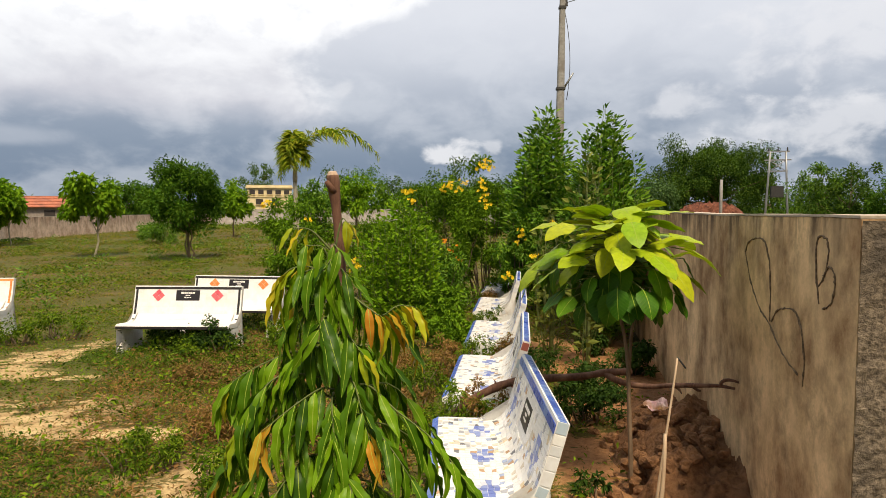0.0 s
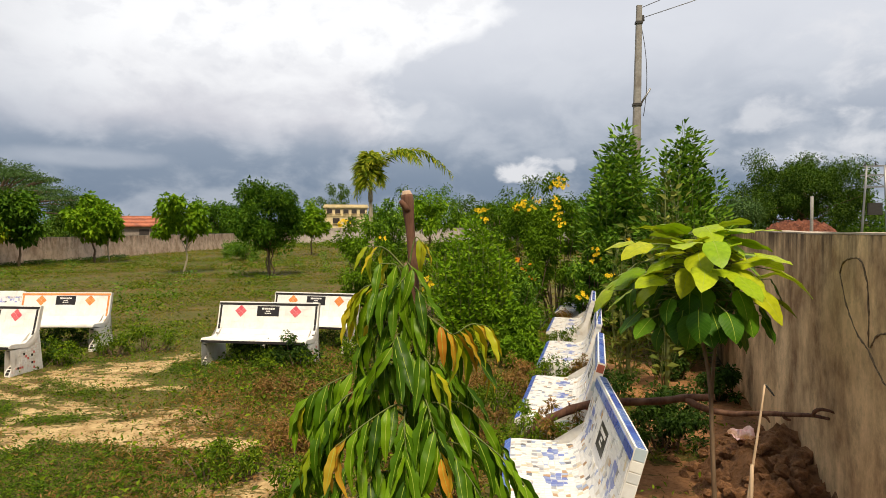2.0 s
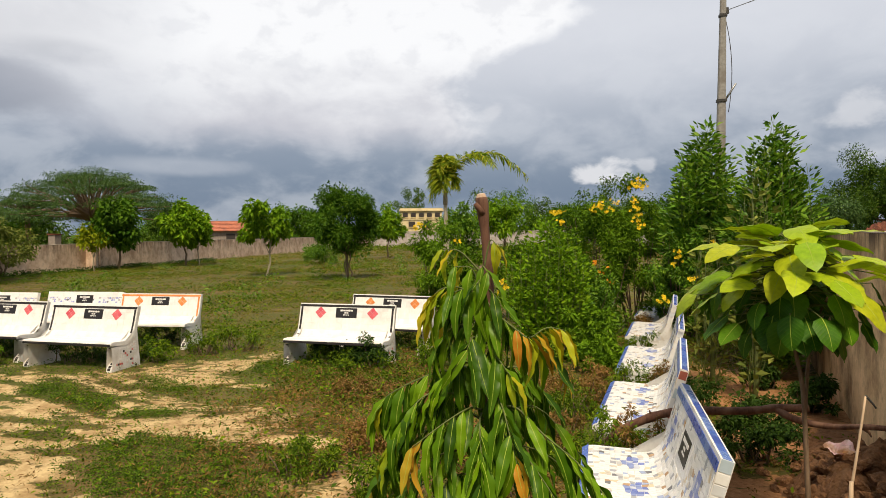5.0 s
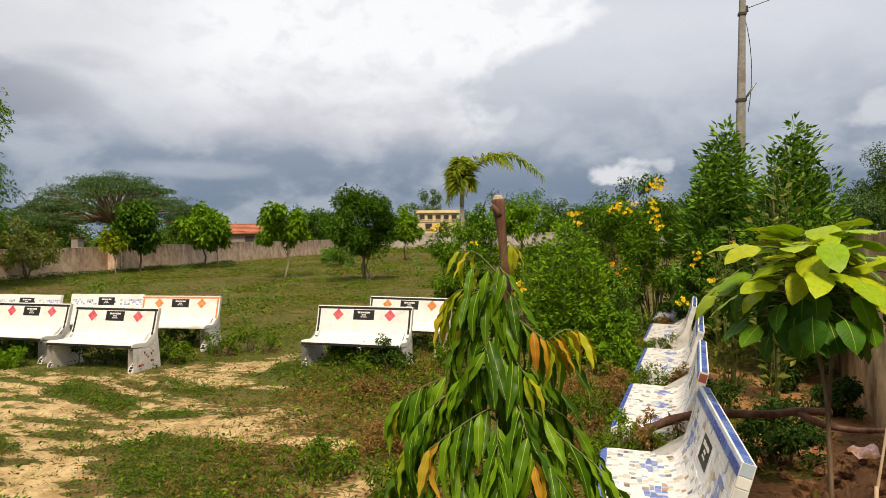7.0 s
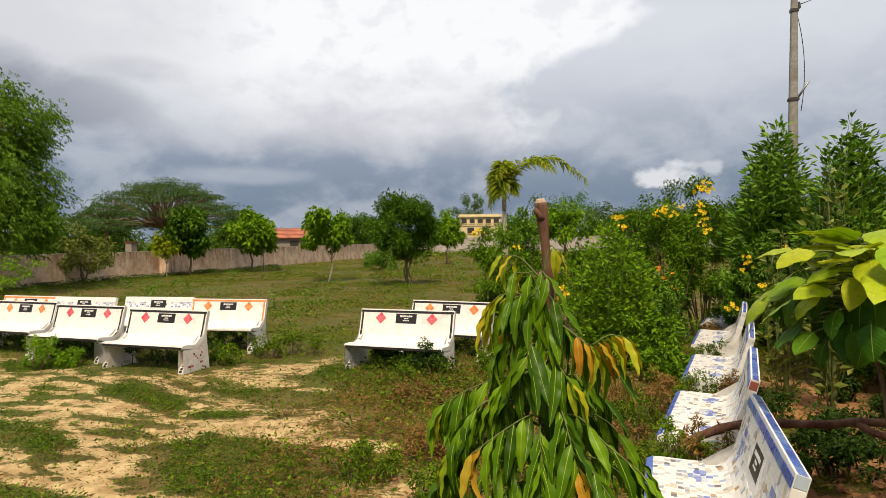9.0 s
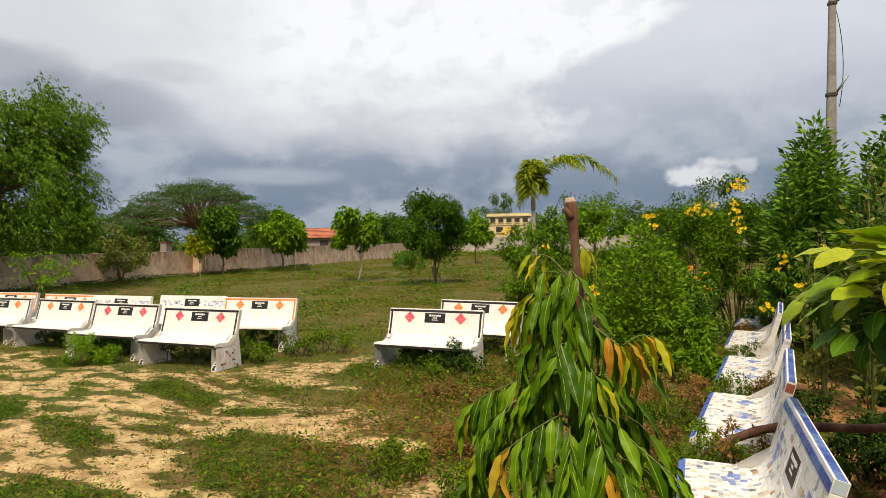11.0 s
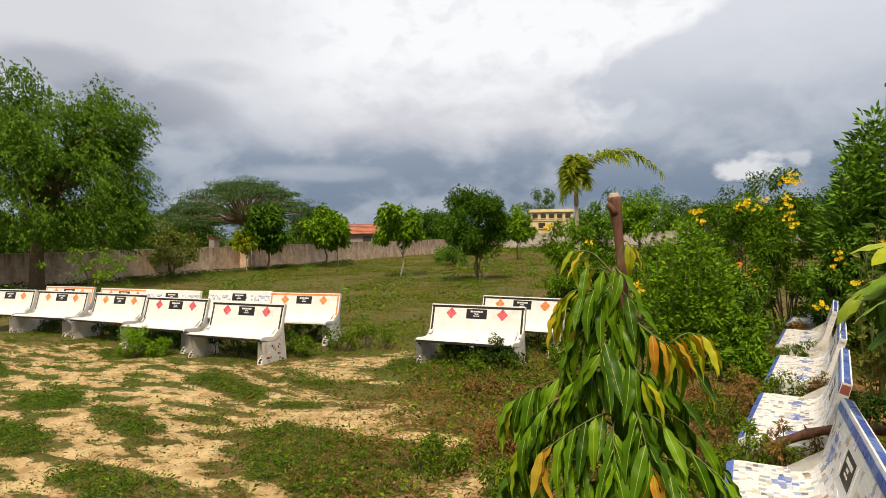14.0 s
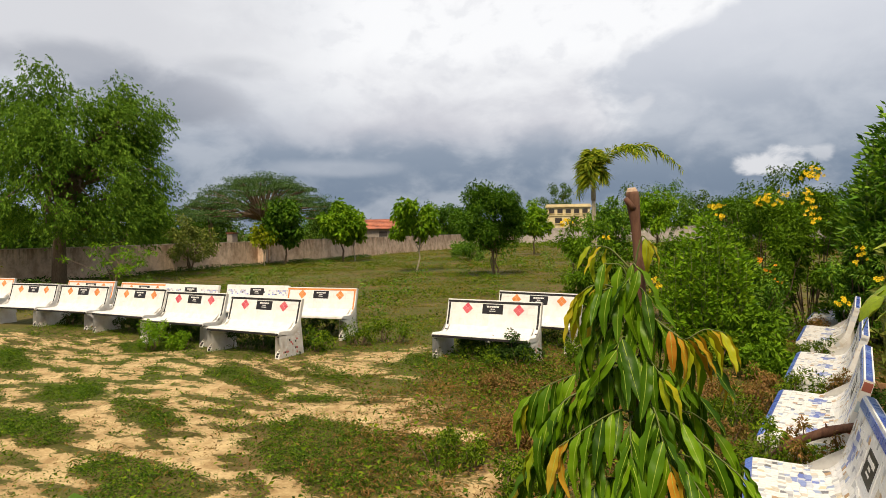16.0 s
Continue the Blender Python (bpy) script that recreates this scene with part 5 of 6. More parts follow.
tagged(bank, "heap of crumbly reddish soil banked against the wall", "soil heap", kind="structure")


def bank_z(x, y):
    q = np.array([x, y]) - RW0
    s, w = q @ RWD - 0.95, q @ rw_n
    e = 1 - smooth(np.array(w), 0.30, 0.80)
    return float(e * smooth(np.array(s), 0.0, 0.55) * (1 - 0.75 * smooth(np.array(s), 1.5, 2.3)) * (1 - smooth(np.array(s), 2.6, 4.1)) * 0.36 + ground_z(x, y))


def clod_mesh(name, r, seed, mat):
    g = np.random.default_rng(seed)
    bm = bmesh.new()
    bmesh.ops.create_icosphere(bm, subdivisions=1, radius=r)
    for v in bm.verts:
        k = 1 + 0.75 * noise.noise(v.co * (1.9 / r) + Vector((seed, 0, 0))) + g.normal(0, 0.05)
        v.co = Vector((v.co.x * k, v.co.y * k * 0.9, v.co.z * k * 0.65))
    me = bpy.data.meshes.new(name)
    bm.to_mesh(me)
    bm.free()
    me.materials.append(mat)
    return me


clods = [clod_mesh("clod", r, i, REDSOIL) for i, r in enumerate((0.026, 0.045, 0.07, 0.018))]
for i in range(130):
    s, w = gm.uniform(1.2, 3.4), abs(gm.normal(0.32, 0.24)) + 0.05
    x, y = RW0 + RWD * s + rw_n * w
    c = hang("soil_clod", clods[gm.integers(0, 4)], None, "", pose(x, y, bank_z(x, y) + 0.01, gm.uniform(0, 40), gm.uniform(0, 40), gm.uniform(0, 360)))
    tagged(c, "crumbly clod of reddish soil", "clod", "clods on the soil bank")

branch = thing("fallen_branch", (0.0, 4.94, 0.0), "crooked dead brown branch lying across behind the bench", "branch")
bp = catmull(((0.02, 0.03, 0.02), (0.07, 0.02, 0.24), (0.20, 0.0, 0.40), (0.42, -0.02, 0.525), (0.62, 0.0, 0.575), (0.86, 0.02, 0.585), (1.10, 0.02, 0.60), (1.28, 0.0, 0.635), (1.47, -0.02, 0.645)), 4)
br = np.linspace(0.036, 0.027, len(bp)) * gs.uniform(0.9, 1.12, len(bp))
bp2 = catmull(((1.26, 0.0, 0.63), (1.36, -0.08, 0.585), (1.53, -0.20, 0.580), (1.65, -0.44, 0.655), (1.75, -0.63, 0.705), (1.82, -0.78, 0.745), (1.875, -0.88, 0.755)), 4)
br2 = np.linspace(0.027, 0.009, len(bp2)) * gs.uniform(0.88, 1.12, len(bp2))
runs = [(bp, br), (bp2, br2),
        (curve_pts((1.82, -0.79, 0.745), (1.925, -0.88, 0.785), (-0.03, 0, 0.035), 6), [0.010, 0.012, 0.012, 0.011, 0.009, 0.005]),
        (curve_pts((1.64, -0.42, 0.65), (1.70, -0.45, 0.595), (0.01, 0, 0.008), 4), [0.016, 0.013, 0.009, 0.004]),
        (curve_pts((1.72, -0.58, 0.695), (1.765, -0.62, 0.665), (0, 0, -0.01), 4), [0.012, 0.011, 0.010, 0.006]),
        (curve_pts((0.42, -0.02, 0.53), (0.40, -0.04, 0.585), (0, 0, 0), 3), [0.014, 0.009, 0.003]),
        (curve_pts((1.05, 0.02, 0.595), (1.10, 0.0, 0.555), (0, 0, 0), 3), [0.010, 0.007, 0.003])]
hang("limb", tubes_mesh("limb", runs, STAKE_M, 9), branch)

cane = thing("cane_stick", (1.27, 3.72, 0), "thin dry cane with a broken dark tip leaning by the wall", "stick")
hang("cane", tubes_mesh("cane", [(curve_pts((-0.03, 0, -0.05), (0.145, 0.10, 1.01), (0.004, 0, 0.0), 9, 0.002), np.linspace(0.011, 0.006, 9))], BAMBOO, 8), cane)
hang("broken_tip", tubes_mesh("broken_tip", [(curve_pts((0.145, 0.10, 1.01), (0.20, 0.11, 0.945), (0, 0, 0.004), 4), [0.007, 0.006, 0.006, 0.005])], DARKMETAL, 7), cane, "dark bent tip")
cane2 = thing("cane_stick", (1.24, 3.62, 0), "short split dry cane standing in the soil", "stick")
hang("cane", tubes_mesh("cane", [(curve_pts((0, 0, -0.05), (0.055, 0.04, 0.60), (0.01, 0, 0), 6), np.linspace(0.017, 0.010, 6))], BAMBOO, 7), cane2)

WRAP = mat_rough("printed_wrapper", (0.80, 0.50, 0.56), (0.90, 0.84, 0.83), 26, 0.4, 0.2, 0.004, (0.62, 0.36, 0.14), 9)
bm = bmesh.new()
for j in range(7):
    for i in range(9):
        bm.verts.new(((i - 4) * 0.022, (j - 3) * 0.022, 0.02 * math.sin(i * 1.1 + j) + 0.015 * math.cos(j * 1.7)))
bm.verts.ensure_lookup_table()
for j in range(6):
    for i in range(8):
        bm.faces.new([bm.verts[k] for k in (j * 9 + i, j * 9 + i + 1, (j + 1) * 9 + i + 1, (j + 1) * 9 + i)])
bmesh.ops.solidify(bm, geom=bm.faces[:], thickness=0.002)
wrapper = part("wrapper", bm, WRAP, None)
wrapper.matrix_basis = pose(1.66, 4.87, bank_z(1.66, 4.87) + 0.10, 26, -6, 12)
tagged(wrapper, "crumpled pink and white wrapper on the soil", "litter")


# ---------- concrete pole with its clamp and wires ----------
PX, PY = 3.34, 18.8
pole = thing("utility_pole", (PX, PY, 0), "tapered grey concrete electricity pole with a steel clamp", "utility pole")
PTOP = np.array([0.10, 0, 8.2])
bm = bmesh.new()
lv = [(0.0, 0.15, 0.13), (4.0, 0.115, 0.10), (8.2, 0.075, 0.065)]
rings = []
for z, a, b in lv:
    o = PTOP * (z / 8.2)
    rings.append([bm.verts.new((o[0] + sx_ * a, o[1] + sy_ * b, z - (0.3 if z == 0 else 0))) for sx_, sy_ in ((-1, -0.7), (-0.7, -1), (0.7, -1), (1, -0.7), (1, 0.7), (0.7, 1), (-0.7, 1), (-1, 0.7))])
for r, s in zip(rings, rings[1:]):
    for i in range(8):
        bm.faces.new((r[i], r[(i + 1) % 8], s[(i + 1) % 8], s[i]))
bm.faces.new(rings[-1])
part("post", bm, CONC, pole)
for z, r in ((5.42, 0.125), (7.72, 0.10)):
    bm = bmesh.new()
    o = PTOP * (z / 8.2)
    bm_box(bm, o[0], 0, z, r * 2, r * 1.8, 0.07)
    part("clamp", bm, DARKMETAL, pole, "dark steel clamp")
hang("stay_bracket", tubes_mesh("stay_bracket", [(curve_pts((0.17, 0, 5.45), (0.42, -0.05, 5.86), (0, 0, 0), 3), [0.03, 0.03, 0.028])], RUST, 6), pole)
hang("drop_wire", tubes_mesh("drop_wire", [(curve_pts((0.16, -0.02, 7.6), (0.24, -0.02, 5.1), (0.12, 0, 0), 10), np.full(10, 0.010))], DARKMETAL, 5), pole)
bm = bmesh.new()
bmesh.ops.create_cone(bm, cap_ends=True, segments=10, radius1=0.05, radius2=0.035, depth=0.16)
bmesh.ops.transform(bm, matrix=pose(0.20, -0.02, 7.84), verts=bm.verts)
part("insulator", bm, DARKMETAL, pole, "dark insulator")
for k, (ax, az_) in enumerate(((0.0, 7.9), (0.2, 8.3))):
    w = thing("overhead_wire", (PX + 0.18, PY, 0), "thin overhead wire running up from the pole", "wire", "overhead wires")
    hang("wire", tubes_mesh("wire", [(curve_pts((0, 0, 7.85 + 0.3 * k), (13, -4.0 - k, 11.5 + k), (0, 0, -0.2), 12), np.full(12, 0.011))], RUST, 5), w)


# ---------- trees of the field ----------
def polar(az, d, z=0.0):
    """A place by its bearing from the camera (degrees, to the left) and its distance."""
    return (-math.sin(radians(az)) * d, math.cos(radians(az)) * d, z)


tree((-9.9, 25.1, 0), "round dark green tree with several low stems", 3.75, 2.32, 1.34, 1.22, 60, 330, 0.15, L_TREE, 0.036, 101, None, 0.30, 4, fork=0.8, limbs=16, down=-0.1)
tree((-14.2, 26.0, 0), "young tree with a thin pale trunk and broad leaves", 3.4, 2.45, 0.95, 0.82, 26, 130, 0.22, L_BRIGHT, 0.045, 102, BARK_PALE, 0.36, width=0.55, down=0.5)
tree((-23.6, 33.6, 0), "broad-leaved green tree beside the boundary wall", 3.75, 2.55, 1.25, 1.15, 30, 150, 0.28, L_BRIGHT, 0.07, 103, None, 0.36, width=0.55, down=0.5)
tree((-23.1, 34.2, 0), "small light green tree with a thin pale trunk", 2.75, 2.0, 0.75, 0.65, 16, 110, 0.22, L_BRIGHT, 0.04, 104, BARK_PALE, 0.38, width=0.55, down=0.4)
tree((-24.5, 29.2, 0), "dark broad-leaved tree against the boundary wall", 3.7, 2.55, 1.35, 1.05, 30, 160, 0.26, L_TREE, 0.07, 105, None, 0.36, width=0.55, down=0.5)
tree((-25.4, 28.4, 0), "small yellow-green shrub against the boundary wall", 2.3, 1.75, 0.75, 0.5, 14, 90, 0.20, L_YELLOWGREEN, 0.035, 106, BARK_PALE, 0.4, width=0.55)
tree((-14.8, 45.2, 0), "slim bright green young tree in the field", 4.2, 2.7, 1.05, 1.35, 26, 120, 0.28, L_BRIGHT, 0.06, 107, None, 0.36, width=0.5)
tree((-4.2, 29.7, 0), "small light green tree with a thin stem", 3.3, 2.5, 0.85, 0.75, 20, 110, 0.20, L_BRIGHT, 0.04, 108, None, 0.36, width=0.5)
tree((-6.9, 33.6, 0), "dense dark green bush tree", 3.3, 1.85, 1.25, 1.3, 30, 150, 0.22, L_SHRUB, 0.07, 109, None, 0.36)
tree((-15.9, 36.4, 0), "low dark bush in the field", 1.5, 0.75, 1.0, 0.6, 18, 110, 0.16, L_SHRUB, 0.03, 110, None, 0.4, name="bush", category="bush")
tree((-17.5, 38.5, 0), "low dark bush in the field", 1.3, 0.65, 0.8, 0.5, 14, 100, 0.16, L_SHRUB, 0.03, 111, None, 0.4, name="bush", category="bush")
tree((-25.9, 23.5, 0), "open grey-green shrub in front of the boundary wall", 2.8, 1.55, 1.3, 1.05, 34, 90, 0.17, L_GREYLEAF, 0.05, 112, None, 0.26, 3, fork=0.8, width=0.5, limbs=14)
tree((-20.9, 15.5, 0), "wispy yellow-green shrub before the large tree", 1.80, 1.0, 1.4, 0.65, 30, 34, 0.13, L_BRIGHT, 0.03, 113, None, 0.2, 4, fork=0.9, limbs=20, down=0.0, flat=0.4, name="bush", category="bush")
tree((-26.0, 12.8, 0), "wispy yellow-green shrub below the large tree", 1.5, 0.8, 1.3, 0.5, 24, 60, 0.15, L_YELLOWGREEN, 0.03, 114, None, 0.22, 4, fork=0.9, limbs=14, down=0.0, flat=0.4, name="bush", category="bush")

# the large tree: hanging sprays of fine leaves
g3 = np.random.default_rng(55)
neem = thing("large_tree", (-25.3, 16.3, 0), "large spreading tree with hanging sprays of fine leaves", "tree")
lobes = [((0.1, 0.3, 4.2), (3.6, 3.4, 2.1), 90), ((1.9, 1.9, 6.5), (1.3, 1.4, 1.4), 44), ((-1.6, -0.8, 6.1), (1.9, 2.0, 1.6), 50), ((-0.6, -0.1, 7.9), (0.8, 0.8, 1.1), 14), ((1.9, 1.8, 4.5), (1.7, 1.8, 1.9), 56), ((0.6, -1.4, 5.2), (1.7, 1.6, 1.5), 40), ((2.2, 1.6, 2.7), (1.7, 1.7, 0.8), 24), ((0.4, -0.9, 2.9), (2.6, 2.4, 0.8), 44), ((0.4, 0.5, 6.3), (1.6, 1.6, 1.3), 36)]
cps = np.vstack([crown_points(g3, k, c, *r, 0.07, 0.45) for c, r, k in lobes])
cps = cps[cps[:, 2] > 1.9]
runs = [(catmull(((0, 0, -0.1), (0.05, 0, 0.9), (-0.05, 0.1, 1.9), (0.1, 0.1, 3.0), (0.0, 0.0, 4.6)), 4), np.linspace(0.30, 0.14, 17))]
for i in g3.permutation(len(cps))[:34]:
    s0 = runs[0][0][g3.integers(8, 16)]
    runs.append((curve_pts(s0, cps[i], (0, 0, 0.4), 6, 0.08), np.linspace(0.11, 0.02, 6)))
hang("trunk", tubes_mesh("trunk", runs, BARK, 8), neem)
P, A = [], []
for c in cps:
    for _ in range(22):
        st = c + g3.normal(0, 0.27, 3)
        ln = g3.uniform(0.2, 0.5)
        od = unit(np.array([st[0], st[1], 0.0]) + g3.normal(0, 1.2, 3)) * 0.8
        for t in np.linspace(0, 1, 12):
            P.append(st + od * t * ln + np.array([0, 0, ln * (0.25 * t - 0.8 * t * t)]) + g3.normal(0, 0.035, 3))
            A.append(od + np.array([0, 0, -0.7]) + g3.normal(0, 0.55, 3))
P, A = np.array(P), np.array(A)
l = 0.125 * g3.uniform(0.6, 1.3, len(P))
hang("crown", leaf_mesh("crown", P, A, g3.normal(size=P.shape) + np.array([0, 0, 0.6]), l, l * 0.42, L_NEEM, plain=True), neem)


def acacia(loc, label, w, top, foot, layers, per, seed):
    """A flat-topped thorn tree: thin tiers of fine leaf on spreading limbs."""
    g = np.random.default_rng(seed)
    ob = thing("umbrella_thorn_tree", loc, label, "tree")
    pts = []
    for i in range(layers):
        a, r = g.uniform(0, 2 * np.pi), w * math.sqrt(g.uniform(0.0, 1.0))
        dome = top - (top - foot) * 0.75 * (r / w) ** 2.0
        pts.append((r * math.cos(a), r * 0.8 * math.sin(a), dome - g.uniform(0, 0.32) ** 1.0 * (top - foot)))
    pts = np.array(pts)
    runs = [(curve_pts((0, 0, -0.1), (0.1, 0, foot + 0.8), (0.2, 0, 0), 6, 0.05), np.linspace(0.22, 0.12, 6))]
    for i in range(0, layers, 3):
        runs.append((curve_pts((0.1, 0, foot + 0.3), pts[i], (0, 0, 0.3), 6, 0.06), np.linspace(0.09, 0.02, 6)))
    hang("trunk", tubes_mesh("trunk", runs, BARK, 7), ob)
    hang("crown", foliage(g, pts, w * g.uniform(0.09, 0.20, layers), per, 0.15, 0.05, L_ACACIA, 0.12, 0.8, 0.05), ob)
    return ob


acacia(polar(42.0, 47), "flat-topped acacia with layered fine foliage beyond the wall", 6.0, 6.2, 2.5, 230, 170, 201)
acacia(polar(46.3, 50), "small flat-topped acacia beyond the wall", 2.6, 4.7, 3.0, 60, 110, 202)

# trees past the walls, by bearing, distance, height and half width
FAR = [(16.1, 112, 10.0, 2.7, 0), (26.2, 72, 4.9, 2.2, 1), (24.4, 80, 4.6, 2.0, 1), (9.3, 92, 7.6, 3.2, 2), (7.2, 90, 8.3, 4.0, 3), (4.6, 95, 6.4, 3.6, 0), (2.3, 88, 5.6, 3.0, 1),
       (0.4, 84, 5.2, 3.2, 2), (-1.0, 62, 6.6, 2.6, 0), (2.0, 64, 4.6, 2.2, 1), (-3.2, 70, 5.6, 2.6, 3), (-5.0, 60, 5.0, 2.6, 2), (-8.0, 58, 4.4, 2.8, 1), (-12.0, 60, 4.4, 3.0, 0), (-15.5, 62, 4.0, 2.6, 2),
       (-30.3, 66, 6.4, 2.1, 3), (-32.4, 64, 6.0, 2.3, 0), (-35.2, 60, 4.6, 2.8, 1), (-27.0, 98, 4.8, 3.2, 2), (-31.0, 75, 4.2, 3.2, 0), (36.0, 62, 4.2, 1.8, 0), (28.9, 84, 4.2, 2.0, 2),
       (19.2, 95, 4.6, 2.4, 1), (34.6, 90, 3.7, 2.2, 2), (46.0, 58, 3.6, 2.6, 0), (49.0, 52, 3.8, 2.8, 1), (52.5, 50, 3.9, 2.6, 2), (57.0, 48, 3.6, 2.8, 0), (61.0, 48, 3.8, 2.6, 1), (12.0, 92, 4.4, 2.6, 3), (39.0, 66, 3.6, 2.6, 3)]
for i, (az, d, h, r, k) in enumerate(FAR):
    mt = (L_FAR, L_TREE, L_FAR, L_SHRUB)[k]
    tree(polar(az, d), ("dark leafy tree beyond the boundary wall", "green leafy tree beyond the boundary wall", "dense tree beyond the boundary wall", "broad dull green tree beyond the boundary wall")[k],
         h, h * 0.58, r, h * 0.42, 34, 140, 0.30 if d > 70 else 0.25, mt, 0.14, 300 + i, None, 0.30, rough=0.22, width=0.5, group="trees beyond the walls", limbs=6)
# the great tree over the east wall
tree(polar(-23.0, 86), "large dense dark tree beyond the boundary wall", 10.6, 6.0, 6.7, 4.2, 120, 560, 0.26, L_FAR, 0.4, 351, None, 0.20, rough=0.16, limbs=14, width=0.5)
tree(polar(-18.4, 70), "feathery green tree beside the great tree", 5.2, 3.0, 2.6, 2.1, 40, 180, 0.30, L_ACACIA, 0.18, 352, None, 0.28, rough=0.2, limbs=10, width=0.4)
# hedge-like woods along the horizon
gw = np.random.default_rng(77)
wp = []
for az in np.arange(-44, 66, 0.35):
    d = gw.uniform(120, 190)
    x, y, _ = polar(az + gw.normal(0, 0.4), d)
    wp.append((x, y, gw.uniform(0.6, 2.6)))
woods = hang("distant_woods", foliage(gw, wp, gw.uniform(1.4, 3.4, len(wp)), 60, 1.0, 0.55, L_FAR, 0.8), None)
tagged(woods, "dark belt of distant trees along the horizon", "woods", kind="stuff")
wp = []
for az in np.arange(-40, -12, 0.45):
    x, y, _ = polar(az + gw.normal(0, 0.3), gw.uniform(82, 100))
    wp.append((x, y, gw.uniform(0.5, 2.2)))
scrub = hang("scrub_beyond_wall", foliage(gw, wp, gw.uniform(0.8, 1.7, len(wp)), 120, 0.36, 0.18, L_TREE, 0.8), None)
tagged(scrub, "low green scrub beyond the wall", "scrub", kind="stuff")

# ---------- palm ----------
palm = thing("palm_tree", (*polar(12.95, 26)[:2], 0), "foxtail palm with arching feathery fronds", "palm tree")
gp = np.random.default_rng(63)
HEAD = 3.55
hang("trunk", tubes_mesh("trunk", [(curve_pts((0, 0, -0.1), (0.0, 0, HEAD - 0.5), (0.02, 0, 0), 8), np.linspace(0.14, 0.075, 8)), (curve_pts((0, 0, HEAD - 0.55), (0.0, 0, HEAD + 0.15), (0, 0, 0), 5), [0.085, 0.10, 0.09, 0.07, 0.03])], BARK_PALE, 9), palm)


def frond(dx, dy, reach, rise, drop, spread=0.40):
    sag = -0.15 if reach > 1 else 0.05
    d = unit(np.array([dx, dy, 0.0]))
    s = np.linspace(0, 1, 16)
    pts = np.array([0, 0, HEAD]) + d * (reach * s)[:, None] + np.array([0, 0, 1.0]) * (rise * s ** 0.6 - drop * s ** 2.2)[:, None]
    rib = hang("frond", tubes_mesh("frond", [(pts, np.linspace(0.022, 0.006, 16))], L_PALM, 5), palm)
    tan = unit(np.gradient(pts, axis=0))
    P, A = [], []
    for t in np.linspace(0.14, 1, 46):
        p = np.array([np.interp(t, s, pts[:, k]) for k in range(3)])
        tg = np.array([np.interp(t, s, tan[:, k]) for k in range(3)])
        side = unit(np.cross(tg, np.array([0, 0, 1.0])))
        upv = np.cross(side, tg)
        for q in (-1, -0.45, 0.45, 1):
            P.append(p)
            A.append(side * q + upv * gp.uniform(-0.55, 0.45) + tg * 0.45 + np.array([0, 0, sag]))
    l = spread * 1.5 * gp.uniform(0.8, 1.15, len(P)) * np.repeat(np.sin(np.pi * np.linspace(0.2, 0.93, 46)) ** 0.5, 4)
    hang("leaf_blade", leaf_mesh("leaf_blade", np.array(P), np.array(A), gp.normal(size=(len(P), 3)) + np.array([0, 0, 1.0]), l, l * 0.11, L_PALM, 0.2, 0.25 if reach > 1 else 0.4), rib)


for fx in ((1.0, 0.1, 3.3, 3.2, 2.7, 0.33), (0.9, -0.35, 2.3, 2.8, 1.9, 0.36), (-1.0, 0.0, 0.60, 1.9, 2.3, 0.36), (-0.5, -0.8, 0.50, 1.7, 1.0, 0.40), (0.0, -1.0, 0.30, 1.6, 0.25, 0.42), (0.2, 0.9, 0.30, 1.6, 0.2, 0.40),
           (-0.3, 0.5, 0.35, 1.5, 0.3, 0.42), (0.5, -0.5, 0.35, 1.5, 0.4, 0.42), (-0.9, 0.3, 0.50, 1.4, 1.3, 0.38), (0.6, 0.3, 0.50, 1.3, 1.1, 0.38), (-0.2, -0.9, 0.45, 1.2, 1.2, 0.40)):
    frond(*fx)

# ---------- shrubs beside the bench row ----------
def upright_shrub(loc, label, h, r, seed, mat, leaf, per, clumps, tip=0.55, width=0.30):
    """Many rising shoots, each clothed with leaves that point upward."""
    g = np.random.default_rng(seed)
    ob = thing("shrub", loc, label, "shrub")
    runs, P, A = [], [], []
    for i in range(clumps):
        a, q = g.uniform(0, 2 * np.pi), math.sqrt(g.uniform(0, 1))
        z1 = h * (1 - (1 - tip) * q ** 1.8) * g.uniform(0.74, 1.0)
        if i < 14:
            q, z1 = 0.03 * i, h * (1 - 0.012 * i)
        z0 = g.uniform(0.02, 0.45) * z1
        b, e = np.array([0.12 * r * math.cos(a), 0.12 * r * math.sin(a), max(-0.04, z0 - 0.3)]), np.array([r * q * math.cos(a), r * q * math.sin(a), z1])
        p = curve_pts(b, e, (r * 0.25 * math.cos(a), r * 0.25 * math.sin(a), -0.1), 8, 0.015)
        runs.append((p, np.linspace(0.006, 0.002, 8)))
        s = np.linspace(0, 1, 8)
        for t in g.uniform(0.10, 1, per):
            c = np.array([np.interp(t, s, p[:, k]) for k in range(3)])
            dd = unit(g.normal(size=3) * np.array([1, 1, 0.4]))
            P.append(c + dd * g.uniform(0.0, 0.20 * r + 0.03))
            A.append(dd * 0.8 + np.array([0, 0, 0.55]))
    runs.append((curve_pts((0, 0, -0.08), (0, 0, h * 0.6), (0.03, 0, 0), 6, 0.01), np.linspace(0.035, 0.012, 6)))
    P, A = np.array(P), np.array(A)
    l = leaf * g.uniform(0.6, 1.25, len(P))
    hang("stem_frame", tubes_mesh("stem_frame", runs, TWIG, 5), ob)
    hang("crown", leaf_mesh("crown", P, A, g.normal(size=P.shape), l, l * width, mat, plain=True), ob)
    return ob


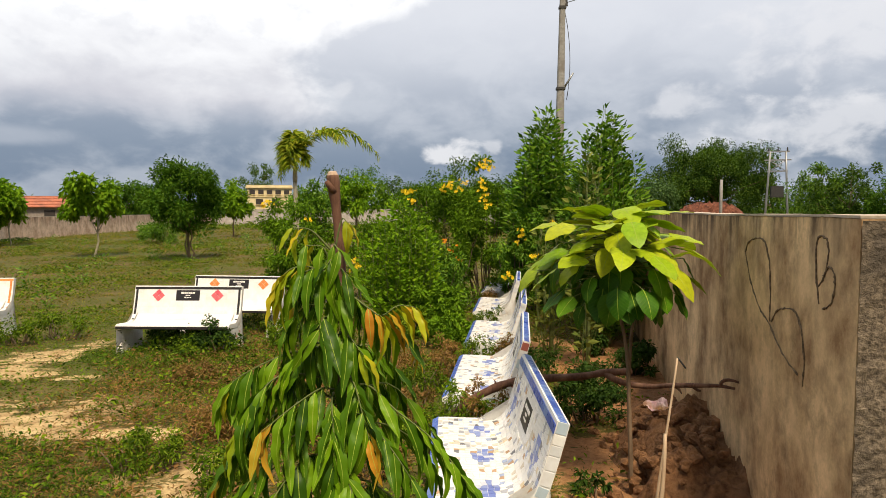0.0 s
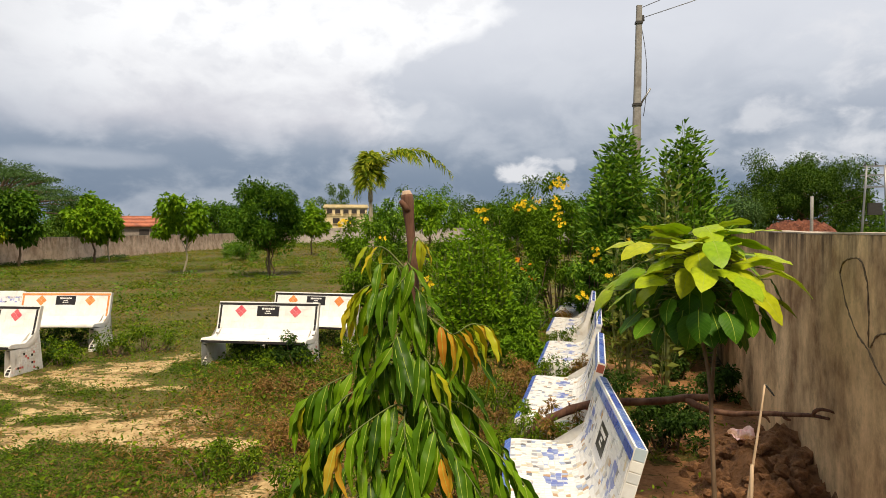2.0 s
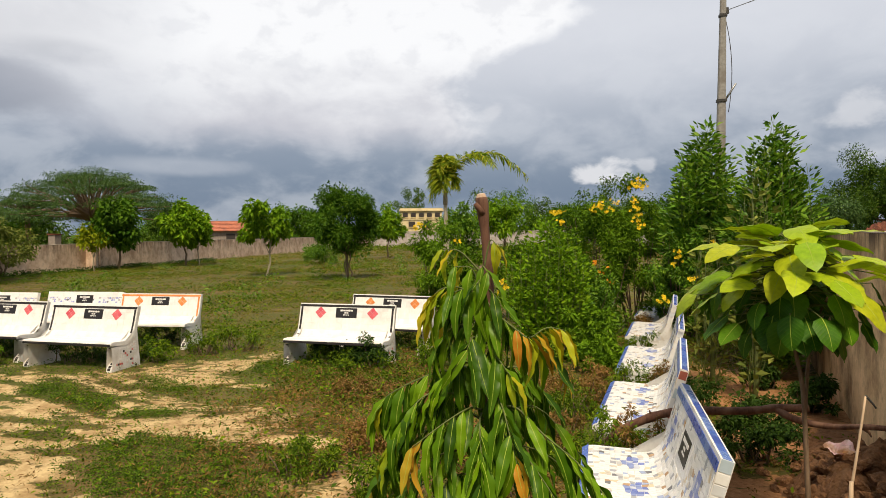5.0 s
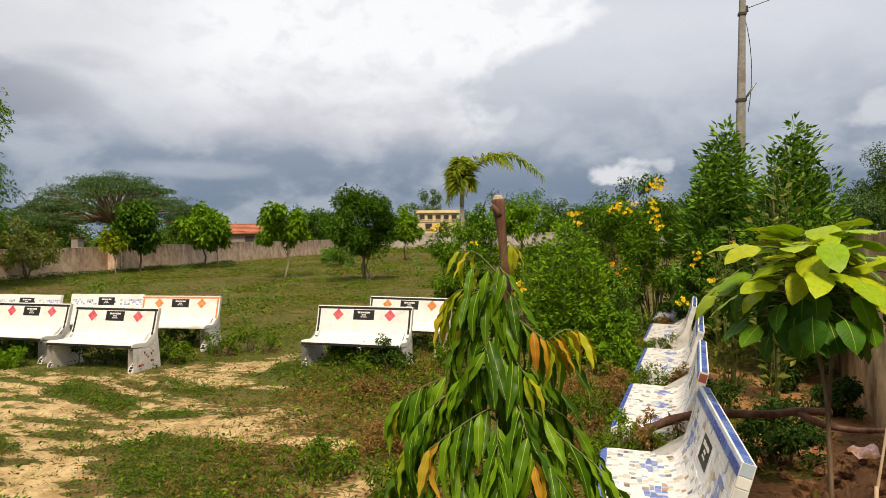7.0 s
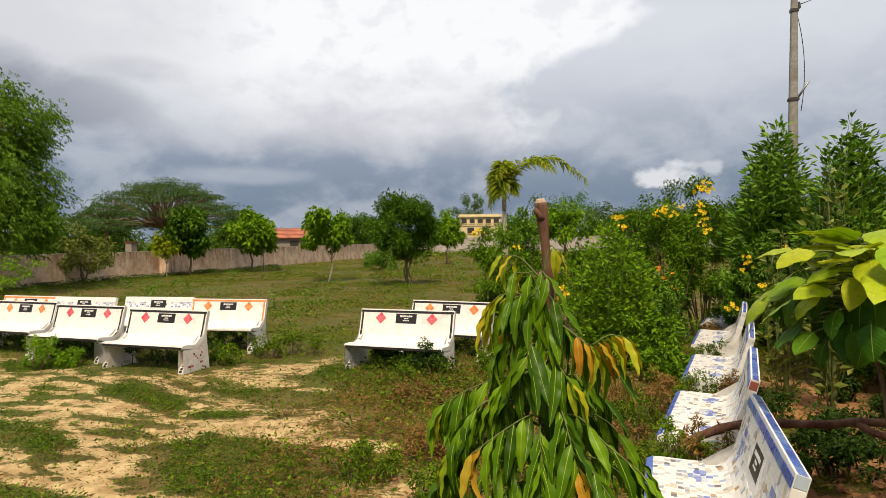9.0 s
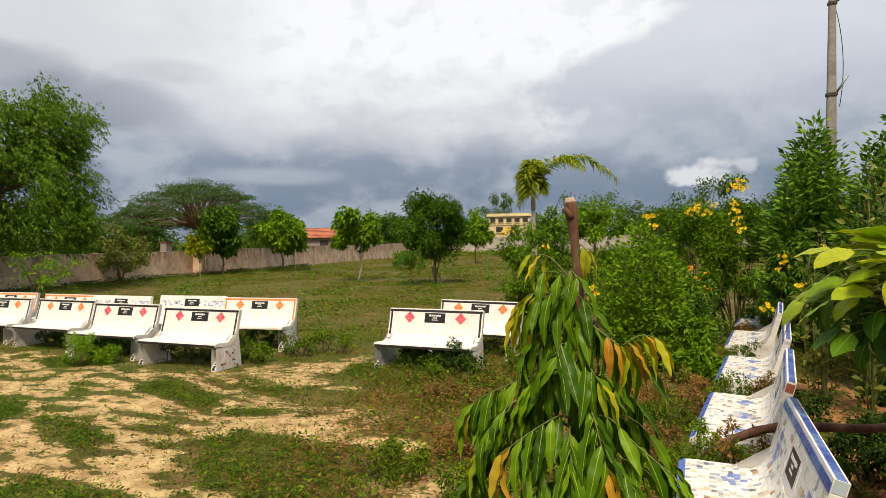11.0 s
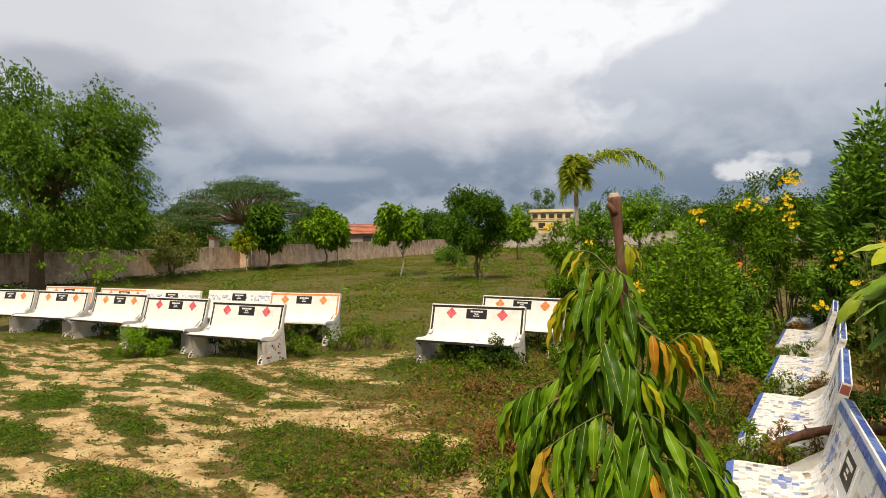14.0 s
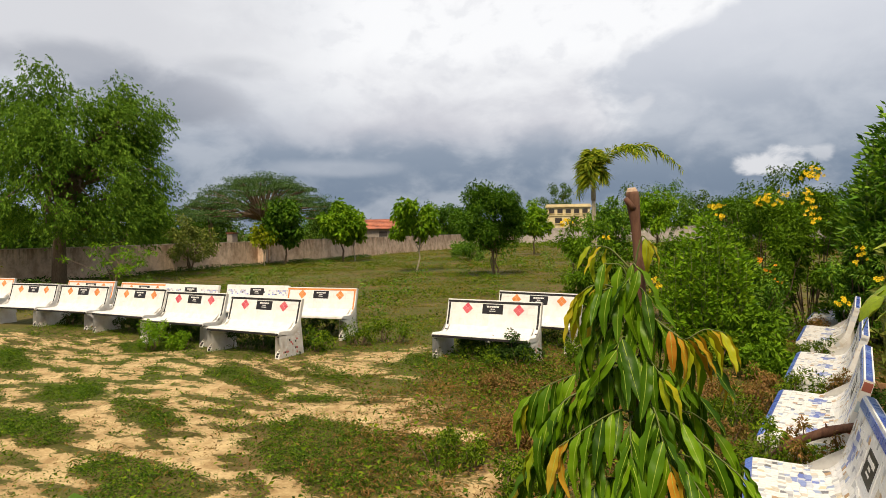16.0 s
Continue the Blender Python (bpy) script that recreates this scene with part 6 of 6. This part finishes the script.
upright_shrub((1.95, 11.96, 0), "tall upright leafy shrub beside the bench row", 3.75, 0.78, 401, L_SHRUB, 0.150, 165, 84, 0.62, 0.34)
upright_shrub((2.26, 9.0, 0), "tall upright leafy shrub close to the wall", 3.34, 0.56, 402, L_SHRUB, 0.120, 165, 84, 0.62, 0.34)
upright_shrub((2.62, 9.9, 0), "leafy shrub crowding the wall", 2.75, 0.42, 403, L_SHRUB, 0.12, 200, 40)
upright_shrub((1.72, 7.6, 0), "thin shrub with large grey-green leaves", 2.55, 0.36, 404, L_GREYLEAF, 0.125, 26, 16, 0.4, 0.42)
upright_shrub((1.35, 8.1, 0), "thin shrub with large grey-green leaves", 1.95, 0.34, 405, L_GREYLEAF, 0.115, 24, 14, 0.4, 0.42)


def flower_mesh(g, mat, r):
    """An open trumpet flower: five broad petals on a short tube, in one piece."""
    V, F = [(0, 0, 0)], []
    for k in range(5):
        t = 2 * math.pi * k / 5
        b = len(V)
        for da, q, z in ((-0.5, 0.45, 0.5), (0.5, 0.45, 0.5), (0.45, 1.0, 0.72), (0.0, 1.12, 0.66), (-0.45, 1.0, 0.72)):
            V.append((r * q * math.cos(t + da), r * q * math.sin(t + da), r * z * g.uniform(0.85, 1.15)))
        F += [(0, b, b + 1), (b, b + 4, b + 3), (b, b + 3, b + 2), (b, b + 2, b + 1)]
    return raw_mesh("flower", V, np.array(F), mat)


gf = np.random.default_rng(31)
FLOWERS = [flower_mesh(gf, FLOWER, r) for r in (0.030, 0.036, 0.026)]
FLOWERS_O = [flower_mesh(gf, FLOWER_ORANGE, 0.026)]


def flower_cluster(g, parent, x, y, z, kinds, n, spread, label):
    for _ in range(n):
        o = g.normal(0, spread, 3) * np.array([1, 1, 0.6])
        hang("flower", kinds[g.integers(0, len(kinds))], parent, label, pose(x + o[0], y + o[1], z + o[2], g.uniform(20, 110), g.uniform(-30, 30), g.uniform(-60, 60)))


def bush(loc, label, h, rx, clumps, per, leaf, mat, seed, heads=(), base=0.15, width=0.34, orange=()):
    g = np.random.default_rng(seed)
    ob = thing("flowering_bush" if len(heads) else "bush", loc, label, "bush")
    pts = crown_points(g, clumps, (0, 0, h * 0.54), rx, rx * 0.85, h * 0.46, 0.15, 0.3)
    pts = pts[pts[:, 2] > base]
    runs = [(curve_pts((g.normal(0, 0.05), g.normal(0, 0.05), -0.05), p, (0, 0, -0.1), 6, 0.02), np.linspace(0.018, 0.004, 6)) for p in pts[::3]]
    hang("stem_frame", tubes_mesh("stem_frame", runs, BARK, 5), ob)
    hang("crown", foliage(g, pts, rx * 0.23 * g.uniform(0.6, 1.3, len(pts)), per, leaf * 1.08, leaf * 1.08 * width, mat, 1.0, 0.8, 0.2), ob)
    for x, y, z in heads:
        flower_cluster(g, ob, x, y, z, FLOWERS, int(g.integers(4, 8)), 0.045, "yellow trumpet flower")
    for x, y, z in orange:
        flower_cluster(g, ob, x, y, z, FLOWERS_O, 4, 0.035, "small orange-red flower")
    return ob


TEC = "bush of bright green pinnate leaves with yellow trumpet flowers"
round_bush = upright_shrub((-0.72, 10.0, 0), "rounded bright green bush with a few yellow flowers", 2.12, 0.62, 501, L_BRIGHT, 0.088, 110, 95, 0.66, 0.46)
for x, y, z in ((-0.62, -0.45, 1.15), (-0.55, -0.4, 1.05), (-0.68, -0.3, 0.98)):
    flower_cluster(gf, round_bush, x, y, z, FLOWERS, 3, 0.03, "yellow trumpet flower")
bush((-2.95, 12.9, 0), TEC, 2.12, 0.68, 56, 238, 0.085, L_TECOMA, 502, [(-0.55, -0.3, 1.98), (-0.48, -0.35, 2.05), (0.32, -0.3, 1.72)])
bush((-1.35, 13.5, 0), TEC, 2.25, 0.7, 46, 187, 0.08, L_TECOMA, 503, [(0.7, -0.4, 2.1)])
bush((0.05, 12.0, 0), TEC, 2.55, 0.85, 70, 221, 0.08, L_TECOMA, 504,
     [(-0.62, -0.35, 2.25), (-0.70, -0.3, 2.22), (0.02, -0.4, 2.32), (0.10, -0.35, 2.36), (0.18, -0.45, 2.28), (-0.08, -0.4, 2.25), (0.62, -0.4, 2.70), (0.75, -0.3, 2.66), (0.70, -0.3, 2.30), (0.66, -0.4, 2.10), (0.30, -0.4, 2.40), (0.72, -0.45, 1.98)],
     orange=[(-0.05, -0.78, 1.35), (0.12, -0.75, 1.2), (0.2, -0.75, 1.05)])
bush((0.75, 12.9, 0), TEC, 2.95, 0.55, 46, 187, 0.075, L_TECOMA, 505, [(0.12, -0.45, 2.85), (0.2, -0.4, 2.72), (0.0, -0.45, 2.45), (0.1, -0.45, 2.2)])
bush((1.42, 11.35, 0), "dark leafy bush overhanging the mosaic benches", 1.95, 0.50, 56, 204, 0.075, L_SHRUB, 506, [(-0.1, -0.55, 1.52), (0.42, -0.5, 1.68), (-0.12, -0.52, 1.35), (0.1, -0.55, 1.1), (-0.32, -0.50, 0.78)])
bush((1.9, 12.4, 0), "dark leafy bush behind the bench row", 2.3, 0.8, 60, 187, 0.085, L_SHRUB, 507)
bush((-0.35, 11.2, 0), "dark green undergrowth below the flowering bushes", 1.35, 0.85, 50, 204, 0.075, L_SHRUB, 508, base=0.05)
bush((-0.10, 9.55, 0), "leafy green weed clump beside the mosaic benches", 0.72, 0.42, 26, 153, 0.075, L_TECOMA, 509, base=0.03, width=0.45)
bush((0.12, 8.75, 0), "leafy green weed clump beside the mosaic benches", 0.50, 0.33, 18, 136, 0.07, L_TECOMA, 510, base=0.03, width=0.45)
bush((-0.55, 9.2, 0), "leafy green weed clump beside the mosaic benches", 0.45, 0.40, 18, 119, 0.06, L_WEED, 511, base=0.03, width=0.45)
bush((1.30, 5.75, 0), "low dark green weed bush behind the mosaic bench", 0.52, 0.36, 30, 130, 0.04, L_LOW, 512, base=0.02, width=0.5)
bush((1.62, 6.6, 0), "low dark green weed bush behind the mosaic bench", 0.30, 0.26, 16, 80, 0.04, L_LOW, 513, base=0.02, width=0.5)
bush((2.20, 7.25, 0), "low weed bush at the foot of the wall", 0.40, 0.24, 20, 90, 0.05, L_LOW, 514, base=0.02, width=0.5)
bush((1.95, 8.2, 0), "low weed bush at the foot of the wall", 0.34, 0.24, 12, 90, 0.05, L_LOW, 515, base=0.02, width=0.5)
bush((1.05, 7.0, 0), "low weed bush behind the mosaic bench", 0.42, 0.28, 16, 80, 0.04, L_LOW, 516, base=0.02, width=0.5)
bush((0.95, 4.15, 0), "small green weed in the red soil", 0.16, 0.12, 8, 30, 0.05, L_LOW, 517, base=0.01, width=0.35)
# weeds round the white benches
for i, (x, y, h, r) in enumerate(((-9.05, 7.35, 0.50, 0.38), (-3.05, 8.15, 0.36, 0.42), (-3.55, 8.45, 0.28, 0.5), (-6.15, 9.15, 0.42, 0.34), (-5.75, 9.5, 0.38, 0.36), (-6.35, 8.35, 0.25, 0.26), (-2.35, 9.25, 0.36, 0.3), (-6.95, 8.6, 0.26, 0.45),
                                  (-8.6, 7.5, 0.3, 0.25), (-9.4, 8.2, 0.3, 0.35), (-2.2, 8.75, 0.30, 0.25), (-1.9, 10.0, 0.45, 0.4), (-3.2, 8.42, 0.40, 0.30), (-2.95, 8.3, 0.46, 0.26), (-3.7, 8.6, 0.30, 0.3))):
    bush((x, y, 0), "low leafy weed growing at the foot of a bench", h, r, 20, 60, 0.042, L_BRIGHT if i in (0, 8) else L_LOW if i in (12, 13, 14) else L_WEED, 540 + i, base=0.02, width=0.5)

# weeds under the seats; their dark leaves also stand in for shade there
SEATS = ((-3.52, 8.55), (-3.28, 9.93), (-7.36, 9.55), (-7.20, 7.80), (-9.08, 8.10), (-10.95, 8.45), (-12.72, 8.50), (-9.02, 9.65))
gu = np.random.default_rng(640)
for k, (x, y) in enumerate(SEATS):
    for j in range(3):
        bush((x - 0.42 + 0.42 * j + gu.uniform(-0.1, 0.1), y + gu.uniform(0.12, 0.34), 0), "low weed under a bench, coloured dark for the seat's shade", gu.uniform(0.26, 0.36), gu.uniform(0.26, 0.36), 16, 60, 0.036, L_LOW, 650 + 3 * k + j, base=0.02, width=0.5)

for i, (x, y, h, r, mt) in enumerate(((0.36, 4.86, 0.60, 0.26, L_DRY), (0.36, 6.95, 0.58, 0.26, L_WEED), (0.66, 6.95, 0.52, 0.24, L_DRY), (0.66, 9.2, 0.52, 0.26, L_WEED), (0.12, 4.86, 0.56, 0.26, L_WEED), (0.55, 4.80, 0.5, 0.2, L_WEED), (0.80, 11.45, 0.5, 0.24, L_DRY), (-0.10, 5.05, 0.30, 0.26, L_WEED), (-0.30, 5.6, 0.34, 0.26, L_DRY), (0.35, 6.85, 0.34, 0.24, L_WEED), (0.05, 6.9, 0.36, 0.26, L_DRY), (0.40, 9.0, 0.26, 0.2, L_WEED),
                                      (-0.25, 6.5, 0.36, 0.30, L_WEED), (-0.02, 7.7, 0.38, 0.28, L_DRY), (0.55, 4.95, 0.30, 0.2, L_WEED), (-0.45, 7.3, 0.34, 0.3, L_DRY), (-0.5, 4.4, 0.30, 0.3, L_DRY), (-0.9, 5.2, 0.3, 0.3, L_DRY),
                                      (-1.5, 6.1, 0.32, 0.32, L_DRY), (-2.2, 4.6, 0.26, 0.3, L_WEED), (-1.3, 7.4, 0.3, 0.32, L_WEED), (-1.9, 5.2, 0.26, 0.3, L_DRY), (-2.7, 6.9, 0.24, 0.3, L_DRY), (-1.5, 4.2, 0.30, 0.26, L_WEED))):
    bush((x, y, 0), "rough dry weed clump beside the benches" if mt is L_DRY else "small green weed clump beside the benches", h, r, 26, 75, 0.036, mt, 570 + i, base=0.02, width=0.35)

# ---------- far buildings ----------
CREAM = mat_rough("cream_wash", (0.62, 0.50, 0.27), (0.74, 0.63, 0.38), 3, 0.85, 0.2, 0.004, (0.52, 0.42, 0.26), 0.6)
DARKGLASS = mat_rough("dark_opening", (0.035, 0.03, 0.028), (0.06, 0.05, 0.045), 4, 0.4, 0.1, 0.002)
ROOFTILE = mat_rough("clay_roof_tile", (0.34, 0.11, 0.06), (0.52, 0.20, 0.12), 8, 0.85, 0.4, 0.01, (0.24, 0.10, 0.07), 1.2)
MUDWALL = mat_rough("grey_mud_wall", (0.22, 0.18, 0.15), (0.34, 0.29, 0.25), 5, 0.9, 0.4, 0.01)


def block(parent, name, cx, cy, cz, sx, sy, sz, mat, label=""):
    bm = bmesh.new()
    bm_box(bm, cx, cy, cz, sx, sy, sz)
    return part(name, bm, mat, parent, label)


hx, hy, _ = polar(15.1, 112)
house = thing("cream_house", (hx, hy, 0), "two-storey cream-washed house with dark windows", "house", rz=15)
block(house, "wall", 0, 0, 2.75, 7.0, 8.0, 5.5, CREAM)
block(house, "roof", 0, 0, 5.6, 7.5, 8.5, 0.22, CREAM, "flat roof slab with a shallow eave")
block(house, "parapet", 0, -4.0, 5.85, 7.2, 0.18, 0.30, CREAM)
for i in range(5):
    w = block(house, "window", -2.7 + i * 1.35, -4.03, 4.85, 0.85, 0.12, 0.72, DARKGLASS, "dark window opening")
    block(w, "sill", -2.7 + i * 1.35, -4.10, 4.44, 1.0, 0.2, 0.08, CREAM)
for x in (-1.6, 0.9):
    w = block(house, "window", x, -4.03, 3.3, 1.1, 0.12, 0.9, DARKGLASS, "dark window opening")
    block(w, "sill", x, -4.10, 2.8, 1.25, 0.2, 0.08, CREAM)
block(house, "floor_band", 0, -4.05, 4.1, 7.0, 0.14, 0.14, CREAM)

rx_, ry_, _ = polar(32.1, 74)
cottage = thing("tiled_cottage", (rx_, ry_, 0), "low mud-walled cottage with a red clay tile roof", "house", rz=28)
block(cottage, "wall", 0, 0, 1.15, 5.0, 4.4, 2.3, MUDWALL)
block(cottage, "door", 0.9, -2.22, 0.95, 0.9, 0.08, 1.9, DARKGLASS, "dark doorway")
for sgn in (-1, 1):
    bm = bmesh.new()
    slope = pose(0, sgn * 1.28, 2.72, sgn * -22, 0, 0)
    bm_box(bm, 0, 0, 0, 5.6, 2.75, 0.07, slope)
    rf = part("roof_slope", bm, ROOFTILE, cottage, "rows of red clay tiles")
    for j in range(7):
        bm = bmesh.new()
        bm_box(bm, 0, -1.2 + j * 0.4, 0.055, 5.62, 0.10, 0.05, slope)
        part("tile_course", bm, ROOFTILE, rf)
block(cottage, "ridge", 0, 0, 3.26, 5.6, 0.22, 0.10, ROOFTILE)
px_, py_, _ = polar(44.4, 40)
pillar = thing("mud_pillar", (px_, py_, 0), "weathered mud-plastered pillar beyond the wall", "pillar")
block(pillar, "shaft", 0, 0, 0.95, 0.42, 0.42, 1.9, MUDWALL)
block(pillar, "cap", 0, 0, 1.94, 0.5, 0.5, 0.08, BRICKRUBBLE)

# ---------- things over the east wall ----------
tx, ty_, _ = polar(-27.45, 78)
pylon = thing("transformer_structure", (tx, ty_, 0), "two-pole steel transformer structure with cross arms", "pylon", rz=-20)
for x in (-1.0, 1.0):
    hang("leg", tubes_mesh("leg", [(curve_pts((x * 1.15, 0, -0.2), (x * 0.75, 0, 8.2), (0, 0, 0), 4), [0.13, 0.12, 0.11, 0.10])], RUST, 6), pylon)
for z, w in ((7.3, 2.6), (6.1, 2.0), (8.2, 2.2)):
    block(pylon, "cross_arm", 0, 0, z, w, 0.14, 0.14, RUST)
hang("brace", tubes_mesh("brace", [(curve_pts((-0.8, 0, 6.1), (0.8, 0, 7.3), (0, 0, 0), 3), [0.05] * 3), (curve_pts((0.8, 0, 6.1), (-0.8, 0, 7.3), (0, 0, 0), 3), [0.05] * 3)], RUST, 5), pylon)
block(pylon, "transformer", 0, 0, 3.9, 1.2, 0.9, 1.2, DARKMETAL, "dark transformer tank")
for x in (-0.9, 0.0, 0.9):
    bm = bmesh.new()
    bmesh.ops.create_cone(bm, cap_ends=True, segments=8, radius1=0.09, radius2=0.05, depth=0.4)
    bmesh.ops.translate(bm, vec=(x, 0, 8.45), verts=bm.verts)
    part("insulator", bm, DARKMETAL, pylon)
qx, qy, _ = polar(-23.4, 40)
post = thing("concrete_post", (qx, qy, 0), "plain pale concrete post beyond the wall", "post")
hang("shaft", tubes_mesh("shaft", [(curve_pts((0, 0, -0.2), (0, 0, 3.65), (0, 0, 0), 4), [0.10, 0.095, 0.09, 0.085])], CONC, 8), post)
hx2, hy2, _ = polar(-22.6, 42)
gh = np.random.default_rng(8)
vsx, vsy = np.linspace(-2.4, 2.4, 40), np.linspace(-1.6, 1.6, 26)
HX, HY = np.meshgrid(vsx, vsy)
HZ = 2.42 * np.clip(1 - np.abs(HX / 2.4) ** 3 - np.abs(HY / 1.6) ** 2.2, 0, 1) ** 0.5 + 0.07 * gh.normal(size=HX.shape) - 0.1
ii = np.arange(25)[:, None] * 40 + np.arange(39)[None, :]
heap = hang("rubble_heap", raw_mesh("rubble_heap", np.stack([HX, HY, HZ], -1).reshape(-1, 3), np.stack([ii, ii + 1, ii + 41, ii + 40], -1).reshape(-1, 4), BRICKRUBBLE, False), None, "", pose(hx2, hy2, 0, 0, 0, -22))
tagged(heap, "heap of broken red brick beyond the wall", "rubble heap")


# ---------- grass and weeds over the ground ----------
def plants(g, X, Y, per, L, W, spread, rise, mat, name, label, lift=0.0, plain=False):
    n = len(X)
    Z = ground_z(X, Y) + lift
    c = np.repeat(np.stack([X, Y, Z], 1), per, 0)
    sz = np.repeat(g.uniform(0.5, 1.5, n), per)
    d = unit(g.normal(size=(n * per, 3)) * np.array([1, 1, 0.25]))
    P = c + d * (spread * sz * g.uniform(0, 1, n * per))[:, None] * np.array([1, 1, 0])
    P[:, 2] += g.uniform(0, 1, n * per) * rise * sz
    A = d + np.array([0, 0, 0.6])
    A[:, 2] += g.normal(0, 0.35, n * per)
    l = L * sz * g.uniform(0.6, 1.3, n * per)
    N = g.normal(size=P.shape) * 0.6 + np.array([0, 0, 1.0])
    ob = hang(name, leaf_mesh(name, P, A, N, l, l * W / L, mat, plain=plain), None)
    return tagged(ob, label, "weeds", kind="stuff")


gg = np.random.default_rng(90)


def pick(n, x0, x1, y0, y1, fn):
    X, Y = gg.uniform(x0, x1, n), gg.uniform(y0, y1, n)
    keep = gg.random(n) < np.clip(fn(X, Y), 0, 1)
    return X[keep], Y[keep]


def clear_of_wall(x, y):
    return (np.stack([x - RW0[0], y - RW0[1]], -1) @ rw_n) > 0.05


def patchy(x, y):
    return smooth(fbm(x, y, 0.9, 12.0), -0.35, 0.45)


def weed_density(x, y):
    gr, br, sd, dr, rt = cover(x, y)
    return (gr ** 1.5 * (0.35 + 0.65 * patchy(x, y)) * (1 - 0.6 * dr) + 0.015) * clear_of_wall(x, y)


def dry_density(x, y):
    gr, br, sd, dr, rt = cover(x, y)
    return (dr * 0.9 + 0.10 * gr + 0.03 * sd + 0.25 * rt * gr) * clear_of_wall(x, y)


def mat_density(x, y):
    v = np.zeros_like(x)
    n2 = fbm(x, y, 1.9, 5.0)
    for cx, cy, rx, ry, d in MATS_OF_WEED:
        v = np.maximum(v, 1 - smooth(ellipse(x, y, cx, cy, rx, ry, d) + 0.35 * n2, 0.75, 1.15))
    return v


X, Y = pick(46000, -13.5, 2.7, 2.6, 12.5, weed_density)
plants(gg, X, Y, 7, 0.027, 0.011, 0.050, 0.05, L_WEED, "low_weeds", "low green weeds and grass spreading over the soil", plain=True)
X, Y = pick(62000, -13.0, -2.0, 2.6, 8.9, lambda x, y: 0.06 + 0.7 * cover(x, y)[0] * smooth(fbm(x, y, 3.5, 23.0), -0.35, 0.35))
plants(gg, X, Y, 6, 0.022, 0.006, 0.035, 0.016, L_MAT, "short_grass", "short sparse grass between bare patches of sand", plain=True)
X, Y = pick(26000, -11.8, -2.0, 2.7, 8.7, mat_density)
plants(gg, X, Y, 22, 0.018, 0.0075, 0.055, 0.055, L_MAT, "weed_mats", "dense mats of small leafy weeds on the sand", plain=True)
X, Y = pick(30000, -6.0, 2.5, 2.6, 12.0, dry_density)
plants(gg, X, Y, 8, 0.038, 0.009, 0.06, 0.09, L_DRY, "dry_weeds", "brownish tangle of half-dry weeds", plain=True)
X, Y = pick(9000, -5.0, 2.4, 2.6, 12.0, lambda x, y: dry_density(x, y) * 0.8)
plants(gg, X, Y, 8, 0.040, 0.019, 0.07, 0.15, L_WEED, "sparse_weeds", "small green weeds among the dry stalks", plain=True)


def field(x, y):
    inside_ = (x > -26.3 - np.clip(y - 30, 0, None) * 0.075) & (y < 83)
    gr = np.where(y < 11, 0.6, 1.0)
    return inside_ * clear_of_wall(x, y) * gr * (0.25 + 0.75 * smooth(fbm(x, y, 0.28, 30.0), -0.4, 0.4))


X, Y = pick(25000, -27, 6, 9.3, 30, field)
plants(gg, X, Y, 9, 0.075, 0.012, 0.13, 0.03, L_GRASS, "field_grass", "rough green-brown grass over the field", plain=True)
X, Y = pick(20000, -31, 10, 28, 83, field)
plants(gg, X, Y, 6, 0.16, 0.026, 0.25, 0.05, L_GRASS, "far_grass", "rough green-brown grass over the far field", plain=True)
X, Y = pick(13000, -26, 3, 9.6, 40, lambda x, y: field(x, y) * (0.15 + smooth(fbm(x, y, 0.6, 44.0), -0.1, 0.45)))
plants(gg, X, Y, 18, 0.060, 0.028, 0.20, 0.12, L_WEED, "field_weeds", "low leafy weeds spreading in green patches over the field", plain=True)
X, Y = pick(500, -26.3, -25.2, 10, 40, lambda x, y: np.ones_like(x))
plants(gg, X, Y, 18, 0.10, 0.04, 0.22, 0.16, L_LOW, "wall_foot_weeds", "dark weeds along the foot of the wall", plain=True)
X, Y = pick(420, -25, 1, 10.5, 45, lambda x, y: field(x, y) * smooth(fbm(x, y, 0.35, 52.0), -0.2, 0.4))
plants(gg, X, Y, 60, 0.085, 0.040, 0.24, 0.34, L_SHRUB, "field_herbs", "dark leafy herbs standing in the field grass", plain=True)
X, Y = pick(900, -32, 8, 60, 84, lambda x, y: field(x, y))
plants(gg, X, Y, 20, 0.20, 0.10, 0.45, 0.40, L_WEED, "far_weeds", "clumps of weeds in the far field", plain=True)

# ---------- broad leaves of a plant at the camera's feet ----------
gq = np.random.default_rng(12)
fx_, fy_, _ = polar(57.5, 1.55)
herb = thing("leafy_plant", (fx_, fy_, 0), "low broad-leaved green plant close by", "plant")
herb_v = [broad_leaf("leaf", 0.17, 0.10, c, L_BRIGHT_ONE, 60 + i) for i, c in enumerate((0.2, 0.5))]
stalks = []
for i in range(16):
    a, zz = i * 2.399, 0.53 + 0.052 * i
    b = np.array([0, 0, zz])
    d = np.array([math.cos(a), math.sin(a), 0.0])
    p = b + d * 0.09 + np.array([0, 0, 0.05])
    stalks.append((curve_pts(b, p, (0, 0, 0), 3), [0.004, 0.003, 0.002]))
    hang("leaf", herb_v[i % 2], herb, "", aim(p, d + np.array([0, 0, gq.uniform(-0.5, 0.3)]), gq.uniform(-0.4, 0.4)) @ Matrix.Scale(gq.uniform(0.7, 1.1), 4))
stalks.append((curve_pts((0, 0, -0.05), (0.0, 0, 1.29), (0.02, 0, 0), 6), np.linspace(0.010, 0.004, 6)))
hang("stem", tubes_mesh("stem", stalks, L_BRIGHT_ONE, 6), herb)
